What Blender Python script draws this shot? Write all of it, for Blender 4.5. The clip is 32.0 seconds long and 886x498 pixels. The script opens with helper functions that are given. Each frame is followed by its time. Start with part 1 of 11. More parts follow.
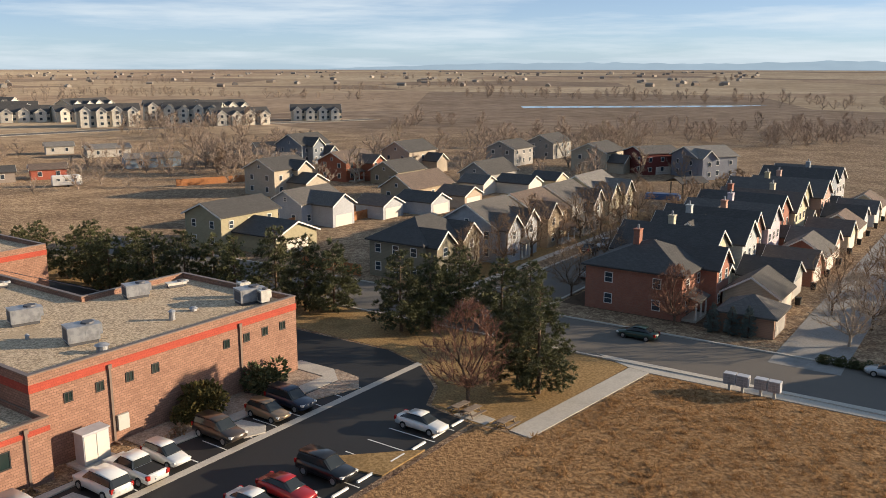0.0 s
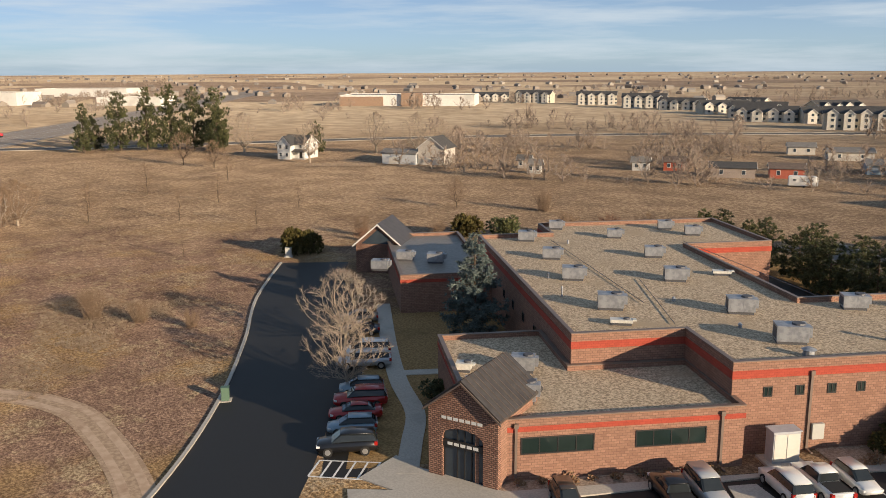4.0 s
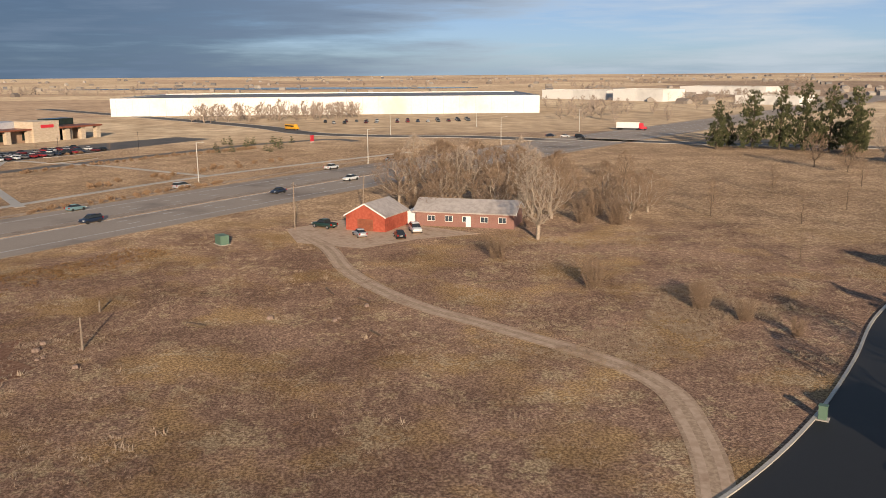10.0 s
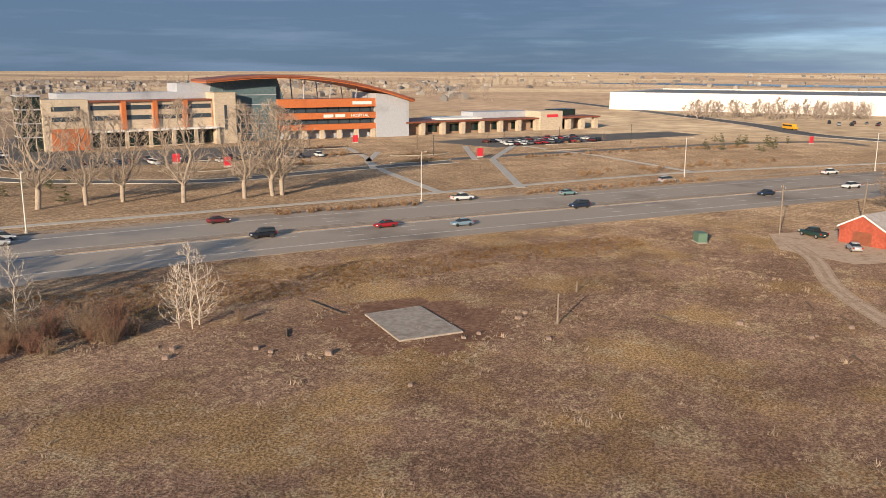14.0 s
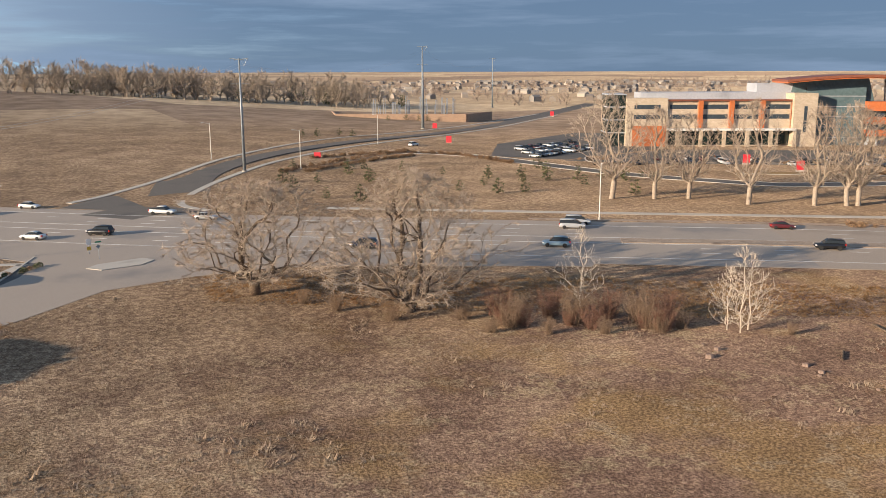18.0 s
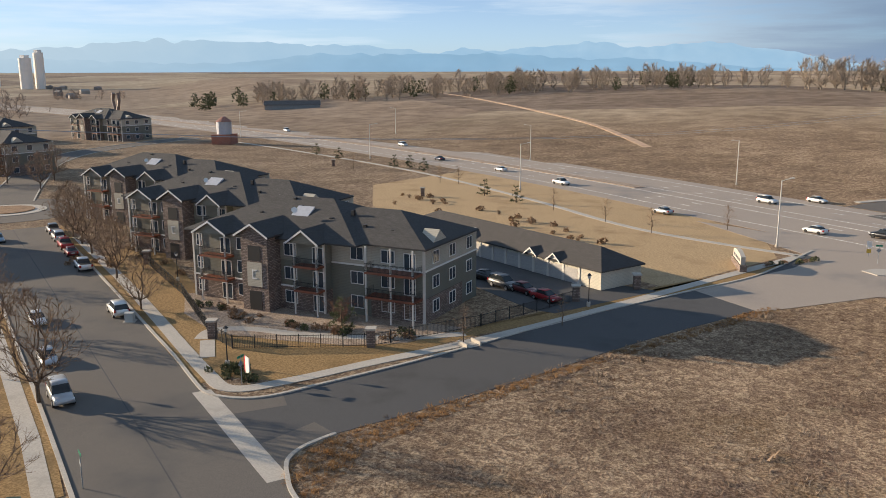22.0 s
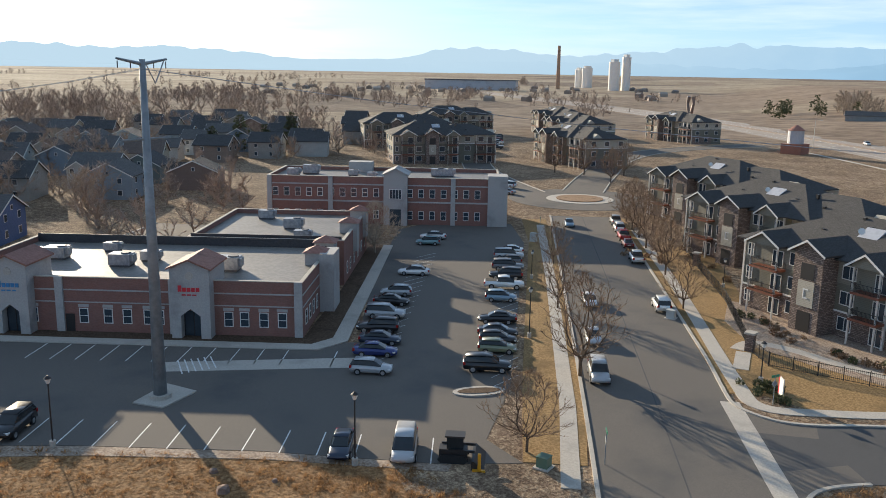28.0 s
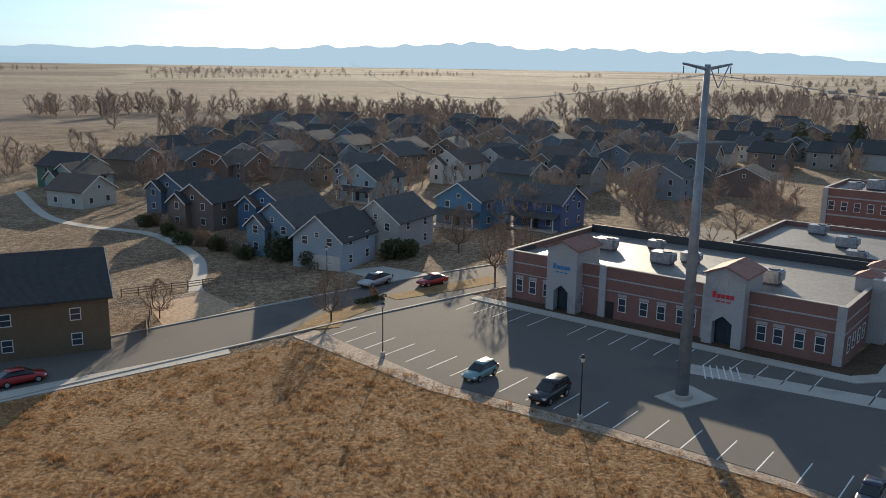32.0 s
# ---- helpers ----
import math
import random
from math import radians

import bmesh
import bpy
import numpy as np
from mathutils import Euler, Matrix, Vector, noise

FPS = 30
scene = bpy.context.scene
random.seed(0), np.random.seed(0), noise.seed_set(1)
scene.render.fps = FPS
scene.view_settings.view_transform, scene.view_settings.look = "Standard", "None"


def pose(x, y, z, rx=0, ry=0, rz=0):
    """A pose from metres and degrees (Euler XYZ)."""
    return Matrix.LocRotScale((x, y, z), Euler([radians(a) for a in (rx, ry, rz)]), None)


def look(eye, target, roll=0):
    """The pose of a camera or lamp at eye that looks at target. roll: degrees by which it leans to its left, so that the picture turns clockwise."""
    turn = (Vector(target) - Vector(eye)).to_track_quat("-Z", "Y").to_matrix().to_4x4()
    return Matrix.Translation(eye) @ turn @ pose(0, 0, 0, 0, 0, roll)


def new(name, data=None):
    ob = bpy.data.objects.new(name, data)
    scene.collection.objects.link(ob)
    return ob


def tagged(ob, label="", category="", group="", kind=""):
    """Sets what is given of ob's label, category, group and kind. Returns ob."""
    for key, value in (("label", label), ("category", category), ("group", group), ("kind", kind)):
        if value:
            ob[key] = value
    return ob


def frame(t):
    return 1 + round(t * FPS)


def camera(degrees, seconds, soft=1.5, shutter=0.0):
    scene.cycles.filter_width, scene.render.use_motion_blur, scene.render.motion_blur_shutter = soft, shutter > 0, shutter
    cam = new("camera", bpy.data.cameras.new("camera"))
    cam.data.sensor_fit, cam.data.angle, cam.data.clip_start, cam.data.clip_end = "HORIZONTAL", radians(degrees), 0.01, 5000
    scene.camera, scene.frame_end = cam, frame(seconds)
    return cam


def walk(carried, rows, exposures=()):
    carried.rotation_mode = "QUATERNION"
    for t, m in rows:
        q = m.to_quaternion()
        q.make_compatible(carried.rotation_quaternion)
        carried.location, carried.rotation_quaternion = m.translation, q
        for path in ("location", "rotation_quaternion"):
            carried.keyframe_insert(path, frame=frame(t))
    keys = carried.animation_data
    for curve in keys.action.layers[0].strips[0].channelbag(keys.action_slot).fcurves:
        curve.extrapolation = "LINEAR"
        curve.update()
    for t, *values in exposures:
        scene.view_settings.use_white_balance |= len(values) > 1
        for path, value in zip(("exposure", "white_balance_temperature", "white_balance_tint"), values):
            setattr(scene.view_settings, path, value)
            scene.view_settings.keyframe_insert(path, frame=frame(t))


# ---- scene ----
cam = camera(55.0, 32.0, 0.6)
PATH = [
    (0, pose(0, 0, 30, 77.907, -0.051, -0.000)),
    (0.5, pose(0, 0, 30, 77.912, -0.062, 1.167)),
    (1, pose(0, 0, 30, 77.900, -0.058, 6.281)),
    (1.5, pose(0, 0, 30, 77.871, 0.065, 13.249)),
    (2, pose(0, 0, 30, 77.846, 0.065, 20.335)),
    (2.5, pose(0, 0, 30, 77.868, 0.189, 27.466)),
    (3, pose(0, 0, 30, 77.932, 0.257, 37.366)),
    (3.5, pose(0, 0, 30, 78.049, 0.281, 43.620)),
    (4, pose(0, 0, 30, 78.120, 0.307, 46.957)),
    (4.5, pose(0, 0, 30, 78.334, 0.527, 49.898)),
    (6.5, pose(0, 0, 30, 78.226, 0.313, 55.047)),
    (7, pose(0, 0, 30, 78.231, 0.408, 64.524)),
    (7.5, pose(0, 0, 30, 78.274, 0.449, 76.644)),
    (8, pose(0, 0, 30, 78.332, 0.539, 87.379)),
    (8.5, pose(0, 0, 30, 78.328, 0.558, 89.349)),
    (9, pose(0, 0, 30, 78.308, 0.488, 88.780)),
    (9.5, pose(0, 0, 30, 78.296, 0.470, 88.106)),
    (10, pose(0, 0, 30, 78.279, 0.428, 87.506)),
    (10.5, pose(0, 0, 30, 78.287, 0.378, 93.127)),
    (11, pose(0, 0, 30, 78.293, 0.302, 104.127)),
    (11.5, pose(0, 0, 30, 78.289, 0.316, 116.023)),
    (12, pose(0, 0, 30, 78.215, 0.178, 122.164)),
    (12.5, pose(0, 0, 30, 78.130, 0.050, 121.280)),
    (13, pose(0, 0, 30, 78.096, 0.058, 120.311)),
    (13.5, pose(0, 0, 30, 78.027, -0.182, 119.431)),
    (15.5, pose(0, 0, 30, 78.073, 0.271, 126.159)),
    (16, pose(0, 0, 30, 78.059, 0.264, 132.323)),
    (16.5, pose(0, 0, 30, 78.054, 0.213, 139.360)),
    (17, pose(0, 0, 30, 78.059, 0.195, 147.062)),
    (17.5, pose(0, 0, 30, 78.082, 0.208, 153.952)),
    (18, pose(0, 0, 30, 78.054, 0.188, 156.546)),
    (18.5, pose(0, 0, 30, 78.038, 0.090, 155.944)),
    (19, pose(0, 0, 30, 77.985, 0.050, 155.370)),
    (19.5, pose(0, 0, 30, 78.005, 0.103, 163.618)),
    (20, pose(0, 0, 30, 78.010, 0.078, 174.593)),
    (20.5, pose(0, 0, 30, 78.022, 0.236, 186.570)),
    (21, pose(0, 0, 30, 78.017, 0.241, 197.476)),
    (21.5, pose(0, 0, 30, 78.024, 0.197, 204.129)),
    (22, pose(0, 0, 30, 77.990, 0.139, 206.687)),
    (22.5, pose(0, 0, 30, 77.957, 0.044, 209.003)),
    (23, pose(0, 0, 30, 77.918, 0.027, 209.442)),
    (23.5, pose(0, 0, 30, 77.913, -0.005, 209.644)),
    (24, pose(0, 0, 30, 77.897, -0.068, 209.698)),
    (24.5, pose(0, 0, 30, 77.902, -0.111, 209.887)),
    (25, pose(0, 0, 30, 77.915, -0.118, 210.015)),
    (25.5, pose(0, 0, 30, 77.936, -0.250, 215.548)),
    (26, pose(0, 0, 30, 77.964, -0.226, 225.594)),
    (26.5, pose(0, 0, 30, 77.953, -0.223, 236.312)),
    (28.5, pose(0, 0, 30, 78.027, -0.967, 244.379)),
    (29, pose(0, 0, 30, 77.923, -1.011, 248.348)),
    (29.5, pose(0, 0, 30, 77.746, -1.003, 260.610)),
    (30, pose(0, 0, 30, 77.712, -0.920, 269.361)),
    (30.5, pose(0, 0, 30, 77.791, -0.965, 269.784)),
    (31, pose(0, 0, 30, 77.846, -0.911, 270.254)),
    (31.5, pose(0, 0, 30, 77.861, -0.953, 272.705)),
    (32, pose(0, 0, 30, 77.807, -0.860, 279.458)),
]
walk(cam, PATH, ((0, 0.72, 7050, 9), (4, 0.46, 6950, 9), (7, 0.42, 6950, 11), (9, 0.31, 6850, 11), (11, 0.33, 6800, 11), (12, 0.48, 6700, 10), (13, 0.54, 6650, 9), (16, 0.58, 6700, 10), (18, 0.76, 6720, 10), (19, 0.76, 6750, 10), (21, 0.78, 6850, 10), (23, 0.77, 6600, 7), (24, 0.8, 6600, 7), (26, 0.92, 6450, 5), (29, 0.93, 6350, 5), (30, 1.02, 6200, 5), (31, 0.92, 6200, 5), (32, 0.68, 6350, 5)))

# ---- world, sun ----
SUN_YAW, SUN_EL = 276.0, 13.5
world = bpy.data.worlds.new("sky")
scene.world = world
world.use_nodes = True
wn, wl = world.node_tree.nodes, world.node_tree.links
wn.clear()
w_out, w_bg = wn.new("ShaderNodeOutputWorld"), wn.new("ShaderNodeBackground")
w_sky = wn.new("ShaderNodeTexSky")
w_sky.sky_type, w_sky.sun_disc = "NISHITA", False
w_sky.sun_elevation, w_sky.sun_rotation = radians(SUN_EL), radians(360 - SUN_YAW)
w_sky.air_density, w_sky.dust_density, w_sky.ozone_density = 1.0, 1.2, 1.4
# the pale dusty layer hugs the horizon, so the clear blue begins low
w_lift, w_unit = wn.new("ShaderNodeMapping"), wn.new("ShaderNodeVectorMath")
w_lift.inputs["Scale"].default_value = (1.0, 1.0, 3.2)
w_unit.operation = "NORMALIZE"
wl.new(w_lift.outputs["Vector"], w_unit.inputs[0])
wl.new(w_unit.outputs["Vector"], w_sky.inputs["Vector"])
w_tc, w_map = wn.new("ShaderNodeTexCoord"), wn.new("ShaderNodeMapping")
w_map.inputs["Scale"].default_value = (1.5, 1.5, 17.0)
w_n = wn.new("ShaderNodeTexNoise")
w_n.inputs["Scale"].default_value, w_n.inputs["Detail"].default_value, w_n.inputs["Roughness"].default_value = 2.3, 7.0, 0.58
w_ramp = wn.new("ShaderNodeValToRGB")
w_ramp.color_ramp.elements[0].position, w_ramp.color_ramp.elements[1].position = 0.46, 0.66
w_ramp.color_ramp.elements[0].color, w_ramp.color_ramp.elements[1].color = (0.02, 0.02, 0.02, 1), (0.95, 0.95, 0.95, 1)
# thin high cloud everywhere, heavy slate cloud over the northern half, as the sky shows
w_dot = wn.new("ShaderNodeVectorMath")
w_dot.operation = "DOT_PRODUCT"
w_dot.inputs[1].default_value = (-0.66, -0.74, 0.1)
w_heavy = wn.new("ShaderNodeMapRange")
w_heavy.interpolation_type = "SMOOTHSTEP"
w_heavy.inputs["From Min"].default_value, w_heavy.inputs["From Max"].default_value = 0.88, 1.22
w_cloud = wn.new("ShaderNodeMixRGB")
w_cloud.inputs["Color1"].default_value, w_cloud.inputs["Color2"].default_value = (4.3, 5.0, 5.8, 1), (1.45, 2.05, 3.0, 1)
w_tint = wn.new("ShaderNodeMixRGB")
w_tint.blend_type, w_tint.inputs["Fac"].default_value = "MULTIPLY", 1.0
w_tint.inputs["Color2"].default_value = (0.80, 0.97, 1.28, 1)
w_veil = wn.new("ShaderNodeMixRGB")
# the veil thins out towards the zenith
w_sep, w_high = wn.new("ShaderNodeSeparateXYZ"), wn.new("ShaderNodeMapRange")
w_high.inputs["From Min"].default_value, w_high.inputs["From Max"].default_value = 0.0, 0.10
w_high.inputs["To Min"].default_value, w_high.inputs["To Max"].default_value = 0.85, 0.30
w_thin = wn.new("ShaderNodeMapRange")
w_thin.inputs["From Min"].default_value, w_thin.inputs["From Max"].default_value = 0.15, 0.7
w_thin.inputs["To Min"].default_value, w_thin.inputs["To Max"].default_value = 1.0, 0.3
w_fac = wn.new("ShaderNodeMath")
w_fac.operation = "MULTIPLY"
w_veil.inputs["Color2"].default_value = (2.8, 3.8, 4.9, 1)
w_mix = wn.new("ShaderNodeMixRGB")
wl.new(w_tc.outputs["Generated"], w_map.inputs["Vector"])
wl.new(w_tc.outputs["Generated"], w_lift.inputs["Vector"])
wl.new(w_map.outputs["Vector"], w_n.inputs["Vector"])
wl.new(w_n.outputs["Fac"], w_ramp.inputs["Fac"])
wl.new(w_tc.outputs["Generated"], w_dot.inputs[0])
# the edge of the slate bank is torn by the same cloud noise
w_edge = wn.new("ShaderNodeMath")
w_edge.operation, w_edge.inputs[1].default_value = "MULTIPLY_ADD", 0.7
wl.new(w_n.outputs["Fac"], w_edge.inputs[0])
wl.new(w_dot.outputs["Value"], w_edge.inputs[2])
wl.new(w_edge.outputs["Value"], w_heavy.inputs["Value"])
w_bank, w_deep = wn.new("ShaderNodeMixRGB"), wn.new("ShaderNodeMath")
w_bank.inputs["Color2"].default_value = (0.66, 1.10, 1.80, 1)
w_deep.operation, w_deep.inputs[1].default_value = "MULTIPLY", 0.9
wl.new(w_heavy.outputs["Result"], w_deep.inputs[0])
wl.new(w_deep.outputs["Value"], w_bank.inputs["Fac"])
wl.new(w_heavy.outputs["Result"], w_cloud.inputs["Fac"])
wl.new(w_sky.outputs["Color"], w_tint.inputs["Color1"])
wl.new(w_tint.outputs["Color"], w_veil.inputs["Color1"])
wl.new(w_tc.outputs["Generated"], w_sep.inputs["Vector"])
wl.new(w_sep.outputs["Z"], w_high.inputs["Value"])
wl.new(w_sep.outputs["Z"], w_thin.inputs["Value"])
wl.new(w_high.outputs["Result"], w_veil.inputs["Fac"])
w_less, w_part = wn.new("ShaderNodeMapRange"), wn.new("ShaderNodeMath")
w_less.inputs["To Min"].default_value, w_less.inputs["To Max"].default_value = 0.75, 0.85
w_part.operation = "MULTIPLY"
wl.new(w_heavy.outputs["Result"], w_less.inputs["Value"])
wl.new(w_ramp.outputs["Color"], w_part.inputs[0])
wl.new(w_less.outputs["Result"], w_part.inputs[1])
wl.new(w_part.outputs["Value"], w_fac.inputs[0])
wl.new(w_thin.outputs["Result"], w_fac.inputs[1])
wl.new(w_fac.outputs["Value"], w_mix.inputs["Fac"])
wl.new(w_veil.outputs["Color"], w_bank.inputs["Color1"])
wl.new(w_bank.outputs["Color"], w_mix.inputs["Color1"])
wl.new(w_cloud.outputs["Color"], w_mix.inputs["Color2"])
wl.new(w_mix.outputs["Color"], w_bg.inputs["Color"])
w_bg.inputs["Strength"].default_value = 0.105
wl.new(w_bg.outputs["Background"], w_out.inputs["Surface"])
SUN_DIR = Vector((-math.sin(radians(SUN_YAW)) * math.cos(radians(SUN_EL)), math.cos(radians(SUN_YAW)) * math.cos(radians(SUN_EL)), math.sin(radians(SUN_EL))))
sun = new("sun", bpy.data.lights.new("sun", "SUN"))
sun.data.energy, sun.data.angle, sun.data.color = 5.0, radians(0.6), (1.0, 0.82, 0.62)
sun.matrix_world = look(SUN_DIR * 300, (0, 0, 0))

# ---- materials ----
def ramp_mix(nt, fac, a, b):
    m = nt.nodes.new("ShaderNodeMixRGB")
    m.inputs["Color1"].default_value, m.inputs["Color2"].default_value = (*a, 1), (*b, 1)
    nt.links.new(fac, m.inputs["Fac"])
    return m.outputs["Color"]


def noise_of(nt, vec, scale, detail=4.0, rough=0.6):
    n = nt.nodes.new("ShaderNodeTexNoise")
    n.inputs["Scale"].default_value, n.inputs["Detail"].default_value, n.inputs["Roughness"].default_value = scale, detail, rough
    nt.links.new(vec, n.inputs["Vector"])
    return n.outputs["Fac"]


def sharpen(nt, fac, lo, hi):
    m = nt.nodes.new("ShaderNodeMapRange")
    m.interpolation_type = "SMOOTHSTEP"
    m.inputs["From Min"].default_value, m.inputs["From Max"].default_value = lo, hi
    nt.links.new(fac, m.inputs["Value"])
    return m.outputs["Result"]


def basic(name):
    mat = bpy.data.materials.new(name)
    mat.use_nodes = True
    nt = mat.node_tree
    return mat, nt, nt.nodes["Principled BSDF"], nt.nodes.new("ShaderNodeTexCoord").outputs["Object"]


def bump_to(nt, bsdf, height, strength, distance):
    b = nt.nodes.new("ShaderNodeBump")
    b.inputs["Strength"].default_value, b.inputs["Distance"].default_value = strength, distance
    nt.links.new(height, b.inputs["Height"])
    nt.links.new(b.outputs["Normal"], bsdf.inputs["Normal"])


def surface(name, c1, c2, fine=8.0, coarse=0.35, rough=0.85, metal=0.0, bump=0.2, dist=0.02, c3=None, vary=0.0):
    """Two colours mixed by fine and coarse noise, with a slight relief."""
    mat, nt, bsdf, vec = basic(name)
    f, g = noise_of(nt, vec, fine), noise_of(nt, vec, coarse)
    col = ramp_mix(nt, sharpen(nt, f, 0.35, 0.65), c1, c2)
    m = nt.nodes.new("ShaderNodeMixRGB")
    c3 = c3 or tuple(0.75 * a for a in c1)
    m.inputs["Color2"].default_value = (*c3, 1)
    nt.links.new(sharpen(nt, g, 0.5, 0.75), m.inputs["Fac"])
    nt.links.new(col, m.inputs["Color1"])
    col = m.outputs["Color"]
    if vary:
        h = nt.nodes.new("ShaderNodeHueSaturation")
        r = nt.nodes.new("ShaderNodeObjectInfo")
        mr = nt.nodes.new("ShaderNodeMapRange")
        mr.inputs["To Min"].default_value, mr.inputs["To Max"].default_value = 1 - vary, 1 + vary
        nt.links.new(r.outputs["Random"], mr.inputs["Value"])
        nt.links.new(mr.outputs["Result"], h.inputs["Value"])
        nt.links.new(col, h.inputs["Color"])
        col = h.outputs["Color"]
    nt.links.new(col, bsdf.inputs["Base Color"])
    bsdf.inputs["Roughness"].default_value, bsdf.inputs["Metallic"].default_value = rough, metal
    if rough > 0.84:
        bsdf.inputs["Specular IOR Level"].default_value = 0.18
    if bump:
        bump_to(nt, bsdf, f, bump, dist)
    return mat


def plain(name, c, rough=0.5, metal=0.0, coat=0.0):
    mat, nt, bsdf, vec = basic(name)
    col = ramp_mix(nt, noise_of(nt, vec, 3.0), tuple(a * 0.9 for a in c), tuple(min(1, a * 1.08) for a in c))
    nt.links.new(col, bsdf.inputs["Base Color"])
    bsdf.inputs["Roughness"].default_value, bsdf.inputs["Metallic"].default_value = rough, metal
    bsdf.inputs["Coat Weight"].default_value = coat
    return mat


def coursed(name, c1, c2, mortar, w, h, gap=0.012, bump=0.5, offset=0.5, rough=0.9):
    """Courses of blocks, boards or shingles laid along the walls; z is the way up."""
    mat, nt, bsdf, vec = basic(name)
    sep, comb, add = nt.nodes.new("ShaderNodeSeparateXYZ"), nt.nodes.new("ShaderNodeCombineXYZ"), nt.nodes.new("ShaderNodeMath")
    nt.links.new(vec, sep.inputs["Vector"])
    nt.links.new(sep.outputs["X"], add.inputs[0])
    nt.links.new(sep.outputs["Y"], add.inputs[1])
    nt.links.new(add.outputs["Value"], comb.inputs["X"])
    nt.links.new(sep.outputs["Z"], comb.inputs["Y"])
    br = nt.nodes.new("ShaderNodeTexBrick")
    br.offset = offset
    br.inputs["Color1"].default_value, br.inputs["Color2"].default_value, br.inputs["Mortar"].default_value = (*c1, 1), (*c2, 1), (*mortar, 1)
    for key, value in (("Scale", 1.0), ("Mortar Size", gap), ("Brick Width", w), ("Row Height", h), ("Bias", 0.0), ("Mortar Smooth", 0.1)):
        br.inputs[key].default_value = value
    nt.links.new(comb.outputs["Vector"], br.inputs["Vector"])
    m = nt.nodes.new("ShaderNodeMixRGB")
    m.blend_type = "MULTIPLY"
    m.inputs["Fac"].default_value = 1.0
    nt.links.new(br.outputs["Color"], m.inputs["Color1"])
    nt.links.new(ramp_mix(nt, noise_of(nt, vec, 0.6), (0.78, 0.78, 0.78), (1.1, 1.1, 1.1)), m.inputs["Color2"])
    nt.links.new(m.outputs["Color"], bsdf.inputs["Base Color"])
    bsdf.inputs["Roughness"].default_value = rough
    inv = nt.nodes.new("ShaderNodeMath")
    inv.operation = "SUBTRACT"
    inv.inputs[0].default_value = 1.0
    nt.links.new(br.outputs["Fac"], inv.inputs[1])
    bump_to(nt, bsdf, inv.outputs["Value"], bump, 0.02)
    return mat


def pane_glass(name, c=(0.03, 0.04, 0.05), rough=0.06):
    mat, nt, bsdf, vec = basic(name)
    nt.links.new(ramp_mix(nt, noise_of(nt, vec, 0.8), c, tuple(2.2 * a for a in c)), bsdf.inputs["Base Color"])
    bsdf.inputs["Roughness"].default_value, bsdf.inputs["IOR"].default_value = rough, 1.5
    return mat


M = {}
M["glass"] = pane_glass("window_glass")
M["car_glass"] = pane_glass("car_glass", (0.015, 0.018, 0.02), 0.04)
M["green_glass"] = pane_glass("green_tinted_glass", (0.010, 0.017, 0.016), 0.05)
M["teal_glass"] = pane_glass("blue_grey_curtain_glass", (0.06, 0.09, 0.10), 0.08)
M["asphalt"] = surface("asphalt", (0.080, 0.079, 0.080), (0.105, 0.103, 0.102), 18, 0.12, 0.9, 0, 0.25, 0.01, (0.070, 0.069, 0.068))
M["fresh_asphalt"] = surface("fresh_asphalt", (0.011, 0.0105, 0.0105), (0.017, 0.0165, 0.016), 18, 0.1, 0.7, 0, 0.2, 0.01, (0.021, 0.02, 0.019))
M["old_asphalt"] = surface("weathered_street_asphalt", (0.125, 0.112, 0.10), (0.165, 0.148, 0.13), 14, 0.07, 0.92, 0, 0.25, 0.01, (0.095, 0.092, 0.09))
M["highway"] = surface("highway_concrete", (0.32, 0.27, 0.225), (0.40, 0.34, 0.285), 6, 0.05, 0.9, 0, 0.15, 0.01, (0.24, 0.22, 0.205))
M["highway_worn"] = surface("worn_highway_asphalt", (0.33, 0.268, 0.212), (0.41, 0.335, 0.268), 5, 0.04, 0.9, 0, 0.15, 0.01, (0.205, 0.165, 0.135))
M["concrete"] = surface("concrete", (0.42, 0.38, 0.33), (0.5, 0.46, 0.40), 6, 0.25, 0.9, 0, 0.15, 0.01, (0.36, 0.33, 0.29))
M["alley"] = surface("alley_concrete", (0.23, 0.22, 0.21), (0.29, 0.28, 0.265), 5, 0.2, 0.9, 0, 0.15, 0.01)
M["paint_white"] = surface("road_paint", (0.6, 0.6, 0.58), (0.75, 0.75, 0.72), 4, 0.8, 0.8, 0, 0)
M["paint_yellow"] = surface("yellow_road_paint", (0.55, 0.36, 0.05), (0.65, 0.42, 0.08), 4, 0.8, 0.8, 0, 0)
M["lawn"] = surface("dormant_lawn", (0.21, 0.128, 0.055), (0.36, 0.235, 0.108), 4, 0.16, 1.0, 0, 0.5, 0.05, (0.17, 0.11, 0.05))
M["dry_grass"] = surface("tall_dry_grass", (0.21, 0.112, 0.050), (0.42, 0.245, 0.113), 2.6, 0.08, 1.0, 0, 0.9, 0.2, (0.26, 0.145, 0.066))
M["dry_grass"].node_tree.nodes["Principled BSDF"].inputs["Diffuse Roughness"].default_value = 0.35
M["tan_lawn"] = surface("pale_tan_lawn", (0.34, 0.232, 0.125), (0.52, 0.375, 0.215), 3.2, 0.12, 1.0, 0, 0.5, 0.06, (0.30, 0.20, 0.11))
M["rock_mulch"] = surface("river_rock_mulch", (0.26, 0.19, 0.14), (0.45, 0.36, 0.28), 4.5, 0.4, 0.9, 0, 0.8, 0.08)
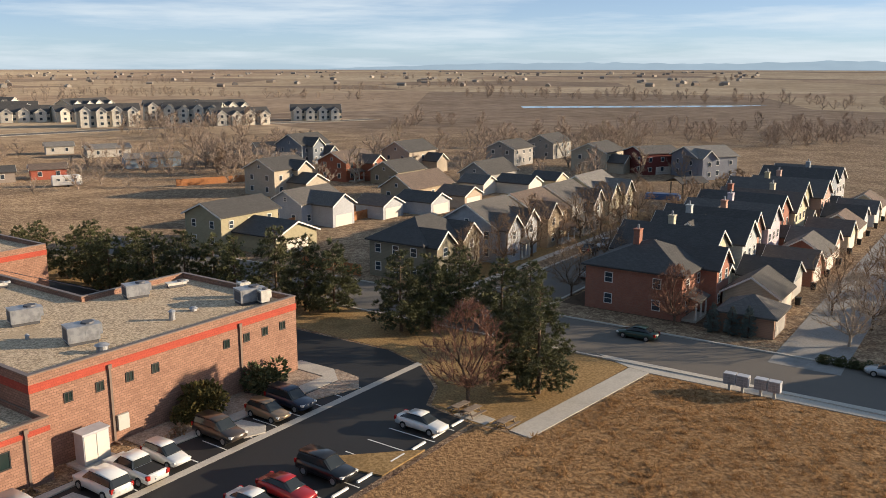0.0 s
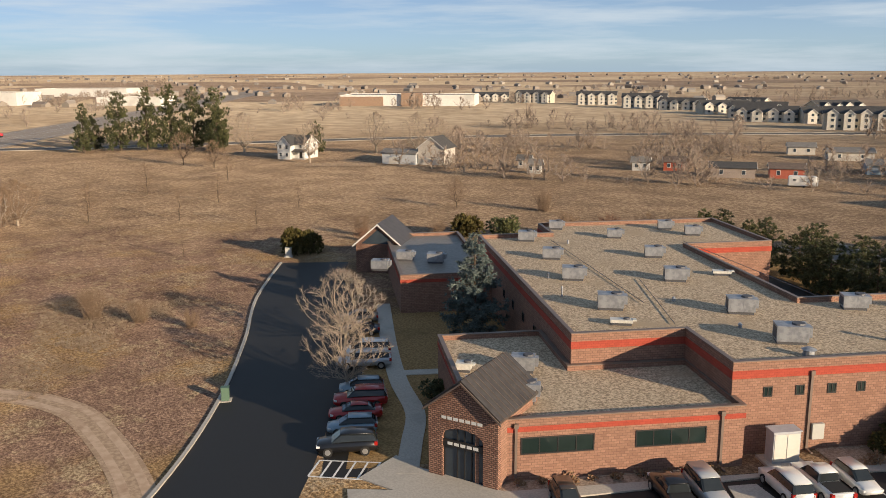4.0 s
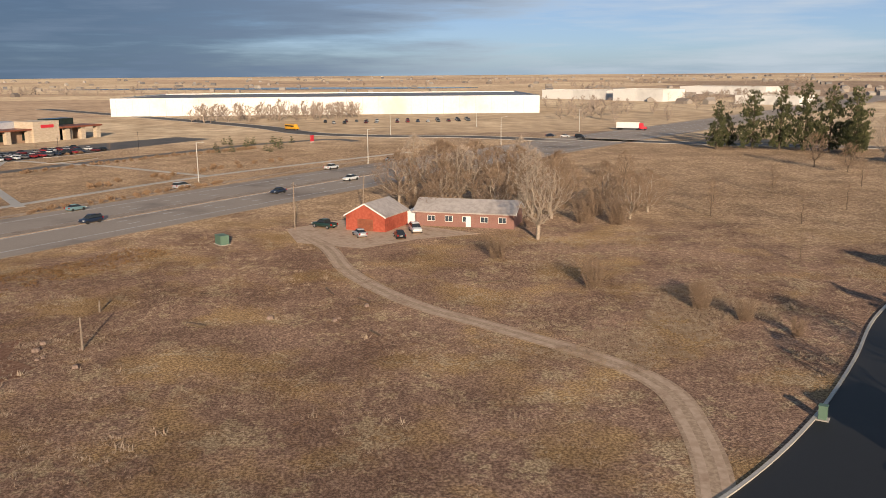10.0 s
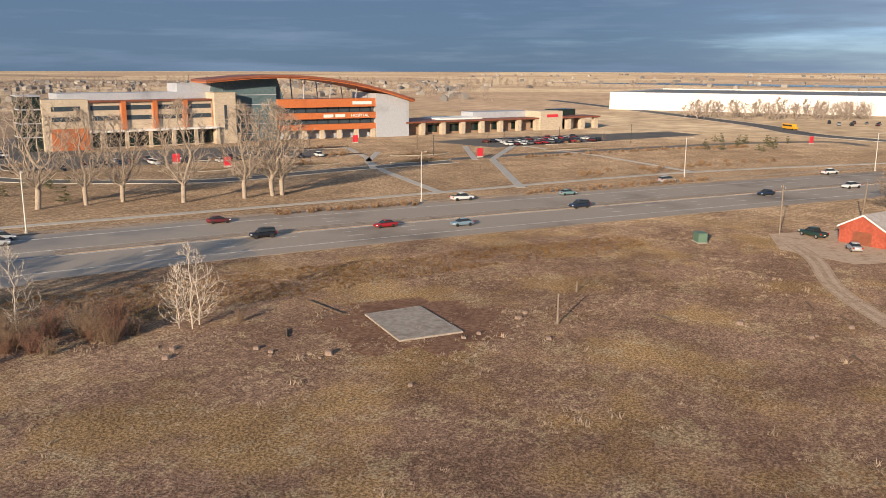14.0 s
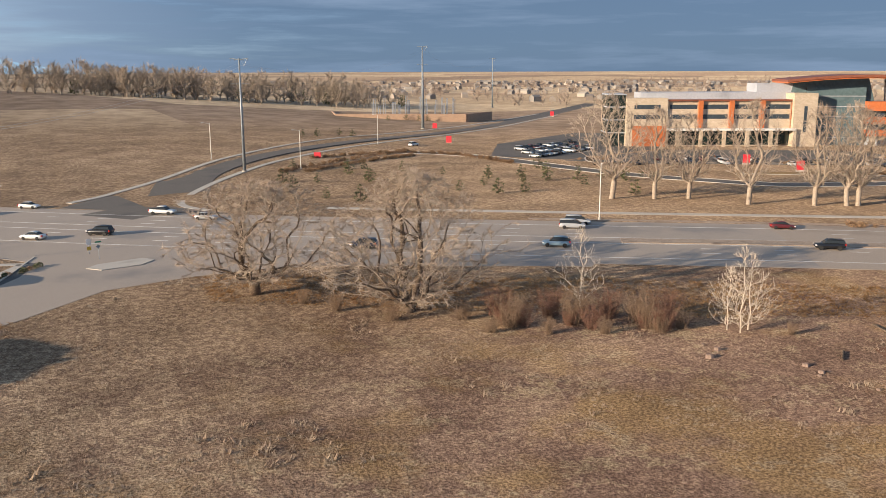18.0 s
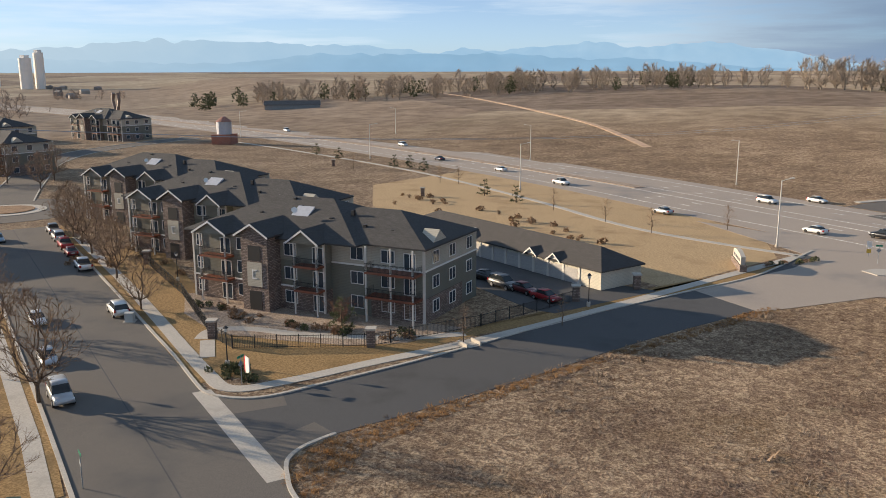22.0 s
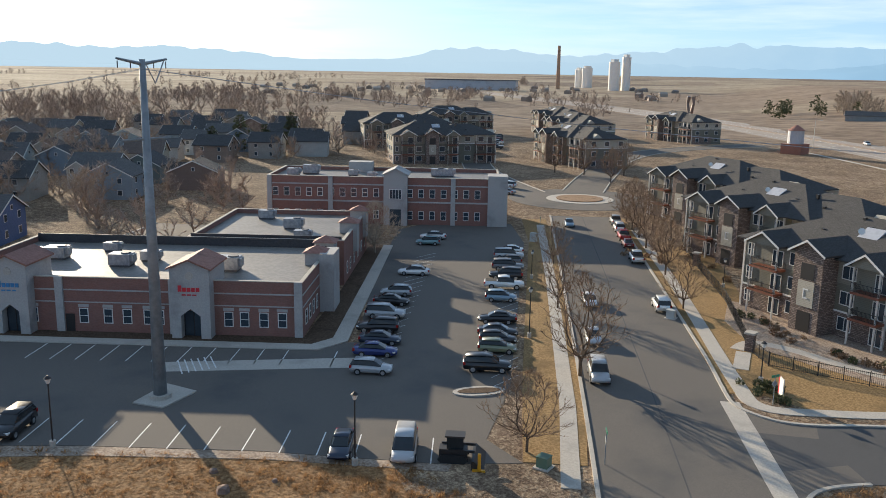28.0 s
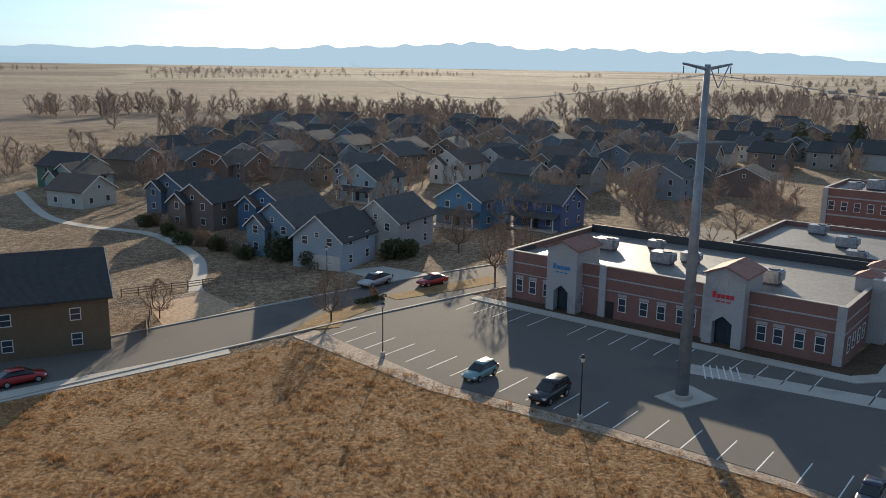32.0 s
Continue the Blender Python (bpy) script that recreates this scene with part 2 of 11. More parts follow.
M["bark_mulch"] = surface("dark_mulch_bed", (0.07, 0.045, 0.03), (0.13, 0.09, 0.06), 5, 0.4, 1.0, 0, 0.6, 0.05)
M["dirt"] = surface("pale_dirt_track", (0.50, 0.345, 0.23), (0.60, 0.43, 0.30), 1.1, 0.35, 1.0, 0, 0.15, 0.03, (0.36, 0.225, 0.14))
M["old_slab"] = surface("stained_slab_concrete", (0.30, 0.25, 0.205), (0.40, 0.34, 0.285), 1.3, 0.5, 0.95, 0, 0.2, 0.01, (0.22, 0.17, 0.13))
M["straw_soil"] = surface("straw_grown_soil", (0.38, 0.255, 0.165), (0.54, 0.385, 0.255), 2.4, 0.25, 1.0, 0, 0.3, 0.08, (0.36, 0.24, 0.15))
M["soil"] = surface("ploughed_soil", (0.17, 0.085, 0.05), (0.29, 0.16, 0.10), 1.6, 0.2, 1.0, 0, 0.5, 0.2)
M["gravel_roof"] = surface("gravel_ballast_roof", (0.27, 0.20, 0.135), (0.64, 0.505, 0.355), 5.2, 0.13, 1.0, 0, 0.8, 0.05, (0.42, 0.32, 0.215))
M["flat_roof"] = surface("grey_membrane_roof", (0.175, 0.16, 0.14), (0.23, 0.21, 0.185), 2.0, 0.15, 0.5, 0, 0.1, 0.01)
M["parapet_dark"] = surface("dark_membrane_upstand", (0.035, 0.035, 0.04), (0.05, 0.05, 0.055), 3, 0.4, 0.5, 0, 0.05, 0.01)
M["coping"] = plain("coping_metal", (0.20, 0.15, 0.125), 0.5, 0.3)
M["block"] = coursed("split_face_block", (0.27, 0.145, 0.10), (0.36, 0.20, 0.142), (0.19, 0.105, 0.075), 0.42, 0.21, 0.018, 0.8)
M["red_band"] = coursed("red_painted_block_band", (0.38, 0.062, 0.036), (0.44, 0.075, 0.045), (0.30, 0.048, 0.03), 0.42, 0.21, 0.014, 0.5)
M["stone_mosaic"] = coursed("rough_stone_veneer", (0.25, 0.12, 0.085), (0.48, 0.27, 0.19), (0.13, 0.075, 0.055), 0.34, 0.16, 0.035, 1.0)
M["brick"] = coursed("red_brick", (0.31, 0.115, 0.075), (0.40, 0.16, 0.105), (0.30, 0.18, 0.14), 0.24, 0.08, 0.01, 0.4)
M["pink_brick"] = coursed("pink_red_brick", (0.25, 0.115, 0.09), (0.31, 0.15, 0.12), (0.26, 0.16, 0.135), 0.24, 0.08, 0.01, 0.4)
M["ashlar"] = coursed("apartment_stone_veneer", (0.16, 0.11, 0.09), (0.38, 0.29, 0.24), (0.11, 0.085, 0.07), 0.42, 0.2, 0.03, 0.9)
M["sandstone"] = coursed("sandstone_cladding", (0.50, 0.40, 0.29), (0.60, 0.49, 0.37), (0.40, 0.32, 0.24), 0.9, 0.35, 0.015, 0.5)
M["stucco_trim"] = surface("grey_stucco", (0.40, 0.385, 0.37), (0.46, 0.44, 0.42), 5, 0.3, 0.9, 0, 0.1, 0.01)
M["hvac"] = surface("galvanised_unit_steel", (0.27, 0.28, 0.30), (0.38, 0.39, 0.41), 2, 0.8, 0.45, 0.4, 0.05, 0.01)
M["hvac_dark"] = plain("dark_louvre_grille", (0.10, 0.10, 0.11), 0.6, 0.3)
M["hvac_white"] = surface("weathered_white_unit", (0.55, 0.53, 0.48), (0.65, 0.63, 0.58), 2, 0.8, 0.6, 0, 0.05)
M["metal_roof"] = surface("standing_seam_metal", (0.075, 0.066, 0.06), (0.10, 0.088, 0.08), 1.5, 0.3, 0.45, 0.35, 0.03)
M["galv_pole"] = surface("weathered_galvanised_steel", (0.22, 0.25, 0.27), (0.30, 0.33, 0.35), 1.2, 0.15, 0.55, 0.35, 0.05)
M["light_pole"] = plain("pale_steel_lamp_post", (0.62, 0.60, 0.55), 0.5, 0.2)
M["dark_metal"] = plain("dark_painted_metal", (0.03, 0.028, 0.028), 0.5, 0.2)
M["trim_white"] = plain("white_trim", (0.74, 0.72, 0.68), 0.6)
M["off_white"] = plain("off_white_paint", (0.62, 0.58, 0.52), 0.7)
M["tyre"] = plain("tyre_rubber", (0.018, 0.018, 0.018), 0.85)
M["rim"] = plain("alloy_rim", (0.45, 0.45, 0.46), 0.35, 0.7)
M["lamp_red"] = plain("tail_light_lens", (0.35, 0.015, 0.012), 0.25)
M["lamp_clear"] = plain("headlight_lens", (0.7, 0.7, 0.68), 0.15)
M["plate"] = plain("number_plate_bar", (0.5, 0.52, 0.5), 0.5)
M["wood_fence"] = surface("cedar_fence_boards", (0.38, 0.16, 0.07), (0.48, 0.22, 0.10), 3, 0.5, 0.85, 0, 0.2)
M["weathered_wood"] = surface("weathered_grey_wood", (0.20, 0.155, 0.12), (0.28, 0.22, 0.17), 3, 0.5, 0.9, 0, 0.2)
M["bark_grey"] = surface("pale_grey_bark", (0.30, 0.24, 0.185), (0.42, 0.345, 0.275), 5, 0.7, 0.95, 0, 0.4, 0.03)
M["bark_dark"] = surface("dark_brown_bark", (0.10, 0.07, 0.05), (0.17, 0.125, 0.09), 5, 0.7, 0.95, 0, 0.4, 0.03)
M["bark_white"] = surface("white_aspen_bark", (0.56, 0.47, 0.37), (0.68, 0.58, 0.47), 5, 0.7, 0.9, 0, 0.2, 0.02)
M["twig_red"] = surface("reddish_twigs", (0.19, 0.098, 0.068), (0.29, 0.165, 0.115), 4, 0.6, 0.95, 0, 0.2, 0.02)
M["twig_tan"] = surface("tan_brush_twigs", (0.20, 0.135, 0.09), (0.30, 0.21, 0.145), 4, 0.6, 0.95, 0, 0.2, 0.02)
M["pine"] = surface("pine_needles", (0.046, 0.056, 0.02), (0.125, 0.125, 0.046), 1.1, 0.5, 0.7, 0, 0, 0.02, (0.062, 0.068, 0.028), 0.25)
M["spruce"] = surface("blue_spruce_needles", (0.085, 0.115, 0.105), (0.18, 0.215, 0.20), 2.5, 0.5, 0.8, 0, 0)
M["juniper"] = surface("juniper_foliage", (0.06, 0.055, 0.018), (0.13, 0.10, 0.035), 2.5, 0.5, 0.9, 0, 0)
M["shrub_dry"] = surface("dry_ornamental_shrub", (0.22, 0.135, 0.08), (0.33, 0.215, 0.13), 3, 0.6, 0.95, 0, 0)
# twigs of far trees: grey-brown, with the paling of distance put into the colour
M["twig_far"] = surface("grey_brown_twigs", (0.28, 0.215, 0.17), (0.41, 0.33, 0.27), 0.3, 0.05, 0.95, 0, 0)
M["straw"] = surface("bleached_straw_tufts", (0.30, 0.215, 0.15), (0.42, 0.32, 0.225), 0.9, 0.06, 1.0, 0, 0, 0.02, (0.25, 0.17, 0.115))
M["twig_grey"] = surface("grey_cottonwood_twigs", (0.32, 0.25, 0.19), (0.46, 0.375, 0.30), 1.2, 0.3, 0.95, 0, 0)
M["tuft"] = surface("bleached_grass_tufts", (0.28, 0.155, 0.072), (0.43, 0.265, 0.13), 0.9, 0.06, 1.0, 0, 0, 0.02, (0.25, 0.13, 0.058))
# thin dry blades let some of the low sun through
tn = M["tuft"].node_tree
t_mix, t_thin = tn.nodes.new("ShaderNodeMixShader"), tn.nodes.new("ShaderNodeBsdfTranslucent")
t_mix.inputs["Fac"].default_value = 0.45
tn.links.new(tn.nodes["Principled BSDF"].inputs["Base Color"].links[0].from_socket, t_thin.inputs["Color"])
tn.links.new(tn.nodes["Principled BSDF"].outputs["BSDF"], t_mix.inputs[1])
tn.links.new(t_thin.outputs["BSDF"], t_mix.inputs[2])
tn.links.new(t_mix.outputs["Shader"], tn.nodes["Material Output"].inputs["Surface"])
M["warehouse_white"] = surface("white_tilt_up_concrete", (0.72, 0.69, 0.64), (0.79, 0.76, 0.71), 0.8, 0.03, 0.8, 0, 0.05)
M["orange_panel"] = surface("burnt_orange_metal_panel", (0.46, 0.13, 0.04), (0.52, 0.155, 0.05), 1.2, 0.1, 0.5, 0, 0.03)
M["rust_panel"] = surface("rust_brown_fascia", (0.20, 0.065, 0.035), (0.25, 0.085, 0.045), 1.2, 0.1, 0.5, 0, 0.03)
M["grey_panel"] = surface("pale_grey_metal_panel", (0.40, 0.41, 0.44), (0.46, 0.47, 0.50), 1.5, 0.1, 0.5, 0.1, 0.05)
M["tan_brick"] = coursed("tan_brick", (0.34, 0.22, 0.15), (0.42, 0.28, 0.19), (0.30, 0.22, 0.17), 0.6, 0.2, 0.015, 0.4)
M["red_sign"] = plain("red_sign_panel", (0.60, 0.03, 0.045), 0.5)
M["blue_sign"] = plain("blue_sign_letters", (0.05, 0.22, 0.45), 0.5)
M["green_sign"] = plain("green_street_sign", (0.01, 0.22, 0.12), 0.5)
M["util_green"] = plain("green_utility_cabinet", (0.10, 0.17, 0.12), 0.6)
M["util_grey"] = plain("grey_utility_cabinet", (0.45, 0.45, 0.42), 0.6)
M["rust_roof"] = surface("pale_corrugated_roof", (0.40, 0.34, 0.30), (0.50, 0.44, 0.39), 1.2, 0.2, 0.6, 0.1, 0.05)
M["barn_red"] = surface("barn_red_boards", (0.33, 0.072, 0.045), (0.41, 0.105, 0.065), 2, 0.3, 0.85, 0, 0.1)
M["tile_red"] = surface("terracotta_roof_tiles", (0.26, 0.12, 0.09), (0.33, 0.16, 0.12), 2.5, 0.5, 0.8, 0, 0.4, 0.03)
M["water"] = plain("pond_water", (0.06, 0.09, 0.13), 0.1)
M["blue_tarp"] = plain("blue_tarpaulin", (0.03, 0.09, 0.22), 0.6)
M["bus_yellow"] = plain("school_bus_yellow", (0.65, 0.32, 0.02), 0.4)
M["rock"] = surface("sandstone_boulder", (0.20, 0.14, 0.11), (0.30, 0.215, 0.17), 2.5, 0.5, 0.95, 0, 0.4, 0.05)
MADE = {}


def siding(c, h=0.2):
    key = ("siding", c)
    if key not in MADE:
        MADE[key] = coursed("lap_siding", c, tuple(a * 1.05 for a in c), tuple(a * 0.72 for a in c), 7.0, h, 0.014, 0.35, 0.3, 0.8)
    return MADE[key]


def shingle(c):
    key = ("shingle", c)
    if key not in MADE:
        MADE[key] = coursed("asphalt_shingles", c, tuple(a * 1.35 for a in c), tuple(a * 0.75 for a in c), 0.5, 0.07, 0.01, 0.4, 0.5, 0.95)
    return MADE[key]


def paint(c):
    key = ("paint", c)
    if key not in MADE:
        MADE[key] = plain("car_paint", c, 0.28, 0.25, 0.6)
    return MADE[key]


# ---- mesh helpers ----
class Mesh:
    """Gathers faces; every piece is closed."""

    def __init__(self):
        self.v, self.f = [], []

    def poly(self, pts, faces):
        n = len(self.v)
        self.v += [tuple(p) for p in pts]
        self.f += [tuple(n + i for i in f) for f in faces]
        return self

    def box(self, x0, y0, z0, x1, y1, z1):
        return self.poly([(x0, y0, z0), (x1, y0, z0), (x1, y1, z0), (x0, y1, z0), (x0, y0, z1), (x1, y0, z1), (x1, y1, z1), (x0, y1, z1)],
                         [(3, 2, 1, 0), (4, 5, 6, 7), (0, 1, 5, 4), (1, 2, 6, 5), (2, 3, 7, 6), (3, 0, 4, 7)])

    def prism(self, ring, z0, z1):
        n = len(ring)
        return self.poly([(x, y, z0) for x, y in ring] + [(x, y, z1) for x, y in ring],
                         [tuple(range(n))[::-1], tuple(range(n, 2 * n))] + [(i, (i + 1) % n, n + (i + 1) % n, n + i) for i in range(n)])

    def sweep(self, profile, axis, a0, a1):
        """A closed profile of (s, z) pushed along 'x' or 'y' from a0 to a1."""
        n = len(profile)
        put = (lambda a, s, z: (a, s, z)) if axis == "x" else (lambda a, s, z: (s, a, z))
        return self.poly([put(a0, s, z) for s, z in profile] + [put(a1, s, z) for s, z in profile],
                         [tuple(range(n))[::-1], tuple(range(n, 2 * n))] + [(i, (i + 1) % n, n + (i + 1) % n, n + i) for i in range(n)])

    def tube(self, p0, p1, r0, r1, n=8, caps=True):
        p0, p1 = Vector(p0), Vector(p1)
        q = (p1 - p0).to_track_quat("Z", "Y")
        ring = [Vector((math.cos(2 * math.pi * i / n), math.sin(2 * math.pi * i / n), 0)) for i in range(n)]
        faces = [(i, (i + 1) % n, n + (i + 1) % n, n + i) for i in range(n)]
        if caps:
            faces += [tuple(range(n))[::-1], tuple(range(n, 2 * n))]
        return self.poly([p0 + q @ (v * r0) for v in ring] + [p1 + q @ (v * r1) for v in ring], faces)

    def data(self, name, mat, smooth=False):
        me = bpy.data.meshes.new(name)
        me.from_pydata(self.v, [], self.f)
        me.validate()
        bm = bmesh.new()
        bm.from_mesh(me)
        bmesh.ops.recalc_face_normals(bm, faces=bm.faces)
        bm.to_mesh(me)
        bm.free()
        me.materials.append(mat)
        if smooth:
            for p in me.polygons:
                p.use_smooth = True
        return me


def thing(name, m, label, category, group="", kind=""):
    ob = new(name)
    ob.matrix_world = m
    return tagged(ob, label, category, group, kind)


def part(name, mesh, material, parent, label="", smooth=False, m=None):
    """One mesh object under a thing or a part; mesh may be a Mesh or shared data."""
    data = mesh.data(name, material, smooth) if isinstance(mesh, Mesh) else mesh
    ob = new(name, data)
    ob.parent = parent
    if m is not None:
        ob.matrix_basis = m
    return tagged(ob, label)


def solid(name, mesh, material, label, category, kind="", m=None, group="", smooth=False):
    """A thing or a piece of the setting that is one mesh."""
    ob = new(name, mesh.data(name, material, smooth) if isinstance(mesh, Mesh) else mesh)
    if m is not None:
        ob.matrix_basis = m
    return tagged(ob, label, category, group, kind)


def spot(x, y, turn=0, z=0):
    return pose(x, y, z, 0, 0, turn)


def box(*a):
    return Mesh().box(*a)


def from_arrays(name, verts, faces, mat, smooth=False):
    me = bpy.data.meshes.new(name)
    me.from_pydata(verts.tolist() if hasattr(verts, "tolist") else verts, [], faces.tolist() if hasattr(faces, "tolist") else faces)
    me.materials.append(mat)
    if smooth:
        for p in me.polygons:
            p.use_smooth = True
    return me

# ---- ground ----
def smooth01(a):
    a = np.clip(a, 0, 1)
    return a * a * (3 - 2 * a)


def ground_z(x, y):
    """Flat plain with one low hill beyond the highway; far off it rises a little to the horizon."""
    x, y = np.asarray(x, float), np.asarray(y, float)
    q = -0.427 * (x - 2) - 0.904 * (y + 204)
    yaw = np.degrees(np.arctan2(-x, y)) % 360
    side = smooth01((yaw - 152) / 36) * smooth01((227 - yaw) / 9)
    hill = 16.5 * np.clip((q - 18) / 300, 0, 1) * side * (1 - smooth01((q - 420) / 500))
    return hill + 14.0 * smooth01((np.hypot(x, y) - 1200) / 3500)


def build_ground():
    radii = [0, 20, 40, 60, 80, 110, 150, 190] + [220 + 18 * i for i in range(32)] + [840, 950, 1100, 1300, 1600, 2000, 2400, 2800, 3300, 3800, 4300, 4850]
    n = 180
    vs, fs = [(0.0, 0.0, 0.0)], []
    for r in radii[1:]:
        for i in range(n):
            a = 2 * math.pi * i / n
            vs.append((r * math.cos(a), r * math.sin(a), float(ground_z(r * math.cos(a), r * math.sin(a)))))
    fs += [(0, 1 + i, 1 + (i + 1) % n) for i in range(n)]
    for k in range(len(radii) - 2):
        o, p = 1 + k * n, 1 + (k + 1) * n
        fs += [(o + i, p + i, p + (i + 1) % n, o + (i + 1) % n) for i in range(n)]
    mat, nt, bsdf, vec = basic("dry_prairie")

    def math_of(op, a, b):
        n = nt.nodes.new("ShaderNodeMath")
        n.operation = op
        for i, v in enumerate((a, b)):
            if isinstance(v, float):
                n.inputs[i].default_value = v
            else:
                nt.links.new(v, n.inputs[i])
        return n.outputs["Value"]

    def over(fac, a, b):
        n = nt.nodes.new("ShaderNodeMixRGB")
        for key, v in (("Fac", fac), ("Color1", a), ("Color2", b)):
            nt.links.new(v, n.inputs[key])
        return n.outputs["Color"]

    fine, clump, mid = noise_of(nt, vec, 3.4, 3, 0.7), noise_of(nt, vec, 0.95, 5, 0.72), noise_of(nt, vec, 0.09, 5)
    patch, big, weed = noise_of(nt, vec, 0.17, 6, 0.68), noise_of(nt, vec, 0.012, 4), noise_of(nt, vec, 0.34, 6, 0.72)
    grain = sharpen(nt, fine, 0.40, 0.62)
    grass = over(sharpen(nt, clump, 0.44, 0.58), ramp_mix(nt, grain, (0.165, 0.108, 0.073), (0.31, 0.217, 0.150)), ramp_mix(nt, grain, (0.28, 0.197, 0.132), (0.54, 0.405, 0.275)))
    # bare reddish soil of the vacant lot, patchy, fading into the grass round it
    geo = nt.nodes.new("ShaderNodeVectorMath")
    geo.operation = "DISTANCE"
    geo.inputs[1].default_value = (-80, 0, 0)
    nt.links.new(vec, geo.inputs[0])
    lot = sharpen(nt, math_of("ADD", math_of("MULTIPLY", mid, 90.0), geo.outputs["Value"]), 175.0, 115.0)
    soil = over(sharpen(nt, clump, 0.45, 0.57), ramp_mix(nt, grain, (0.132, 0.081, 0.061), (0.275, 0.18, 0.134)), ramp_mix(nt, grain, (0.182, 0.115, 0.085), (0.395, 0.268, 0.197)))
    # straw clings on in patches made of single clumps, dark dead weeds in others
    straw = sharpen(nt, math_of("ADD", math_of("MULTIPLY", clump, 0.55), math_of("MULTIPLY", patch, 0.9)), 0.755, 0.85)
    tan = ramp_mix(nt, grain, (0.21, 0.148, 0.095), (0.47, 0.365, 0.245))
    dead = sharpen(nt, math_of("ADD", math_of("MULTIPLY", clump, 0.5), weed), 0.88, 0.98)
    # golden dry grass spreads in broad soft drifts
    gold = math_of("MULTIPLY", sharpen(nt, noise_of(nt, vec, 0.055, 5, 0.62), 0.47, 0.62), 0.85)
    soil = over(gold, soil, ramp_mix(nt, grain, (0.19, 0.120, 0.060), (0.45, 0.305, 0.158)))
    bare_lot = over(dead, over(straw, soil, tan), ramp_mix(nt, grain, (0.075, 0.047, 0.036), (0.15, 0.10, 0.075)))
    m = nt.nodes.new("ShaderNodeMixRGB")
    nt.links.new(lot, m.inputs["Fac"])
    nt.links.new(grass, m.inputs["Color1"])
    nt.links.new(bare_lot, m.inputs["Color2"])
    # fields of the plain: each its own crop colour, paled to suggest distant haze
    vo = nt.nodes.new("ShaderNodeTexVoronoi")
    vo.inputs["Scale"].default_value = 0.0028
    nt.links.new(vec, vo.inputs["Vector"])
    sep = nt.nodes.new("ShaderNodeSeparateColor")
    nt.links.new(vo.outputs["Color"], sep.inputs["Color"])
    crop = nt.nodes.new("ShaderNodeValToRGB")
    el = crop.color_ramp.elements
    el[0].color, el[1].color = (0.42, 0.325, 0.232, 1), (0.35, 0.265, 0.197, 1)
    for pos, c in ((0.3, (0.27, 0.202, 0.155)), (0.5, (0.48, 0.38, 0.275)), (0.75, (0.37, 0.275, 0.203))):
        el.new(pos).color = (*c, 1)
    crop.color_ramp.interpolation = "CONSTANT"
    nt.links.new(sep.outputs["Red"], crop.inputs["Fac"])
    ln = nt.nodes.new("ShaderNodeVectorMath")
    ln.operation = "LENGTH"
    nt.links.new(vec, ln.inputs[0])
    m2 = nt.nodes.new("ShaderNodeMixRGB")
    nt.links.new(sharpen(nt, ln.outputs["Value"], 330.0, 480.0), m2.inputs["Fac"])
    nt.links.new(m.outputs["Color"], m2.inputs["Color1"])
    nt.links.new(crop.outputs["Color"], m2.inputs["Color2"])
    m3 = nt.nodes.new("ShaderNodeMixRGB")
    m3.blend_type, m3.inputs["Fac"].default_value = "MULTIPLY", 1.0
    nt.links.new(m2.outputs["Color"], m3.inputs["Color1"])
    both = nt.nodes.new("ShaderNodeMixRGB")
    both.blend_type, both.inputs["Fac"].default_value = "MULTIPLY", 1.0
    nt.links.new(ramp_mix(nt, sharpen(nt, mid, 0.3, 0.7), (0.72, 0.70, 0.68), (1.15, 1.15, 1.12)), both.inputs["Color1"])
    nt.links.new(ramp_mix(nt, sharpen(nt, big, 0.3, 0.7), (0.85, 0.83, 0.8), (1.12, 1.12, 1.1)), both.inputs["Color2"])
    nt.links.new(both.outputs["Color"], m3.inputs["Color2"])
    nt.links.new(m3.outputs["Color"], bsdf.inputs["Base Color"])
    bsdf.inputs["Roughness"].default_value = 1.0
    bsdf.inputs["Diffuse Roughness"].default_value = 0.5
    bsdf.inputs["Specular IOR Level"].default_value = 0.1
    bump_to(nt, bsdf, math_of("ADD", math_of("MULTIPLY", fine, 0.7), clump), 1.0, 0.24)
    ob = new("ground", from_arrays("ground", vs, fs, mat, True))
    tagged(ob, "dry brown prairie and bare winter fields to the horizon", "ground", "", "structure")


build_ground()


# ---- roads and paved sheets ----
def offset_line(pts, w):
    out = []
    for i, p in enumerate(pts):
        a, b = Vector(pts[max(i - 1, 0)]), Vector(pts[min(i + 1, len(pts) - 1)])
        d = (b - a).normalized()
        out.append((p[0] - d.y * w, p[1] + d.x * w))
    return out


def curve_through(pts, steps=6):
    """A smooth line through a few points."""
    out = []
    for i in range(len(pts) - 1):
        p0, p1, p2, p3 = (Vector(pts[max(0, min(len(pts) - 1, j))]) for j in (i - 1, i, i + 1, i + 2))
        for k in range(steps):
            t = k / steps
            out.append(tuple(0.5 * (2 * p1 + (p2 - p0) * t + (2 * p0 - 5 * p1 + 4 * p2 - p3) * t * t + (3 * p1 - p0 - 3 * p2 + p3) * t ** 3)))
    return out + [tuple(pts[-1])]


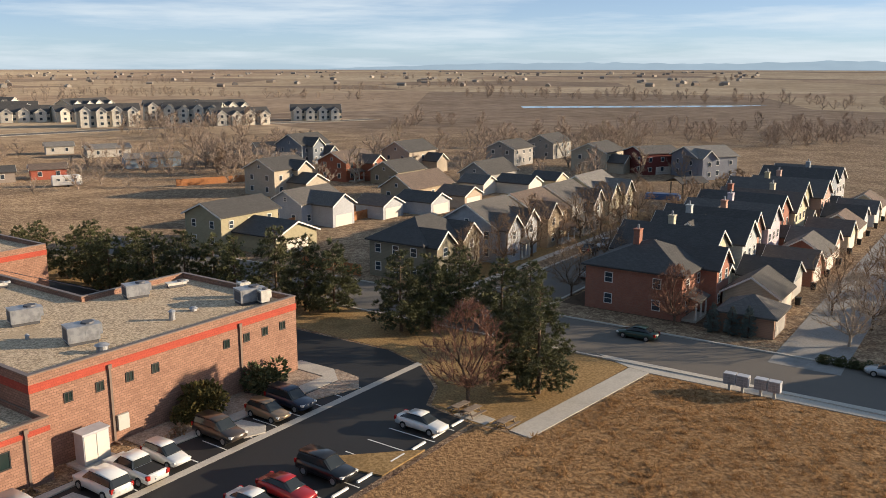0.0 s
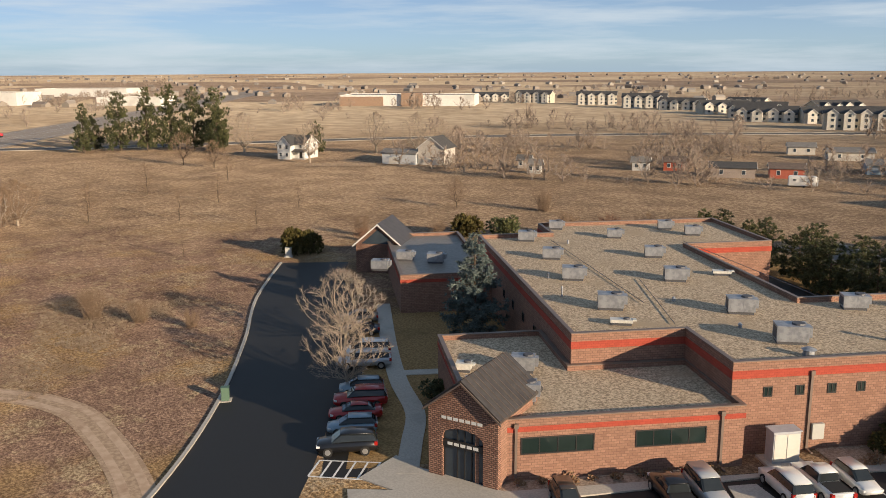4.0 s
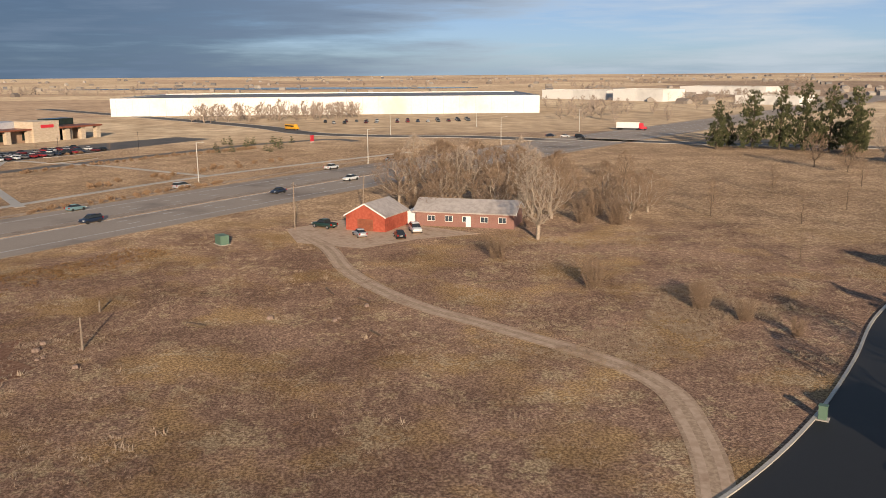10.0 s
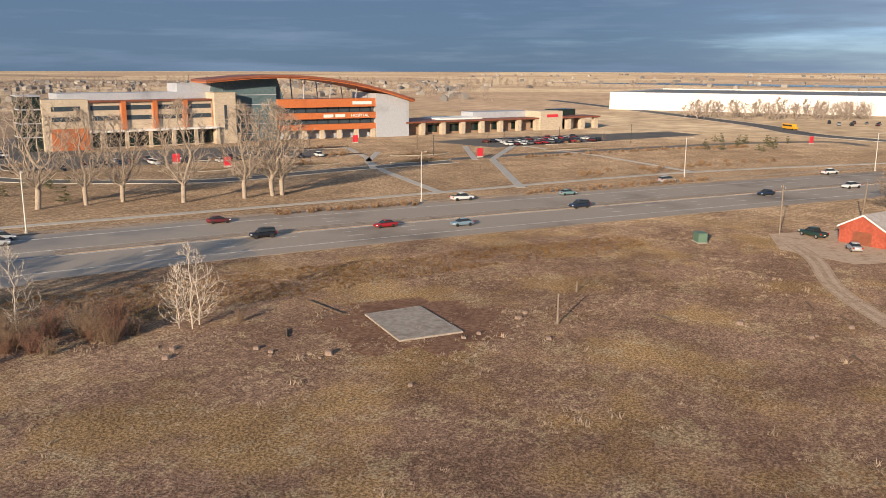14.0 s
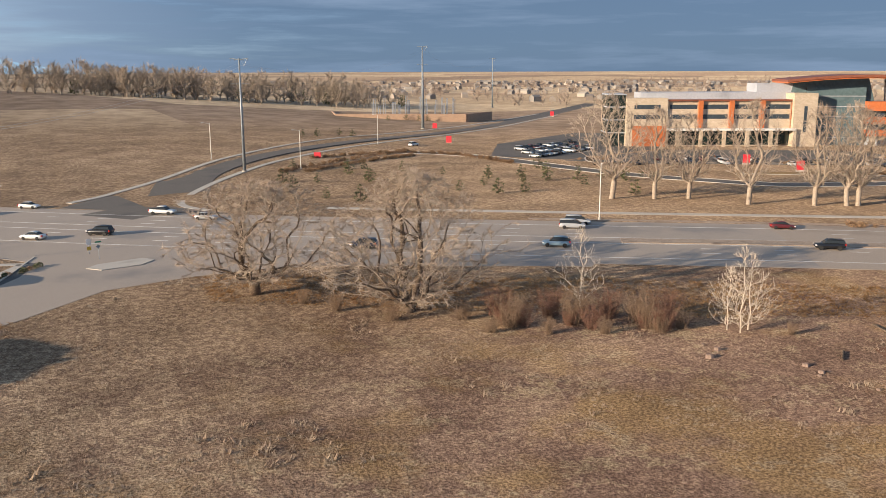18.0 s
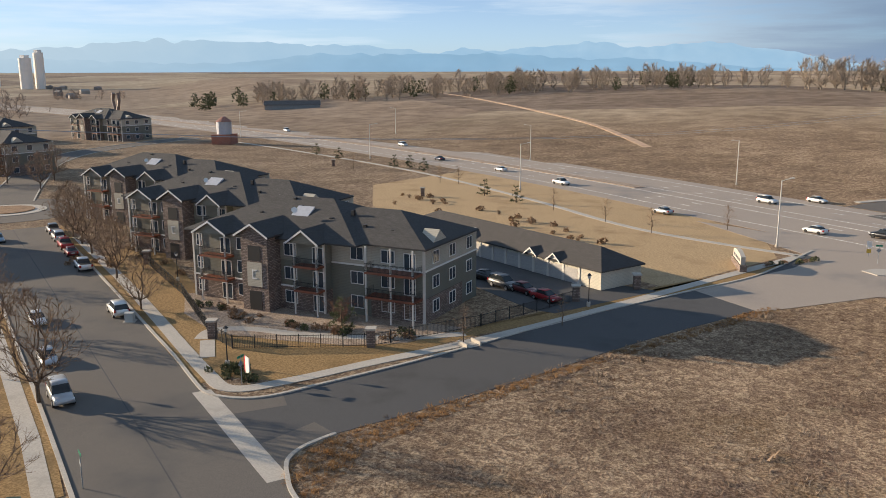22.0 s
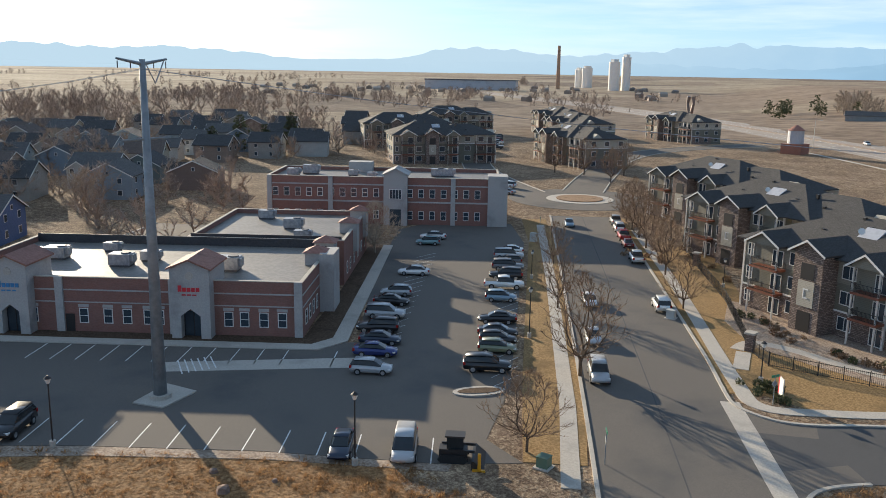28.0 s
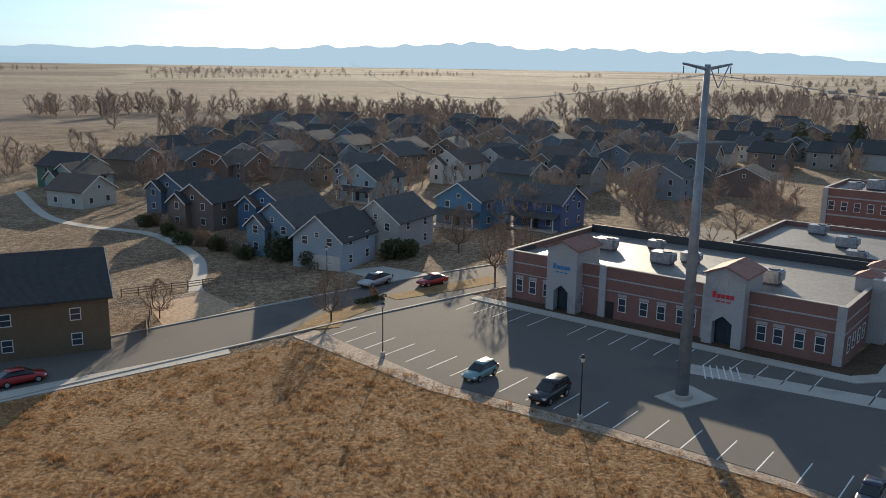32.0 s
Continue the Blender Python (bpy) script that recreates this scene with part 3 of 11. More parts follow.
def strip(mesh, pts, w0, w1, z0, z1):
    """A slab along a line, between two offsets from it; it follows the ground."""
    a, b = offset_line(pts, w0), offset_line(pts, w1)
    n = len(pts)
    g = [float(ground_z(*p)) for p in pts]
    vs = [(x, y, g[i] + z) for z in (z0, z1) for s in (a, b) for i, (x, y) in enumerate(s)]
    fs = [(0, n, 3 * n, 2 * n), (n - 1, 3 * n - 1, 4 * n - 1, 2 * n - 1)]
    for i in range(n - 1):
        fs += [(2 * n + i, 2 * n + i + 1, 3 * n + i + 1, 3 * n + i), (i, i + 1, 2 * n + i + 1, 2 * n + i), (n + i, n + i + 1, 3 * n + i + 1, 3 * n + i), (i, i + 1, n + i + 1, n + i)]
    return mesh.poly(vs, fs)


def road(name, pts, width, mat, label, z, kerbs=(True, True), kind="road"):
    line = curve_through(pts)
    solid(name, strip(Mesh(), line, -width / 2, width / 2, -0.3, z), M[mat], label, kind, "structure")
    for k, s in zip(kerbs, (1, -1)):
        if k:
            solid("kerb", strip(Mesh(), line, s * width / 2, s * (width / 2 + 0.35), -0.3, 0.15), M["concrete"], "pale concrete kerb along the road", "kerb", "structure")
    return line


def sheet(name, ring, mat, label, z, category="pavement", thick=0.3):
    return solid(name, Mesh().prism(ring, z - thick, z), M[mat], label, category, "structure")


def dashes(name, line, offset, width, on, off, z, mat, label, start=0.0, stop=1e9):
    """Paint marks along a line; off = 0 gives one unbroken line."""
    pts = [Vector(p) for p in offset_line(line, offset)]
    mesh, run, along = Mesh(), 0.0, 0.0
    for a, b in zip(pts, pts[1:]):
        d = (b - a).length
        if off == 0:
            if start <= along < stop:
                u = (b - a) / d
                v = Vector((-u.y, u.x)) * width / 2
                mesh.prism([tuple(a - v), tuple(b - v), tuple(b + v), tuple(a + v)], z - 0.02, z)
        else:
            t = (-along) % (on + off)
            while t + on < d:
                if start <= along + t < stop:
                    u = (b - a) / d
                    v, p, q = Vector((-u.y, u.x)) * width / 2, a + u * t, a + u * (t + on)
                    mesh.prism([tuple(p - v), tuple(q - v), tuple(q + v), tuple(p + v)], z - 0.02, z)
                t += on + off
        along += d
    solid(name, mesh, M[mat], label, "road marking", "structure")


HIGHWAY = curve_through([(-1500, 960), (-900, 500), (-520, 200), (-400, 100), (-330, 45), (-250, -17), (-172, -71), (-120, -105), (-84, -126), (-30, -158), (20, -192), (68, -226), (130, -264), (200, -301), (290, -343), (420, -398), (600, -455), (900, -540), (1500, -690)], 6)
solid("highway", strip(Mesh(), HIGHWAY, -19, 19, -0.3, 0.03), M["highway"], "wide pale grey divided highway", "road", "structure")
solid("highway_surface", strip(Mesh(), [p for p in HIGHWAY if p[0] < -112], -19, 19, -0.25, 0.036), M["highway_worn"], "worn brown-grey asphalt stretch of the highway", "road", "structure")
solid("highway_median", strip(Mesh(), curve_through([(-330, 45), (-250, -17), (-172, -71), (-120, -105), (-88, -123.5)]), -2.0, 2.0, -0.3, 0.16), M["rock_mulch"], "narrow brown planted highway median", "median", "structure")
solid("highway_median", strip(Mesh(), curve_through([(52, -215), (68, -226), (130, -264), (200, -301), (290, -343), (420, -398)]), -2.0, 2.0, -0.3, 0.16), M["rock_mulch"], "narrow brown planted highway median", "median", "structure")
for off, on, gap, name in ((5.9, 3, 9, "lane_dashes"), (9.6, 3, 9, "lane_dashes"), (-5.9, 3, 9, "lane_dashes"), (-9.6, 3, 9, "lane_dashes"), (2.6, 1, 0, "edge_line"), (-2.6, 1, 0, "edge_line"), (14.2, 1, 0, "edge_line"), (-14.2, 1, 0, "edge_line")):
    dashes(name, HIGHWAY, off, 0.16, on, gap, 0.044, "paint_white", "white painted lane marking on the highway", 900, 2500)
solid("pavement", strip(Mesh(), curve_through([(-330, 2), (-258, -60), (-182, -104), (-143, -126), (-95, -154), (-50, -181)]), -1.3, 1.3, -0.3, 0.05), M["concrete"], "pale concrete walk beside the highway", "pavement", "structure")
solid("highway_bed", strip(Mesh(), curve_through([(-300, -14), (-214, -69), (-124, -126), (-84, -150)]), -1.6, 0.2, -0.3, 0.012), M["rock_mulch"], "strip of brown planting bed by the highway", "planting bed", "structure")

LINK = road("link_road", [(2, -150), (8, -128), (16, -112.5), (26, -93.5), (33, -77.5), (38.5, -66), (46, -52)], 10.8, "asphalt", "dark asphalt link road", 0.034, (False, False))
MAIN = road("apartment_street", [(16, -25), (36, -38), (62, -54.5), (103, -80), (145, -106)], 13.6, "old_asphalt", "wide weathered asphalt residential street", 0.038, (True, False))
# rounded corners of the link road, with a concrete pan across its mouth
CORNER_A = [(38.0, -55.4), (38.9, -52.2), (38.6, -49.6), (36.9, -47.3), (34.5, -45.0)]
CORNER_B = [(47.5, -60.7), (49.2, -58.6), (51.6, -57.6), (54.2, -57.7), (57.0, -59.3)]
for line in (CORNER_A + [(28.6, -41.3), (12.4, -30.8)], [p for p in offset_line(LINK, -5.58) if p[1] < -63] + CORNER_B + [p for p in offset_line(MAIN, -6.98) if p[0] > 60]):
    solid("kerb", strip(Mesh(), curve_through(line, 4), -0.18, 0.18, -0.3, 0.15), M["concrete"], "pale concrete kerb round the corner", "kerb", "structure")
sheet("corner_fill", CORNER_A + [(36.0, -44.0), (43.0, -48.6), (41.0, -56.6)], "old_asphalt", "weathered asphalt at the rounded corner", 0.0365)
sheet("corner_fill", CORNER_B + [(58.0, -57.4), (50.4, -52.6), (45.4, -58.6)], "old_asphalt", "weathered asphalt at the rounded corner", 0.0365)
solid("cross_pan", strip(Mesh(), [(37.2, -46.6), (54.8, -57.8)], -0.9, 0.9, -0.2, 0.043), M["concrete"], "pale concrete gutter pan across the side road", "pavement", "structure")
dashes("centre_crack", MAIN, 0.3, 0.12, 1, 0, 0.044, "asphalt", "dark tar seam along the street", 20)
BACK = road("residential_street", [(-62, 144), (-28, 122), (2, 102), (26, 86), (40, 76.5), (68, 55), (97, 32), (116, 16), (132, 0), (146, -14), (166, -28)], 11.2, "old_asphalt", "weathered asphalt residential street", 0.034)
ROW = road("residential_street", [(8, 106), (23, 128), (37, 149), (50, 168), (66, 192)], 9.6, "old_asphalt", "asphalt street between rows of houses", 0.042)
solid("alley", strip(Mesh(), [(36.5, 82), (48, 99), (70, 131), (98, 172), (130, 219)], -3.6, 3.4, -0.3, 0.046), M["alley"], "pale concrete service alley behind garages", "road", "structure")
FAR_ROAD = road("hospital_road", [(-5, -188), (-20, -205), (-30, -245), (-55, -285), (-100, -330), (-160, -375), (-210, -420), (-290, -500), (-420, -640)], 14.5, "old_asphalt", "asphalt road to the hospital", 0.036, (False, False))
sheet("road_mouth", [(4, -205), (-30, -181), (-20.9, -197.4), (-23.3, -212.5), (-37.8, -238.7), (-20.7, -240.0), (-6.2, -220.4)], "old_asphalt", "flared asphalt mouth of the hospital road", 0.041)
for pts in ([(2, -212), (-6.8, -222), (-21.5, -241), (-47, -283), (-93, -337), (-153, -382), (-205, -427), (-290, -508)], [(-26, -188), (-21.6, -198), (-24.6, -212), (-39, -239), (-64, -275), (-107, -319), (-166, -366), (-216, -411), (-296, -492)]):
    solid("pavement", strip(Mesh(), curve_through(pts), -0.9, 0.9, -0.3, 0.12), M["concrete"], "pale concrete walk along the hospital road", "pavement", "structure")
CROSS = road("cross_road", [(-372, 74), (-405, 30), (-415, -10), (-440, -50), (-500, -85), (-620, -180), (-800, -330)], 14, "old_asphalt", "asphalt road past the warehouse", 0.034)
CROSS2 = road("cross_road", [(-385, 78), (-350, 130), (-300, 240), (-240, 330), (-150, 420), (-40, 500)], 12, "old_asphalt", "country road past the fields", 0.036)
TRACK = curve_through([(-50.5, 20.4), (-55.6, 22.0), (-61.1, 23.4), (-67.5, 24.4), (-74.6, 24.9), (-79.9, 23.7), (-84.2, 21.4), (-89.4, 17.6), (-94.4, 13.3), (-99.9, 8.5), (-105.7, 3.2), (-114.7, -2.8), (-128.8, -9.3), (-146.5, -13.9), (-158, -19)])
solid("dirt_track", strip(Mesh(), TRACK, -1.5, 1.5, -0.3, 0.012), M["straw_soil"], "pale curving dirt track across the field", "track", "structure")
for off in (-0.75, 0.75):
    solid("wheel_rut", strip(Mesh(), TRACK, off - 0.36, off + 0.36, -0.3, 0.018), M["dirt"], "worn pale wheel rut of the dirt track", "track", "structure")
solid("dirt_yard", Mesh().prism([(-146, -8), (-152, -20), (-166, -24), (-176, -14), (-168, 2), (-158, 14), (-154, 2)], -0.3, 0.008), M["dirt"], "bare dirt yard before the farm house", "yard", "structure")
solid("field_track", strip(Mesh(), curve_through([(331, -624), (262, -555), (200, -485), (150, -425), (114, -378), (88, -335), (71, -304)], 10), -2.2, 2.2, -0.3, 0.05), M["dirt"], "pale dirt track over the hill field", "track", "structure")
# traffic circle
solid("roundabout", Mesh().prism([(166 + 17 * math.cos(a * math.pi / 16), -120 + 17 * math.sin(a * math.pi / 16)) for a in range(32)], -0.3, 0.05), M["old_asphalt"], "asphalt traffic circle", "road", "structure")
solid("roundabout_apron", Mesh().prism([(166 + 8 * math.cos(a * math.pi / 16), -120 + 8 * math.sin(a * math.pi / 16)) for a in range(32)], -0.3, 0.14), M["concrete"], "concrete apron of the traffic circle", "kerb", "structure")
solid("roundabout_bed", Mesh().prism([(166 + 5.6 * math.cos(a * math.pi / 16), -120 + 5.6 * math.sin(a * math.pi / 16)) for a in range(32)], -0.3, 0.3), M["shrub_dry"], "planted bed inside the traffic circle", "planting bed", "structure")
strip_line = [(176, -128), (200, -150), (240, -190), (262, -230), (270, -290)]
road("residential_street", strip_line, 10, "old_asphalt", "asphalt street past the apartments", 0.034)
road("residential_street", [(180, -114), (230, -128), (300, -165), (380, -215)], 9, "old_asphalt", "asphalt drive between apartment blocks", 0.03)

sheet("junction", [(-14, -127), (-2.4, -123.7), (7.6, -112.7), (11, -109.5), (20, -116.5), (9, -137), (6.5, -146), (30, -172), (-20, -150), (-80, -116), (-72, -108.5), (-63, -113), (-36, -125), (-26, -128)], "highway", "flared asphalt junction at the highway", 0.04)
sheet("traffic_island", [(-0.3, -139.0), (-2.4, -136.8), (-8.3, -138.2), (-10.5, -141.0), (-9.0, -143.3), (-2.0, -141.2)], "concrete", "pale concrete traffic island", 0.16)
# brick building: its own axes
A = spot(-30.5, 59.1, 54.8)


def in_a(pts):
    return [tuple((A @ Vector((u, v, 0)))[:2]) for u, v in pts]


sheet("parking_lot", in_a([(-46, -21.5), (26.6, -21.5), (27.6, -16), (31.6, -14), (35.6, -9.5), (37.6, -3.5), (37.2, 9), (36.5, 66), (29.6, 66), (29.4, 1.5), (27.5, -3.2), (-46, -3.2)]), "fresh_asphalt", "fresh black asphalt car park", 0.02)
road("drive", [(-40, 12), (-52, 27), (-64.5, 39), (-80, 51), (-95, 61.5), (-111, 75.5)], 10.5, "fresh_asphalt", "fresh black asphalt drive beside the building", 0.026, (True, False))
sheet("parking_bay", [(-49.5, 33.5), (-54.5, 37.5), (-86, 60), (-106, 75), (-110, 79), (-76, 58), (-58, 47.5), (-51.5, 41), (-47.5, 36)], "fresh_asphalt", "black asphalt parking bays", 0.022)

# ---- trees ----
def limbs_to_mesh(name, segs, mat, sides=4, tips=()):
    """Tapered limbs from rows of start, end and two radii."""
    s = np.array(segs, float)
    p0, p1, r0, r1 = s[:, 0:3], s[:, 3:6], s[:, 6], s[:, 7]
    d = p1 - p0
    d /= np.maximum(np.linalg.norm(d, axis=1), 1e-6)[:, None]
    ref = np.where(np.abs(d[:, 2:3]) < 0.9, np.array([[0, 0, 1.0]]), np.array([[1.0, 0, 0]]))
    u = np.cross(d, ref)
    u /= np.linalg.norm(u, axis=1)[:, None]
    w = np.cross(d, u)
    ang = 2 * np.pi * np.arange(sides) / sides
    ring = np.cos(ang)[None, :, None] * u[:, None, :] + np.sin(ang)[None, :, None] * w[:, None, :]
    v = np.concatenate([p0[:, None] + ring * r0[:, None, None], p1[:, None] + ring * r1[:, None, None]], 1).reshape(-1, 3)
    i = np.arange(sides)
    f = np.stack([i, (i + 1) % sides, sides + (i + 1) % sides, sides + i], 1)
    f = (f[None] + (np.arange(len(s)) * 2 * sides)[:, None, None]).reshape(-1, 4)
    f = [tuple(q) for q in f.tolist()]
    if len(tips):
        # twigs that run out to a point
        t = np.array(tips, float)
        d = t[:, 3:6] - t[:, 0:3]
        d /= np.maximum(np.linalg.norm(d, axis=1), 1e-6)[:, None]
        ref = np.where(np.abs(d[:, 2:3]) < 0.9, np.array([[0, 0, 1.0]]), np.array([[1.0, 0, 0]]))
        u = np.cross(d, ref)
        u /= np.linalg.norm(u, axis=1)[:, None]
        w = np.cross(d, u)
        r = t[:, 6:7]
        a = (np.arange(len(t)) * 2.4)[:, None]
        u = (u * np.cos(a) + w * np.sin(a)) * r
        n0 = len(v)
        v = np.concatenate([v, np.stack([t[:, 0:3] + u, t[:, 0:3] - u, t[:, 3:6]], 1).reshape(-1, 3)])
        f += [tuple(q) for q in (n0 + np.arange(3 * len(t)).reshape(-1, 3)).tolist()]
    return from_arrays(name, v, f, mat, True)


def colony(rng, h, r, base, n, trunk, rmin=0.018, step=0.9, reach=0.35, lobes=0.4, gnarl=0.1, leader=0.0, widest=0.45, climb=0.6, seed=0.0, lean=0.0, blunt=0.6):
    """A tree grown towards points strewn through its crown: nodes, parents and radii."""
    pos, par, run = [np.array([0, 0, -0.2])], [-1], [0.0]
    top = max(base, leader) * h
    k = max(3, int(top / (0.09 * h)))
    for i in range(k):
        z = top * (i + 1) / k
        pos.append(np.array([rng.gauss(0, gnarl) * 0.05 * h * (0.4 if leader else 1) + lean * z, rng.gauss(0, gnarl) * 0.05 * h * (0.4 if leader else 1), z]))
        par.append(i)
        run.append(z * (0.0 if leader else 1.0))
    aims = []
    while len(aims) < n:
        t, a = rng.random(), rng.uniform(0, 6.283)
        prof = math.sin(math.pi * t ** (math.log(0.5) / math.log(widest))) ** blunt
        wob = 1 + lobes * noise.noise(Vector((math.cos(a) * 1.4, math.sin(a) * 1.4, t * 3.0 + seed))) * 1.6
        q = r * prof * max(0.3, wob) * rng.random() ** 0.42
        aims.append(np.array([math.cos(a) * q + lean * h * (base + (1 - base) * t), math.sin(a) * q, h * (base + (1 - base) * t * (1 + 0.12 * (wob - 1)))]))
    mid = np.array([0, 0, base * h])
    aims.sort(key=lambda p: np.linalg.norm(p - mid) + rng.uniform(0, 0.25 * r))
    buf = np.zeros((len(pos) + n * 14, 3))
    buf[:len(pos)] = pos
    runs = np.zeros(len(buf))
    runs[:len(pos)] = run
    m = len(pos)
    first = max(1, int(k * 0.6)) if not leader else max(1, int(k * base / leader))
    for p in aims:
        d = np.linalg.norm(buf[first:m] - p, axis=1)
        cost = d + reach * runs[first:m] + climb * np.maximum(0, buf[first:m, 2] - p[2])
        i = int(np.argmin(cost)) + first
        dist = float(d[i - first])
        s = min(12, max(1, int(dist / step)))
        a, prev = buf[i].copy(), i
        for q in range(1, s + 1):
            t = q / s
            w = a + (p - a) * t + np.array([rng.gauss(0, gnarl), rng.gauss(0, gnarl), rng.gauss(0, gnarl) + 0.10 * dist * math.sin(t * 3.1416) * (1 if climb > 0.8 else -1)]) * (0.0 if q == s else 1.0) * min(1.0, dist * 0.5)
            buf[m], runs[m] = w, runs[prev] + dist / s
            par.append(prev)
            prev = m
            m += 1
    # ease the limbs into smooth sweeps
    pa = np.array(par)
    for turn in range(3):
        tot, cnt = np.zeros((m, 3)), np.zeros(m)
        np.add.at(tot, pa[1:], buf[1:m])
        np.add.at(cnt, pa[1:], 1)
        move = cnt[1:] > 0
        idx = np.arange(1, m)[move]
        buf[idx] = 0.4 * buf[idx] + 0.3 * buf[pa[idx]] + 0.3 * tot[idx] / cnt[idx][:, None]
    kids = [0] * m
    for i in range(1, m):
        kids[par[i]] += 1
    leaves = sum(1 for c in kids if c == 0)
    e = math.log(max(leaves, 3)) / math.log(trunk / rmin)
    acc = [rmin ** e if c == 0 else 0.0 for c in kids]
    for i in range(m - 1, 0, -1):
        acc[par[i]] += acc[i]
    return buf[:m], par, [a ** (1 / e) for a in acc], kids


def twig_rows(rng, pos, par, kids, per, length, r, spread=0.8, rise=0.35, low=0.0):
    rows = []
    for i in range(1, len(pos)):
        if kids[i] > 1 or pos[i][2] < low:
            continue
        d = Vector(pos[i] - pos[par[i]]).normalized()
        for k in range(per if kids[i] == 0 else per // 2):
            w = (d + Vector((rng.gauss(0, spread), rng.gauss(0, spread), rng.gauss(rise, spread * 0.7)))).normalized()
            p = Vector(pos[par[i]]).lerp(Vector(pos[i]), rng.random())
            rows.append((*p, *(p + w * length * rng.uniform(0.5, 1.3)), r, 0))
    return rows


def tree_kind(name, seed, bark, twig, label, category="tree", per=5, length=0.8, fine=0.016, thick_from=0.05, spread=0.8, rise=0.35, droop=0.0, **kw):
    rng = random.Random(seed)
    pos, par, rad, kids = colony(rng, seed=seed * 1.7, **kw)
    thick, thin = [], []
    for i in range(1, len(pos)):
        row = (*pos[par[i]], *pos[i], min(rad[par[i]], rad[i] * 1.5), rad[i])
        (thick if rad[i] > thick_from else thin).append(row)
    tips = twig_rows(rng, pos, par, kids, per, length, fine, spread, rise - droop, kw["base"] * kw["h"] * 0.9)
    return (limbs_to_mesh("trunk", thick, M[bark], 6), limbs_to_mesh("crown", thin, M[twig], 3, tips), label, category, name)


def needles(rng, n, at, size, droop=0.0):
    """Small blade-like sprays: at() gives a place and an outward way."""
    vs, fs = [], []
    for i in range(n):
        p, d = at()
        s = size * rng.uniform(0.6, 1.3)
        side = d.cross(Vector((rng.gauss(0, 1), rng.gauss(0, 1), rng.gauss(0, 1)))).normalized() * s * 0.38
        tip = p + d * s + Vector((0, 0, -droop * s))
        mid = p.lerp(tip, 0.45)
        up = side.cross(d).normalized() * s * 0.12
        k = len(vs)
        vs += [tuple(p), tuple(mid + side), tuple(tip), tuple(mid - side), tuple(mid + up)]
        fs += [(k, k + 1, k + 4), (k + 1, k + 2, k + 4), (k + 2, k + 3, k + 4), (k + 3, k, k + 4)]
    return vs, fs


def conifer_kind(name, seed, h, r, mat, label, low=0.12, n=300, size=0.3, ragged=0.35, power=0.6, bark="bark_dark", per=36, tilt=0.25, width=0.095):
    """A trunk, bare boughs that lift at their ends, and sprays of needles in clumps along them."""
    rng = random.Random(seed)
    limbs = [(0, 0, -0.2, 0.1, 0, h * 0.5, 0.016 * h + 0.05, 0.01 * h + 0.03), (0.1, 0, h * 0.5, 0, 0.1, h * 0.97, 0.01 * h + 0.03, 0.02)]
    arms, whorl = [], int(h * 2.3)
    for i in range(whorl):
        t = low + (1 - low) * (i + 0.5) / whorl
        gap = rng.uniform(0, 6.28)
        for c in range(rng.choice((3, 4, 5))):
            a = gap + c * 1.45 + rng.gauss(0, 0.25)
            ln = (r * rng.uniform(1 - ragged, 1 + ragged * 0.6) * ((1 - t) / (1 - low)) ** power * min(1.0, 0.55 + (t - low) * 2.2) + 0.25)
            b = Vector((0, 0, h * t))
            e = b + Vector((math.cos(a) * ln, math.sin(a) * ln, ln * rng.uniform(-0.12, 0.3) * (1.6 * t + 0.2)))
            limbs.append((*b, *e, 0.03, 0.012))
            arms.append((b, e, ln))
    wts = [a[2] ** 1.3 for a in arms]
    v, f = [], []
    for i in range(n):
        b, e, ln = rng.choices(arms, wts)[0]
        c = b.lerp(e, 1.02 - 0.8 * rng.random() ** 1.6) + Vector((rng.gauss(0, 0.10), rng.gauss(0, 0.10), rng.gauss(0, 0.08))) * ln
        out = ((e - b).normalized() + Vector((0, 0, tilt)) + Vector((rng.gauss(0, 0.3), rng.gauss(0, 0.3), rng.gauss(0, 0.3)))).normalized()
        big = rng.uniform(0.7, 1.35)
        for k in range(per):
            d = (out * 0.7 + Vector((rng.gauss(0, 1), rng.gauss(0, 1), rng.gauss(0, 0.8))).normalized()).normalized()
            s = size * big * rng.uniform(0.6, 1.25)
            sd = d.cross(Vector((rng.gauss(0, 1), rng.gauss(0, 1), rng.gauss(0, 1)))).normalized() * s * width
            q = c + out * size * 0.5 * rng.random()
            o = len(v)
            v += [tuple(q + sd), tuple(q - sd), tuple(q + d * s)]
            f.append((o, o + 1, o + 2))
    return (limbs_to_mesh("trunk", limbs, M[bark], 5), from_arrays("crown", v, f, M[mat]), label, "tree", name)


def bush_kind(name, seed, h, r, mat, label, n=500, size=0.35, lumps=7):
    rng = random.Random(seed)
    lobes = [(Vector((rng.uniform(-1, 1) * r * 0.6, rng.uniform(-1, 1) * r * 0.6, h * rng.uniform(0.25, 0.6))), rng.uniform(0.4, 0.75) * min(r, h)) for i in range(lumps)]

    def at():
        c, q = rng.choice(lobes)
        d = Vector((rng.gauss(0, 1), rng.gauss(0, 1), rng.gauss(0.25, 0.9))).normalized()
        p = c + d * q * rng.uniform(0.6, 1.0)
        return Vector((p.x, p.y, max(0.05, p.z))), d

    vs, fs = needles(rng, n, at, size)
    stems = [(0, 0, -0.1, *c, 0.05, 0.02) for c, q in lobes]
    return (limbs_to_mesh("stem", stems, M["bark_dark"], 4), from_arrays("foliage", vs, fs, M[mat]), label, "shrub", name)


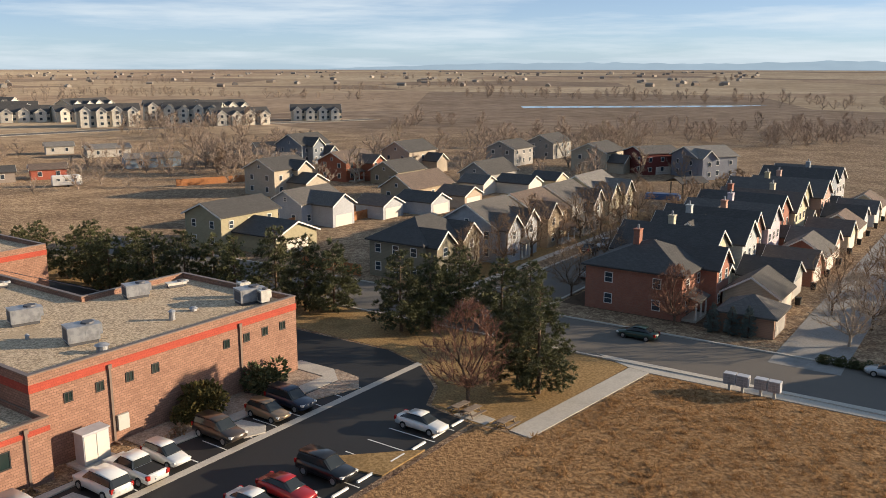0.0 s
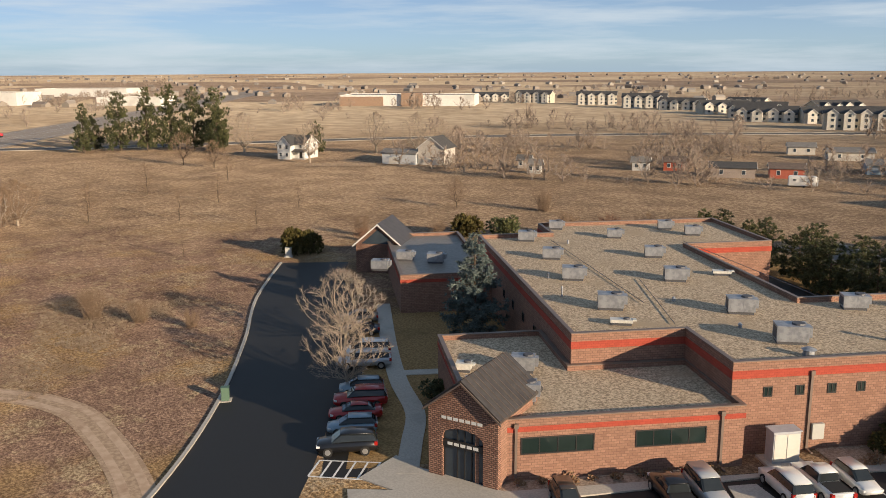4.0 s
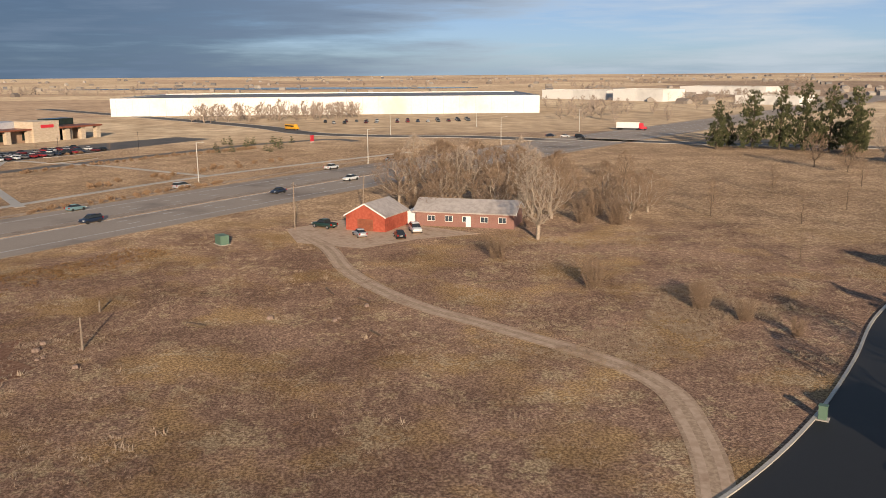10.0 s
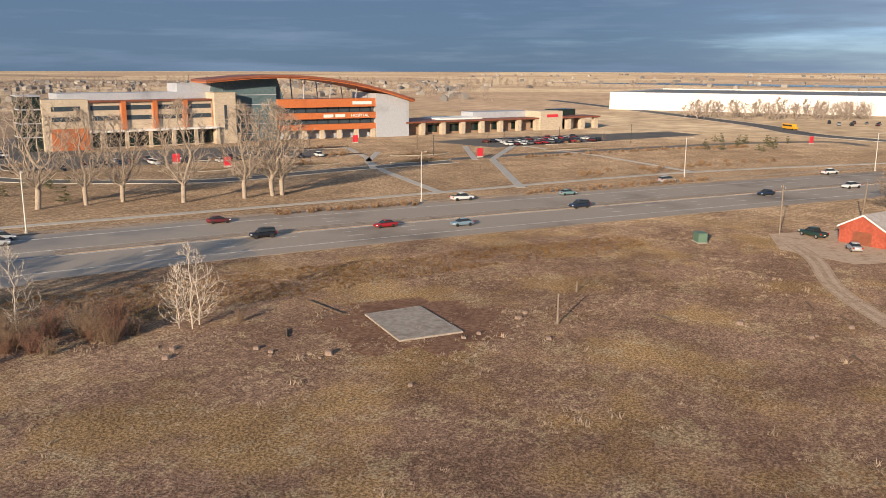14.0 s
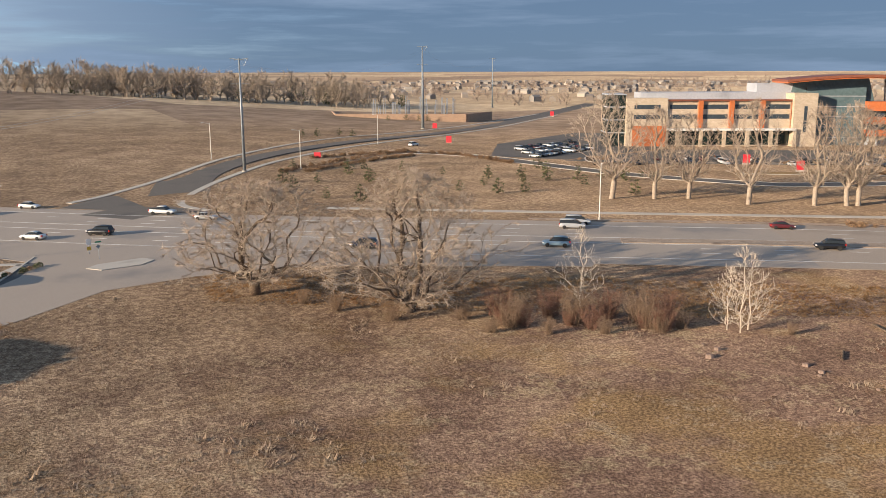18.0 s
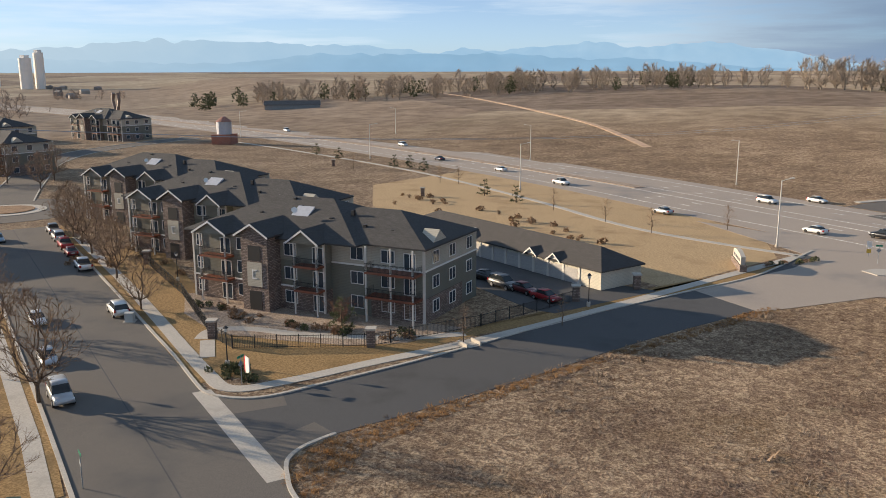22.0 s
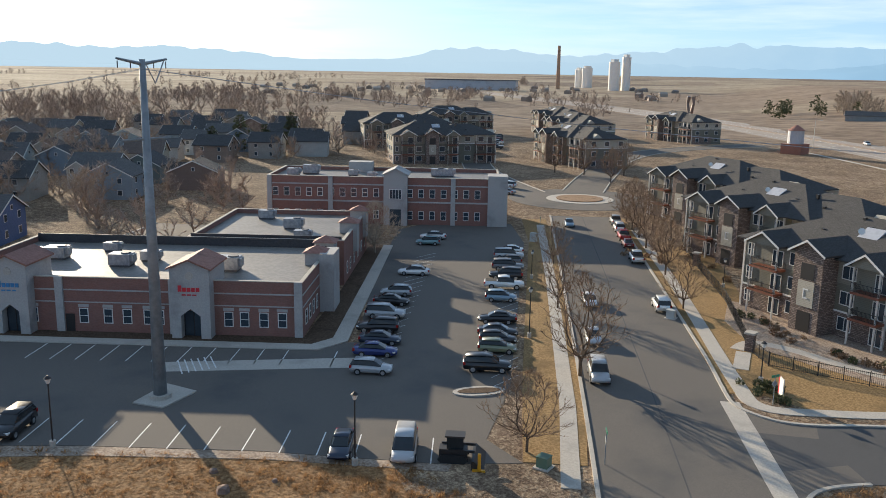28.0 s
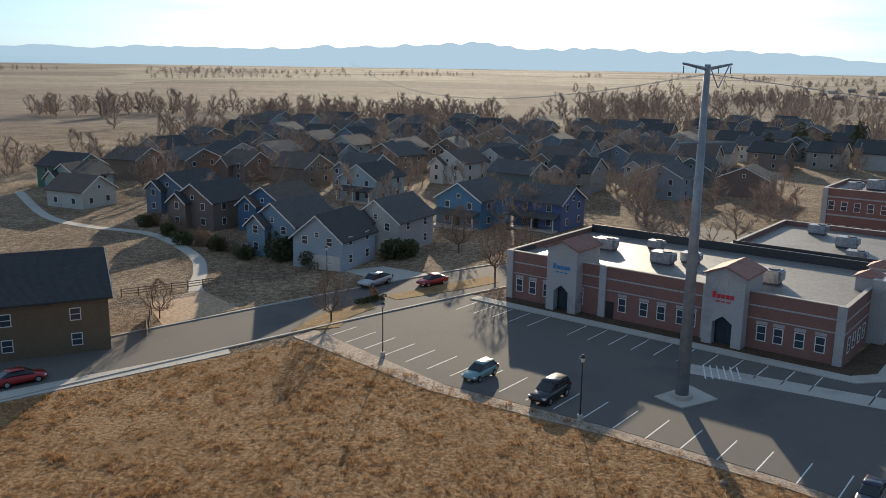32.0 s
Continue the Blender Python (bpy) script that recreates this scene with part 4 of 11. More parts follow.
def twig_bush_kind(name, seed, h, r, bark, label, stems=22, category="shrub"):
    rng = random.Random(seed)
    thick, thin = [], []
    for i in range(stems):
        a, k = rng.uniform(0, 6.28), rng.uniform(0.2, 1)
        p, d = Vector((rng.uniform(-0.3, 0.3) * r, rng.uniform(-0.3, 0.3) * r, -0.1)), Vector((math.cos(a) * k * r / h, math.sin(a) * k * r / h, 1)).normalized()
        length = h * rng.uniform(0.7, 1.05)
        for s in range(4):
            q = p + (d + Vector((rng.gauss(0, 0.15), rng.gauss(0, 0.15), 0))).normalized() * length / 4
            thick.append((*p, *q, 0.035 * (1 - s / 5), 0.03 * (1 - s / 4.5)))
            for c in range(4):
                e = p.lerp(q, rng.random()) + Vector((rng.gauss(0, 0.2), rng.gauss(0, 0.2), rng.uniform(0.1, 0.35))) * h * 0.45
                b = p.lerp(q, rng.random())
                thin.append((*b, *e, 0.016, 0.009))
                for g in range(2):
                    e2 = b.lerp(e, rng.uniform(0.4, 0.9)) + Vector((rng.gauss(0, 0.12), rng.gauss(0, 0.12), rng.uniform(0.0, 0.25))) * h * 0.3
                    thin.append((*b.lerp(e, 0.5), *e2, 0.012, 0.008))
            p = q
    return (limbs_to_mesh("stem", thick, M[bark], 4), limbs_to_mesh("crown", thin, M[bark], 3), label, category, name)


KIND = {
    "shade1": tree_kind("street_tree", 11, "bark_dark", "twig_tan", "leafless street tree with fine grey-brown twigs", h=10.5, r=4.3, base=0.2, n=700, trunk=0.19, per=6, length=0.75, fine=0.022, widest=0.5),
    "shade2": tree_kind("street_tree", 12, "bark_dark", "twig_tan", "leafless spreading street tree with grey-brown twigs", h=9.5, r=4.6, base=0.2, n=700, trunk=0.18, per=6, length=0.75, fine=0.022, widest=0.45),
    "pale": tree_kind("ash_tree", 13, "bark_grey", "bark_grey", "leafless pale grey tree with a dense crown", h=9.5, r=4.6, base=0.18, n=520, trunk=0.2, per=13, length=0.8, fine=0.019),
    "red": tree_kind("maple_tree", 14, "bark_dark", "twig_red", "leafless rounded tree with dense reddish twigs", h=9.6, r=4.2, base=0.17, n=950, trunk=0.2, per=8, length=0.7, lobes=0.2, fine=0.024),
    "tall": tree_kind("cottonwood_tree", 15, "bark_grey", "twig_grey", "tall leafless cottonwood with a pale trunk", h=19.0, r=6.2, base=0.2, n=620, trunk=0.5, rmin=0.024, step=1.2, per=9, length=1.2, fine=0.03, thick_from=0.09, widest=0.5, gnarl=0.3, reach=0.3),
    "tall2": tree_kind("cottonwood_tree", 16, "bark_grey", "twig_grey", "tall leafless cottonwood with pale forked limbs", h=17.0, r=6.4, base=0.2, n=620, trunk=0.46, rmin=0.024, step=1.2, per=9, length=1.2, fine=0.03, thick_from=0.09, widest=0.55, gnarl=0.35, lean=0.05, reach=0.3),
    "farm": tree_kind("elm_tree", 18, "bark_grey", "twig_tan", "large leafless elm with a wide dense crown", h=13.0, r=6.5, base=0.14, n=700, trunk=0.4, rmin=0.024, step=1.2, per=11, length=1.1, fine=0.032, gnarl=0.3, reach=0.28),
    "old1": tree_kind("old_cottonwood_tree", 27, "bark_dark", "twig_grey", "old gnarled leafless cottonwood with heavy bending limbs", h=15.0, r=12.0, base=0.14, n=1300, trunk=0.8, rmin=0.02, step=1.1, per=24, length=0.95, fine=0.028, spread=0.8, thick_from=0.075, gnarl=0.55, reach=0.12, lobes=0.9, widest=0.42, climb=0.0, rise=-0.1),
    "old2": tree_kind("old_cottonwood_tree", 31, "bark_dark", "twig_grey", "huge old leafless cottonwood with a dense tangled crown", h=18.0, r=11.5, base=0.08, n=1600, trunk=1.05, rmin=0.02, step=1.1, per=24, length=0.95, fine=0.028, spread=0.8, thick_from=0.085, gnarl=0.55, reach=0.12, lobes=0.8, widest=0.42, climb=0.0, rise=-0.1),
    "aspen": tree_kind("aspen_tree", 19, "bark_white", "bark_white", "slender white-barked leafless tree", h=10.0, r=3.6, base=0.08, n=230, trunk=0.085, rmin=0.01, leader=0.9, widest=0.4, climb=1.6, per=8, length=0.8, fine=0.011, thick_from=0.04, spread=0.45, rise=0.8, reach=0.05, gnarl=0.05, blunt=0.8),
    "sapling": tree_kind("sapling", 20, "bark_dark", "twig_tan", "young thin leafless tree", h=5.0, r=1.5, base=0.25, n=90, trunk=0.07, rmin=0.014, leader=0.85, climb=1.2, per=4, length=0.5),
    "pine1": conifer_kind("pine_tree", 1, 9.5, 3.2, "pine", "dark green ponderosa pine with a ragged crown", 0.05, 800, 0.36, 0.4, 0.45),
    "pine2": conifer_kind("pine_tree", 2, 8.0, 3.1, "pine", "dark green pine with a broad crown", 0.04, 780, 0.36, 0.4, 0.45),
    "pine3": conifer_kind("pine_tree", 3, 11.0, 3.3, "pine", "tall dark green pine tree", 0.05, 900, 0.36, 0.35, 0.55),
    "spruce": conifer_kind("spruce_tree", 4, 11.5, 3.4, "spruce", "blue-grey spruce with a dense conical crown", 0.03, 1500, 0.36, 0.2, 0.8, per=24, tilt=-0.1, width=0.12),
    "little": conifer_kind("young_spruce", 5, 2.6, 1.0, "pine", "small young dark green spruce", 0.05, 90, 0.26, 0.2, 0.8, per=14, width=0.1),
    "juniper": bush_kind("juniper_bush", 6, 3.6, 2.2, "juniper", "tall olive-brown juniper bush", 1300, 0.5, 10),
    "darkbush": bush_kind("yew_bush", 7, 3.4, 2.2, "pine", "dense dark evergreen bush", 1300, 0.45, 9),
    "shrub": bush_kind("small_shrub", 8, 0.8, 0.6, "shrub_dry", "small rounded winter-brown shrub", 130, 0.25, 4),
    "shrub_green": bush_kind("small_shrub", 9, 0.9, 0.7, "pine", "small rounded evergreen shrub", 150, 0.25, 4),
    "brush": twig_bush_kind("brush_thicket", 10, 3.6, 2.6, "twig_tan", "tangled leafless tan brush", 28),
    "redbrush": twig_bush_kind("red_thicket", 17, 4.2, 3.0, "twig_red", "dense thicket of leafless red-brown stems", 30),
    "ornamental": twig_bush_kind("ornamental_grass", 18, 1.5, 0.9, "tuft", "clump of pale dried ornamental grass", 12),
}
RNG = random.Random(5)


def plant(kind, x, y, scale=1.0, turn=None, group="", z=None, tall=1.0):
    trunk, crown, label, category, name = KIND[kind]
    z = float(ground_z(x, y)) if z is None else z
    m = spot(x, y, RNG.uniform(0, 360) if turn is None else turn, z) @ Matrix.Diagonal((scale, scale, scale * tall, 1))
    ob = thing(name, m, label, category, group)
    part(trunk.name.split(".")[0], trunk, None, ob)
    part(crown.name.split(".")[0], crown, None, ob)
    return ob


def grove(name, kind_keys, spots, label, category="trees", shrink=1.0):
    """Far trees that nobody counts, joined into one mesh."""
    vs, fs, base = [], [], 0
    crowns = [[(np.array([v.co[:] for v in d.vertices]), [tuple(p.vertices) for p in d.polygons]) for d in KIND[k][:2]] for k in kind_keys]
    for x, y, s, c in spots:
        a = RNG.uniform(0, 6.283)
        rot = np.array([[math.cos(a), -math.sin(a), 0], [math.sin(a), math.cos(a), 0], [0, 0, 1]])
        for v, f in crowns[c % len(crowns)]:
            vs.append(v @ rot.T * s + np.array([x, y, float(ground_z(x, y))]))
            fs += [tuple(i + base for i in q) for q in f]
            base += len(v)
    mat = KIND[kind_keys[0]][1].materials[0]
    solid(name, from_arrays(name, np.concatenate(vs), fs, mat), None, label, category, "stuff")


def bare(seed, h, r, mat, n=48, per=11):
    """A light leafless tree for woods far away."""
    rng = random.Random(seed)
    pos, par, rad, kids = colony(rng, h, r, 0.12, n, 0.03 * h, 0.035, 2.2, 0.4, 0.6, 0.25, seed=seed * 2.3)
    segs = [(*pos[par[i]], *pos[i], min(rad[par[i]], rad[i] * 1.5), rad[i]) for i in range(1, len(pos)) if rad[i] > 0.05]
    t = np.array(twig_rows(rng, pos, par, [0] * len(kids), per, 0.16 * h, 0.045, 0.8, 0.4, 0.12 * h))
    d = t[:, 3:6] - t[:, 0:3]
    u = np.cross(d, np.array([[rng.gauss(0, 1), rng.gauss(0, 1), rng.gauss(0, 1)] for q in t]))
    u *= 0.07 / np.linalg.norm(u, axis=1)[:, None]
    v = np.stack([t[:, 0:3] - u, t[:, 0:3] + u, t[:, 3:6]], 1).reshape(-1, 3)
    crown = from_arrays("crown", v, np.arange(len(v)).reshape(-1, 3), M[mat])
    return (limbs_to_mesh("trunk", segs, M[mat], 3), crown, "leafless tree with a rounded crown of fine twigs", "tree", "tree")


KIND["farpine"] = conifer_kind("pine_tree", 6, 9.0, 3.0, "pine", "far dark pine tree", 0.08, 90, 0.9, 0.4, 0.55, per=8, width=0.2)
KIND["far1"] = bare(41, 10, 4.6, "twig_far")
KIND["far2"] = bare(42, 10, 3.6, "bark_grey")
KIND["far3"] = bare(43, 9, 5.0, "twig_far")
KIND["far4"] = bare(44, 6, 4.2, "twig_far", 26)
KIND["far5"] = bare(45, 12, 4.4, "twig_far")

# ---- building kit ----
SHARED = {}


def window_mesh(w, h, bars, frame_mat, glass):
    key = (round(w, 2), round(h, 2), bars, frame_mat, glass)
    if key not in SHARED:
        t, fr = 0.09, Mesh()
        fr.box(-w / 2, -0.06, 0, -w / 2 + t, 0.04, h).box(w / 2 - t, -0.06, 0, w / 2, 0.04, h)
        fr.box(-w / 2 + t, -0.06, 0, w / 2 - t, 0.04, t).box(-w / 2 + t, -0.06, h - t, w / 2 - t, 0.04, h)
        for i in range(1, bars + 1):
            x = -w / 2 + w * i / (bars + 1)
            fr.box(x - 0.035, -0.05, t, x + 0.035, 0.04, h - t)
        if bars == 0:
            fr.box(-w / 2 + t, -0.05, h * 0.5 - 0.035, w / 2 - t, 0.04, h * 0.5 + 0.035)
        SHARED[key] = (fr.data("window", M[frame_mat]), box(-w / 2 + t, -0.02, t, w / 2 - t, 0.03, h - t).data("pane", M[glass]))
    return SHARED[key]


FAR = {}


def far_windows():
    """Windows of houses that stay far off: one mesh of frames and one of panes a house."""
    for ob, (fr, gl) in FAR.items():
        if fr.v:
            w = tagged(part("window_trim", fr, M["trim_white"], ob), kind="stuff")
            tagged(part("glazing", gl, M["glass"], w), kind="stuff")


def window_on(parent, x, y, z, w, h, turn=0, bars=0, frame_mat="trim_white", glass="glass", name="window"):
    if parent in FAR:
        m = pose(x, y, z, 0, 0, turn)
        for mesh, k, q in ((FAR[parent][0], 0.0, 0.0), (FAR[parent][1], 0.1, 0.03)):
            b = box(-w / 2 + k, -0.05 - q, k, w / 2 - k, 0.03, h - k)
            mesh.poly([m @ Vector(p) for p in b.v], b.f)
        return None
    a, b = window_mesh(w, h, bars, frame_mat, glass)
    ob = part(name, a, None, parent, m=pose(x, y, z, 0, 0, turn))
    part("pane", b, None, ob)
    return ob


def wall_spots(x0, x1, y0, y1, side):
    """Centre, length and turn of one side of a block."""
    return {"s": ((x0 + x1) / 2, y0, x1 - x0, 0), "e": (x1, (y0 + y1) / 2, y1 - y0, 90), "n": ((x0 + x1) / 2, y1, x1 - x0, 180), "w": (x0, (y0 + y1) / 2, y1 - y0, 270)}[side]


def windows_on(parent, x0, x1, y0, y1, side, zs, n, w=1.1, h=1.35, **kw):
    cx, cy, length, turn = wall_spots(x0, x1, y0, y1, side)
    for z in zs:
        for i in range(n):
            k = (i + 0.5) / n * length - length / 2
            dx, dy = (k, 0) if side in "sn" else (0, k)
            window_on(parent, cx + dx, cy + dy, z, w, h, turn, **kw)


def gable_block(parent, x0, x1, y0, y1, h, rise, axis, wall, roof, over=0.45, trim="trim_white", z0=0.0, base=-0.3):
    """Walls with gables, a roof slab that overhangs, and pale barge boards."""
    a0, a1, s0, s1 = (x0, x1, y0, y1) if axis == "x" else (y0, y1, x0, x1)
    mid, slope = (s0 + s1) / 2, rise / ((s1 - s0) / 2)
    part("wall", Mesh().sweep([(s0, base if not z0 else z0), (s1, base if not z0 else z0), (s1, h), (mid, h + rise), (s0, h)], axis, a0, a1), wall, parent)
    e = h - over * slope
    ring = lambda t, u: [(s0 - over - u, e + t - u * slope), (mid, h + rise + t), (s1 + over + u, e + t - u * slope)]
    low, high = ring(0.03, 0), ring(0.24, 0)
    part("roof", Mesh().sweep(low + high[::-1], axis, a0 - over, a1 + over), roof, parent)
    both = Mesh()
    for k, (b0, b1) in enumerate(((a0 - over - 0.06, a0 - over), (a1 + over, a1 + over + 0.06))):
        low, high = ring(-0.06, 0.02), ring(0.2, 0.02)
        if parent in FAR:
            both.sweep(low + high[::-1], axis, b0, b1)
        else:
            part("barge_board", Mesh().sweep(low + high[::-1], axis, b0, b1), M[trim], parent)
    if both.v:
        tagged(part("roof_edging", both, M[trim], parent), kind="stuff")


def hip_block(parent, x0, x1, y0, y1, h, rise, wall, roof, over=0.5, base=-0.3, trim="trim_white", wall_name="wall"):
    part(wall_name, box(x0, y0, base, x1, y1, h), wall, parent)
    X0, X1, Y0, Y1 = x0 - over, x1 + over, y0 - over, y1 + over
    w, d = X1 - X0, Y1 - Y0
    if w >= d:
        r0, r1 = (X0 + d / 2, (Y0 + Y1) / 2), (X1 - d / 2 + 0.01, (Y0 + Y1) / 2)
    else:
        r0, r1 = ((X0 + X1) / 2, Y0 + w / 2), ((X0 + X1) / 2, Y1 - w / 2 + 0.01)
    z = h + 0.02
    vs = [(X0, Y0, z), (X1, Y0, z), (X1, Y1, z), (X0, Y1, z), (*r0, h + rise), (*r1, h + rise), (X0, Y0, z - 0.2), (X1, Y0, z - 0.2), (X1, Y1, z - 0.2), (X0, Y1, z - 0.2)]
    if w >= d:
        fs = [(0, 1, 5, 4), (1, 2, 5), (2, 3, 4, 5), (3, 0, 4)]
    else:
        fs = [(0, 1, 4), (1, 2, 5, 4), (2, 3, 5), (3, 0, 4, 5)]
    part("roof", Mesh().poly(vs, fs + [(9, 8, 7, 6), (0, 6, 7, 1), (1, 7, 8, 2), (2, 8, 9, 3), (3, 9, 6, 0)]), roof, parent)


def flat_block(parent, ring, h, wall, roof="gravel_roof", rim=0.5, thick=0.3, cap="coping", base=-0.3):
    """A block with a flat roof behind a parapet; ring runs counter-clockwise."""
    part("wall", Mesh().prism(ring, base, h - rim), wall, parent)
    part("roof", Mesh().prism(inset(ring, thick), h - rim, h - rim + 0.06), M[roof], parent)
    inner = inset(ring, thick)
    for i in range(len(ring)):
        j = (i + 1) % len(ring)
        quad = [ring[i], ring[j], inner[j], inner[i]]
        part("parapet", Mesh().prism(quad, h - rim, h), wall, parent)
        wide = [inset(ring, -0.05)[i], inset(ring, -0.05)[j], inset(ring, thick + 0.05)[j], inset(ring, thick + 0.05)[i]]
        part("coping", Mesh().prism(wide, h, h + 0.09), M[cap], parent)


def inset(ring, d):
    out, n = [], len(ring)
    for i in range(n):
        p0, p1, p2 = Vector(ring[i - 1]), Vector(ring[i]), Vector(ring[(i + 1) % n])
        a, b = (p1 - p0).normalized(), (p2 - p1).normalized()
        na, nb = Vector((-a.y, a.x)), Vector((-b.y, b.x))
        out.append(tuple(p1 + (na + nb) * (d / (1 + na.dot(nb)))))
    return out


def garage_door(parent, x, y, w, h=2.2, turn=0, mat="off_white"):
    key = ("gd", w, h, mat)
    if key not in SHARED:
        m = Mesh()
        for i in range(4):
            m.box(-w / 2, -0.05, i * h / 4 + 0.015, w / 2, 0.03, (i + 1) * h / 4 - 0.015)
        SHARED[key] = m.data("garage_door", M[mat])
    part("garage_door", SHARED[key], None, parent, m=pose(x, y, 0.02, 0, 0, turn))


def door_on(parent, x, y, z=0.1, turn=0, mat="dark_metal", w=1.0, h=2.05):
    key = ("door", mat, w, h)
    if key not in SHARED:
        m = Mesh().box(-w / 2, -0.05, 0, w / 2, 0.03, h)
        SHARED[key] = m.data("door", M[mat])
    part("door", SHARED[key], None, parent, m=pose(x, y, z, 0, 0, turn))


def porch(parent, x0, x1, y0, y1, h, roof, posts=3):
    """A shed-roofed porch on posts before the front wall (towards -y)."""
    part("porch_floor", box(x0, y0, -0.2, x1, y1, 0.35), M["concrete"], parent)
    part("porch_roof", Mesh().sweep([(y0 - 0.3, h), (y1, h + 0.7), (y1, h + 0.9), (y0 - 0.3, h + 0.2)], "x", x0 - 0.2, x1 + 0.2), roof, parent)
    for i in range(posts):
        x = x0 + 0.15 + (x1 - x0 - 0.3) * i / max(1, posts - 1)
        part("porch_post", box(x - 0.09, y0 + 0.02, 0.35, x + 0.09, y0 + 0.2, h), M["trim_white"], parent)


def chimney(parent, x, y, z0, z1, mat):
    part("chimney", Mesh().box(x - 0.5, y - 0.4, z0, x + 0.5, y + 0.4, z1).box(x - 0.58, y - 0.48, z1, x + 0.58, y + 0.48, z1 + 0.15), mat, parent)
    part("flue", Mesh().tube((x, y, z1 + 0.15), (x, y, z1 + 0.7), 0.14, 0.14), M["hvac"], parent)


GREY_ROOF, BROWN_ROOF, DARK_ROOF, LIGHT_ROOF = (0.108, 0.10, 0.094), (0.135, 0.10, 0.082), (0.066, 0.063, 0.061), (0.18, 0.17, 0.158)


def house(x, y, turn, w, d, h, rise, wall, roof, label, axis="x", wings=(), win="swe", n=3, porch_at=None, garage=None, wallmat=None, hip=False, stack=None, group="houses", far=False):
    """A house whose front looks to its -y side; wings are (x0, x1, y0, y1, h, rise, axis)."""
    ob = thing("house", spot(x, y, turn, float(ground_z(x, y))), label, "house", group)
    wm, rm = wallmat or siding(wall), shingle(roof)
    X, Y = w / 2, d / 2
    if far:
        FAR[ob] = (Mesh(), Mesh())
    if hip:
        hip_block(ob, -X, X, -Y, Y, h, rise, wm, rm)
    else:
        gable_block(ob, -X, X, -Y, Y, h, rise, axis, wm, rm)
    zs = (0.9, 3.6) if h > 4.4 else (0.9,)
    for s in win:
        windows_on(ob, -X, X, -Y, Y, s, zs, n if s in "sn" else max(2, n - 1))
    if not hip and rise > 2.0:
        for s in ("we" if axis == "x" else "sn"):
            windows_on(ob, -X, X, -Y, Y, s, (h + 0.15,), 1, 0.8, 0.9)
    for x0, x1, y0, y1, hh, rr, ax in wings:
        gable_block(ob, x0, x1, y0, y1, hh, rr, ax, wm, rm)
        if ax == "y":
            windows_on(ob, x0, x1, y0, y1, "s", (0.9, 3.6) if hh > 4.4 else (), max(1, int((x1 - x0) / 2.4)))
    if porch_at:
        porch(ob, *porch_at, 2.5, rm)
        door_on(ob, (porch_at[0] + porch_at[1]) / 2, -Y - 0.02, 0.35)
    if garage:
        gx, gy, gw, gt = garage
        garage_door(ob, gx, gy, gw, 2.2, gt)
    if stack:
        chimney(ob, stack[0], stack[1], h, h + rise + 1.2, wm)
    return ob


def small_garage(x, y, turn, w, d, wall, roof, label, wallmat=None, h=2.7, rise=1.6, axis="y", door="s"):
    ob = thing("garage", spot(x, y, turn), label, "garage", "garages")
    gable_block(ob, -w / 2, w / 2, -d / 2, d / 2, h, rise, axis, wallmat or siding(wall), shingle(roof), 0.35)
    cx, cy, ln, t = wall_spots(-w / 2, w / 2, -d / 2, d / 2, door)
    garage_door(ob, cx, cy, min(w, ln) * 0.78, 2.15, t)
    return ob


# ---- cars ----
def loft(stations, caps=True):
    """Rounded cross sections (x, half width low, half width high, z low, z high) joined along x."""
    m, rows = Mesh(), []
    for x, a, b, z0, z1 in stations:
        c = min(0.12, (z1 - z0) * 0.3)
        rows.append([(x, -a, z0 + c), (x, -a + c, z0), (x, a - c, z0), (x, a, z0 + c), (x, b, z1 - c), (x, b - c * 1.4, z1), (x, -b + c * 1.4, z1), (x, -b, z1 - c)])
    n, k = 8, len(rows)
    fs = [(r * n + i, r * n + (i + 1) % n, (r + 1) * n + (i + 1) % n, (r + 1) * n + i) for r in range(k - 1) for i in range(n)]
    fs += [tuple(range(n))[::-1], tuple(range((k - 1) * n, k * n))]
    return m.poly([p for r in rows for p in r], fs)


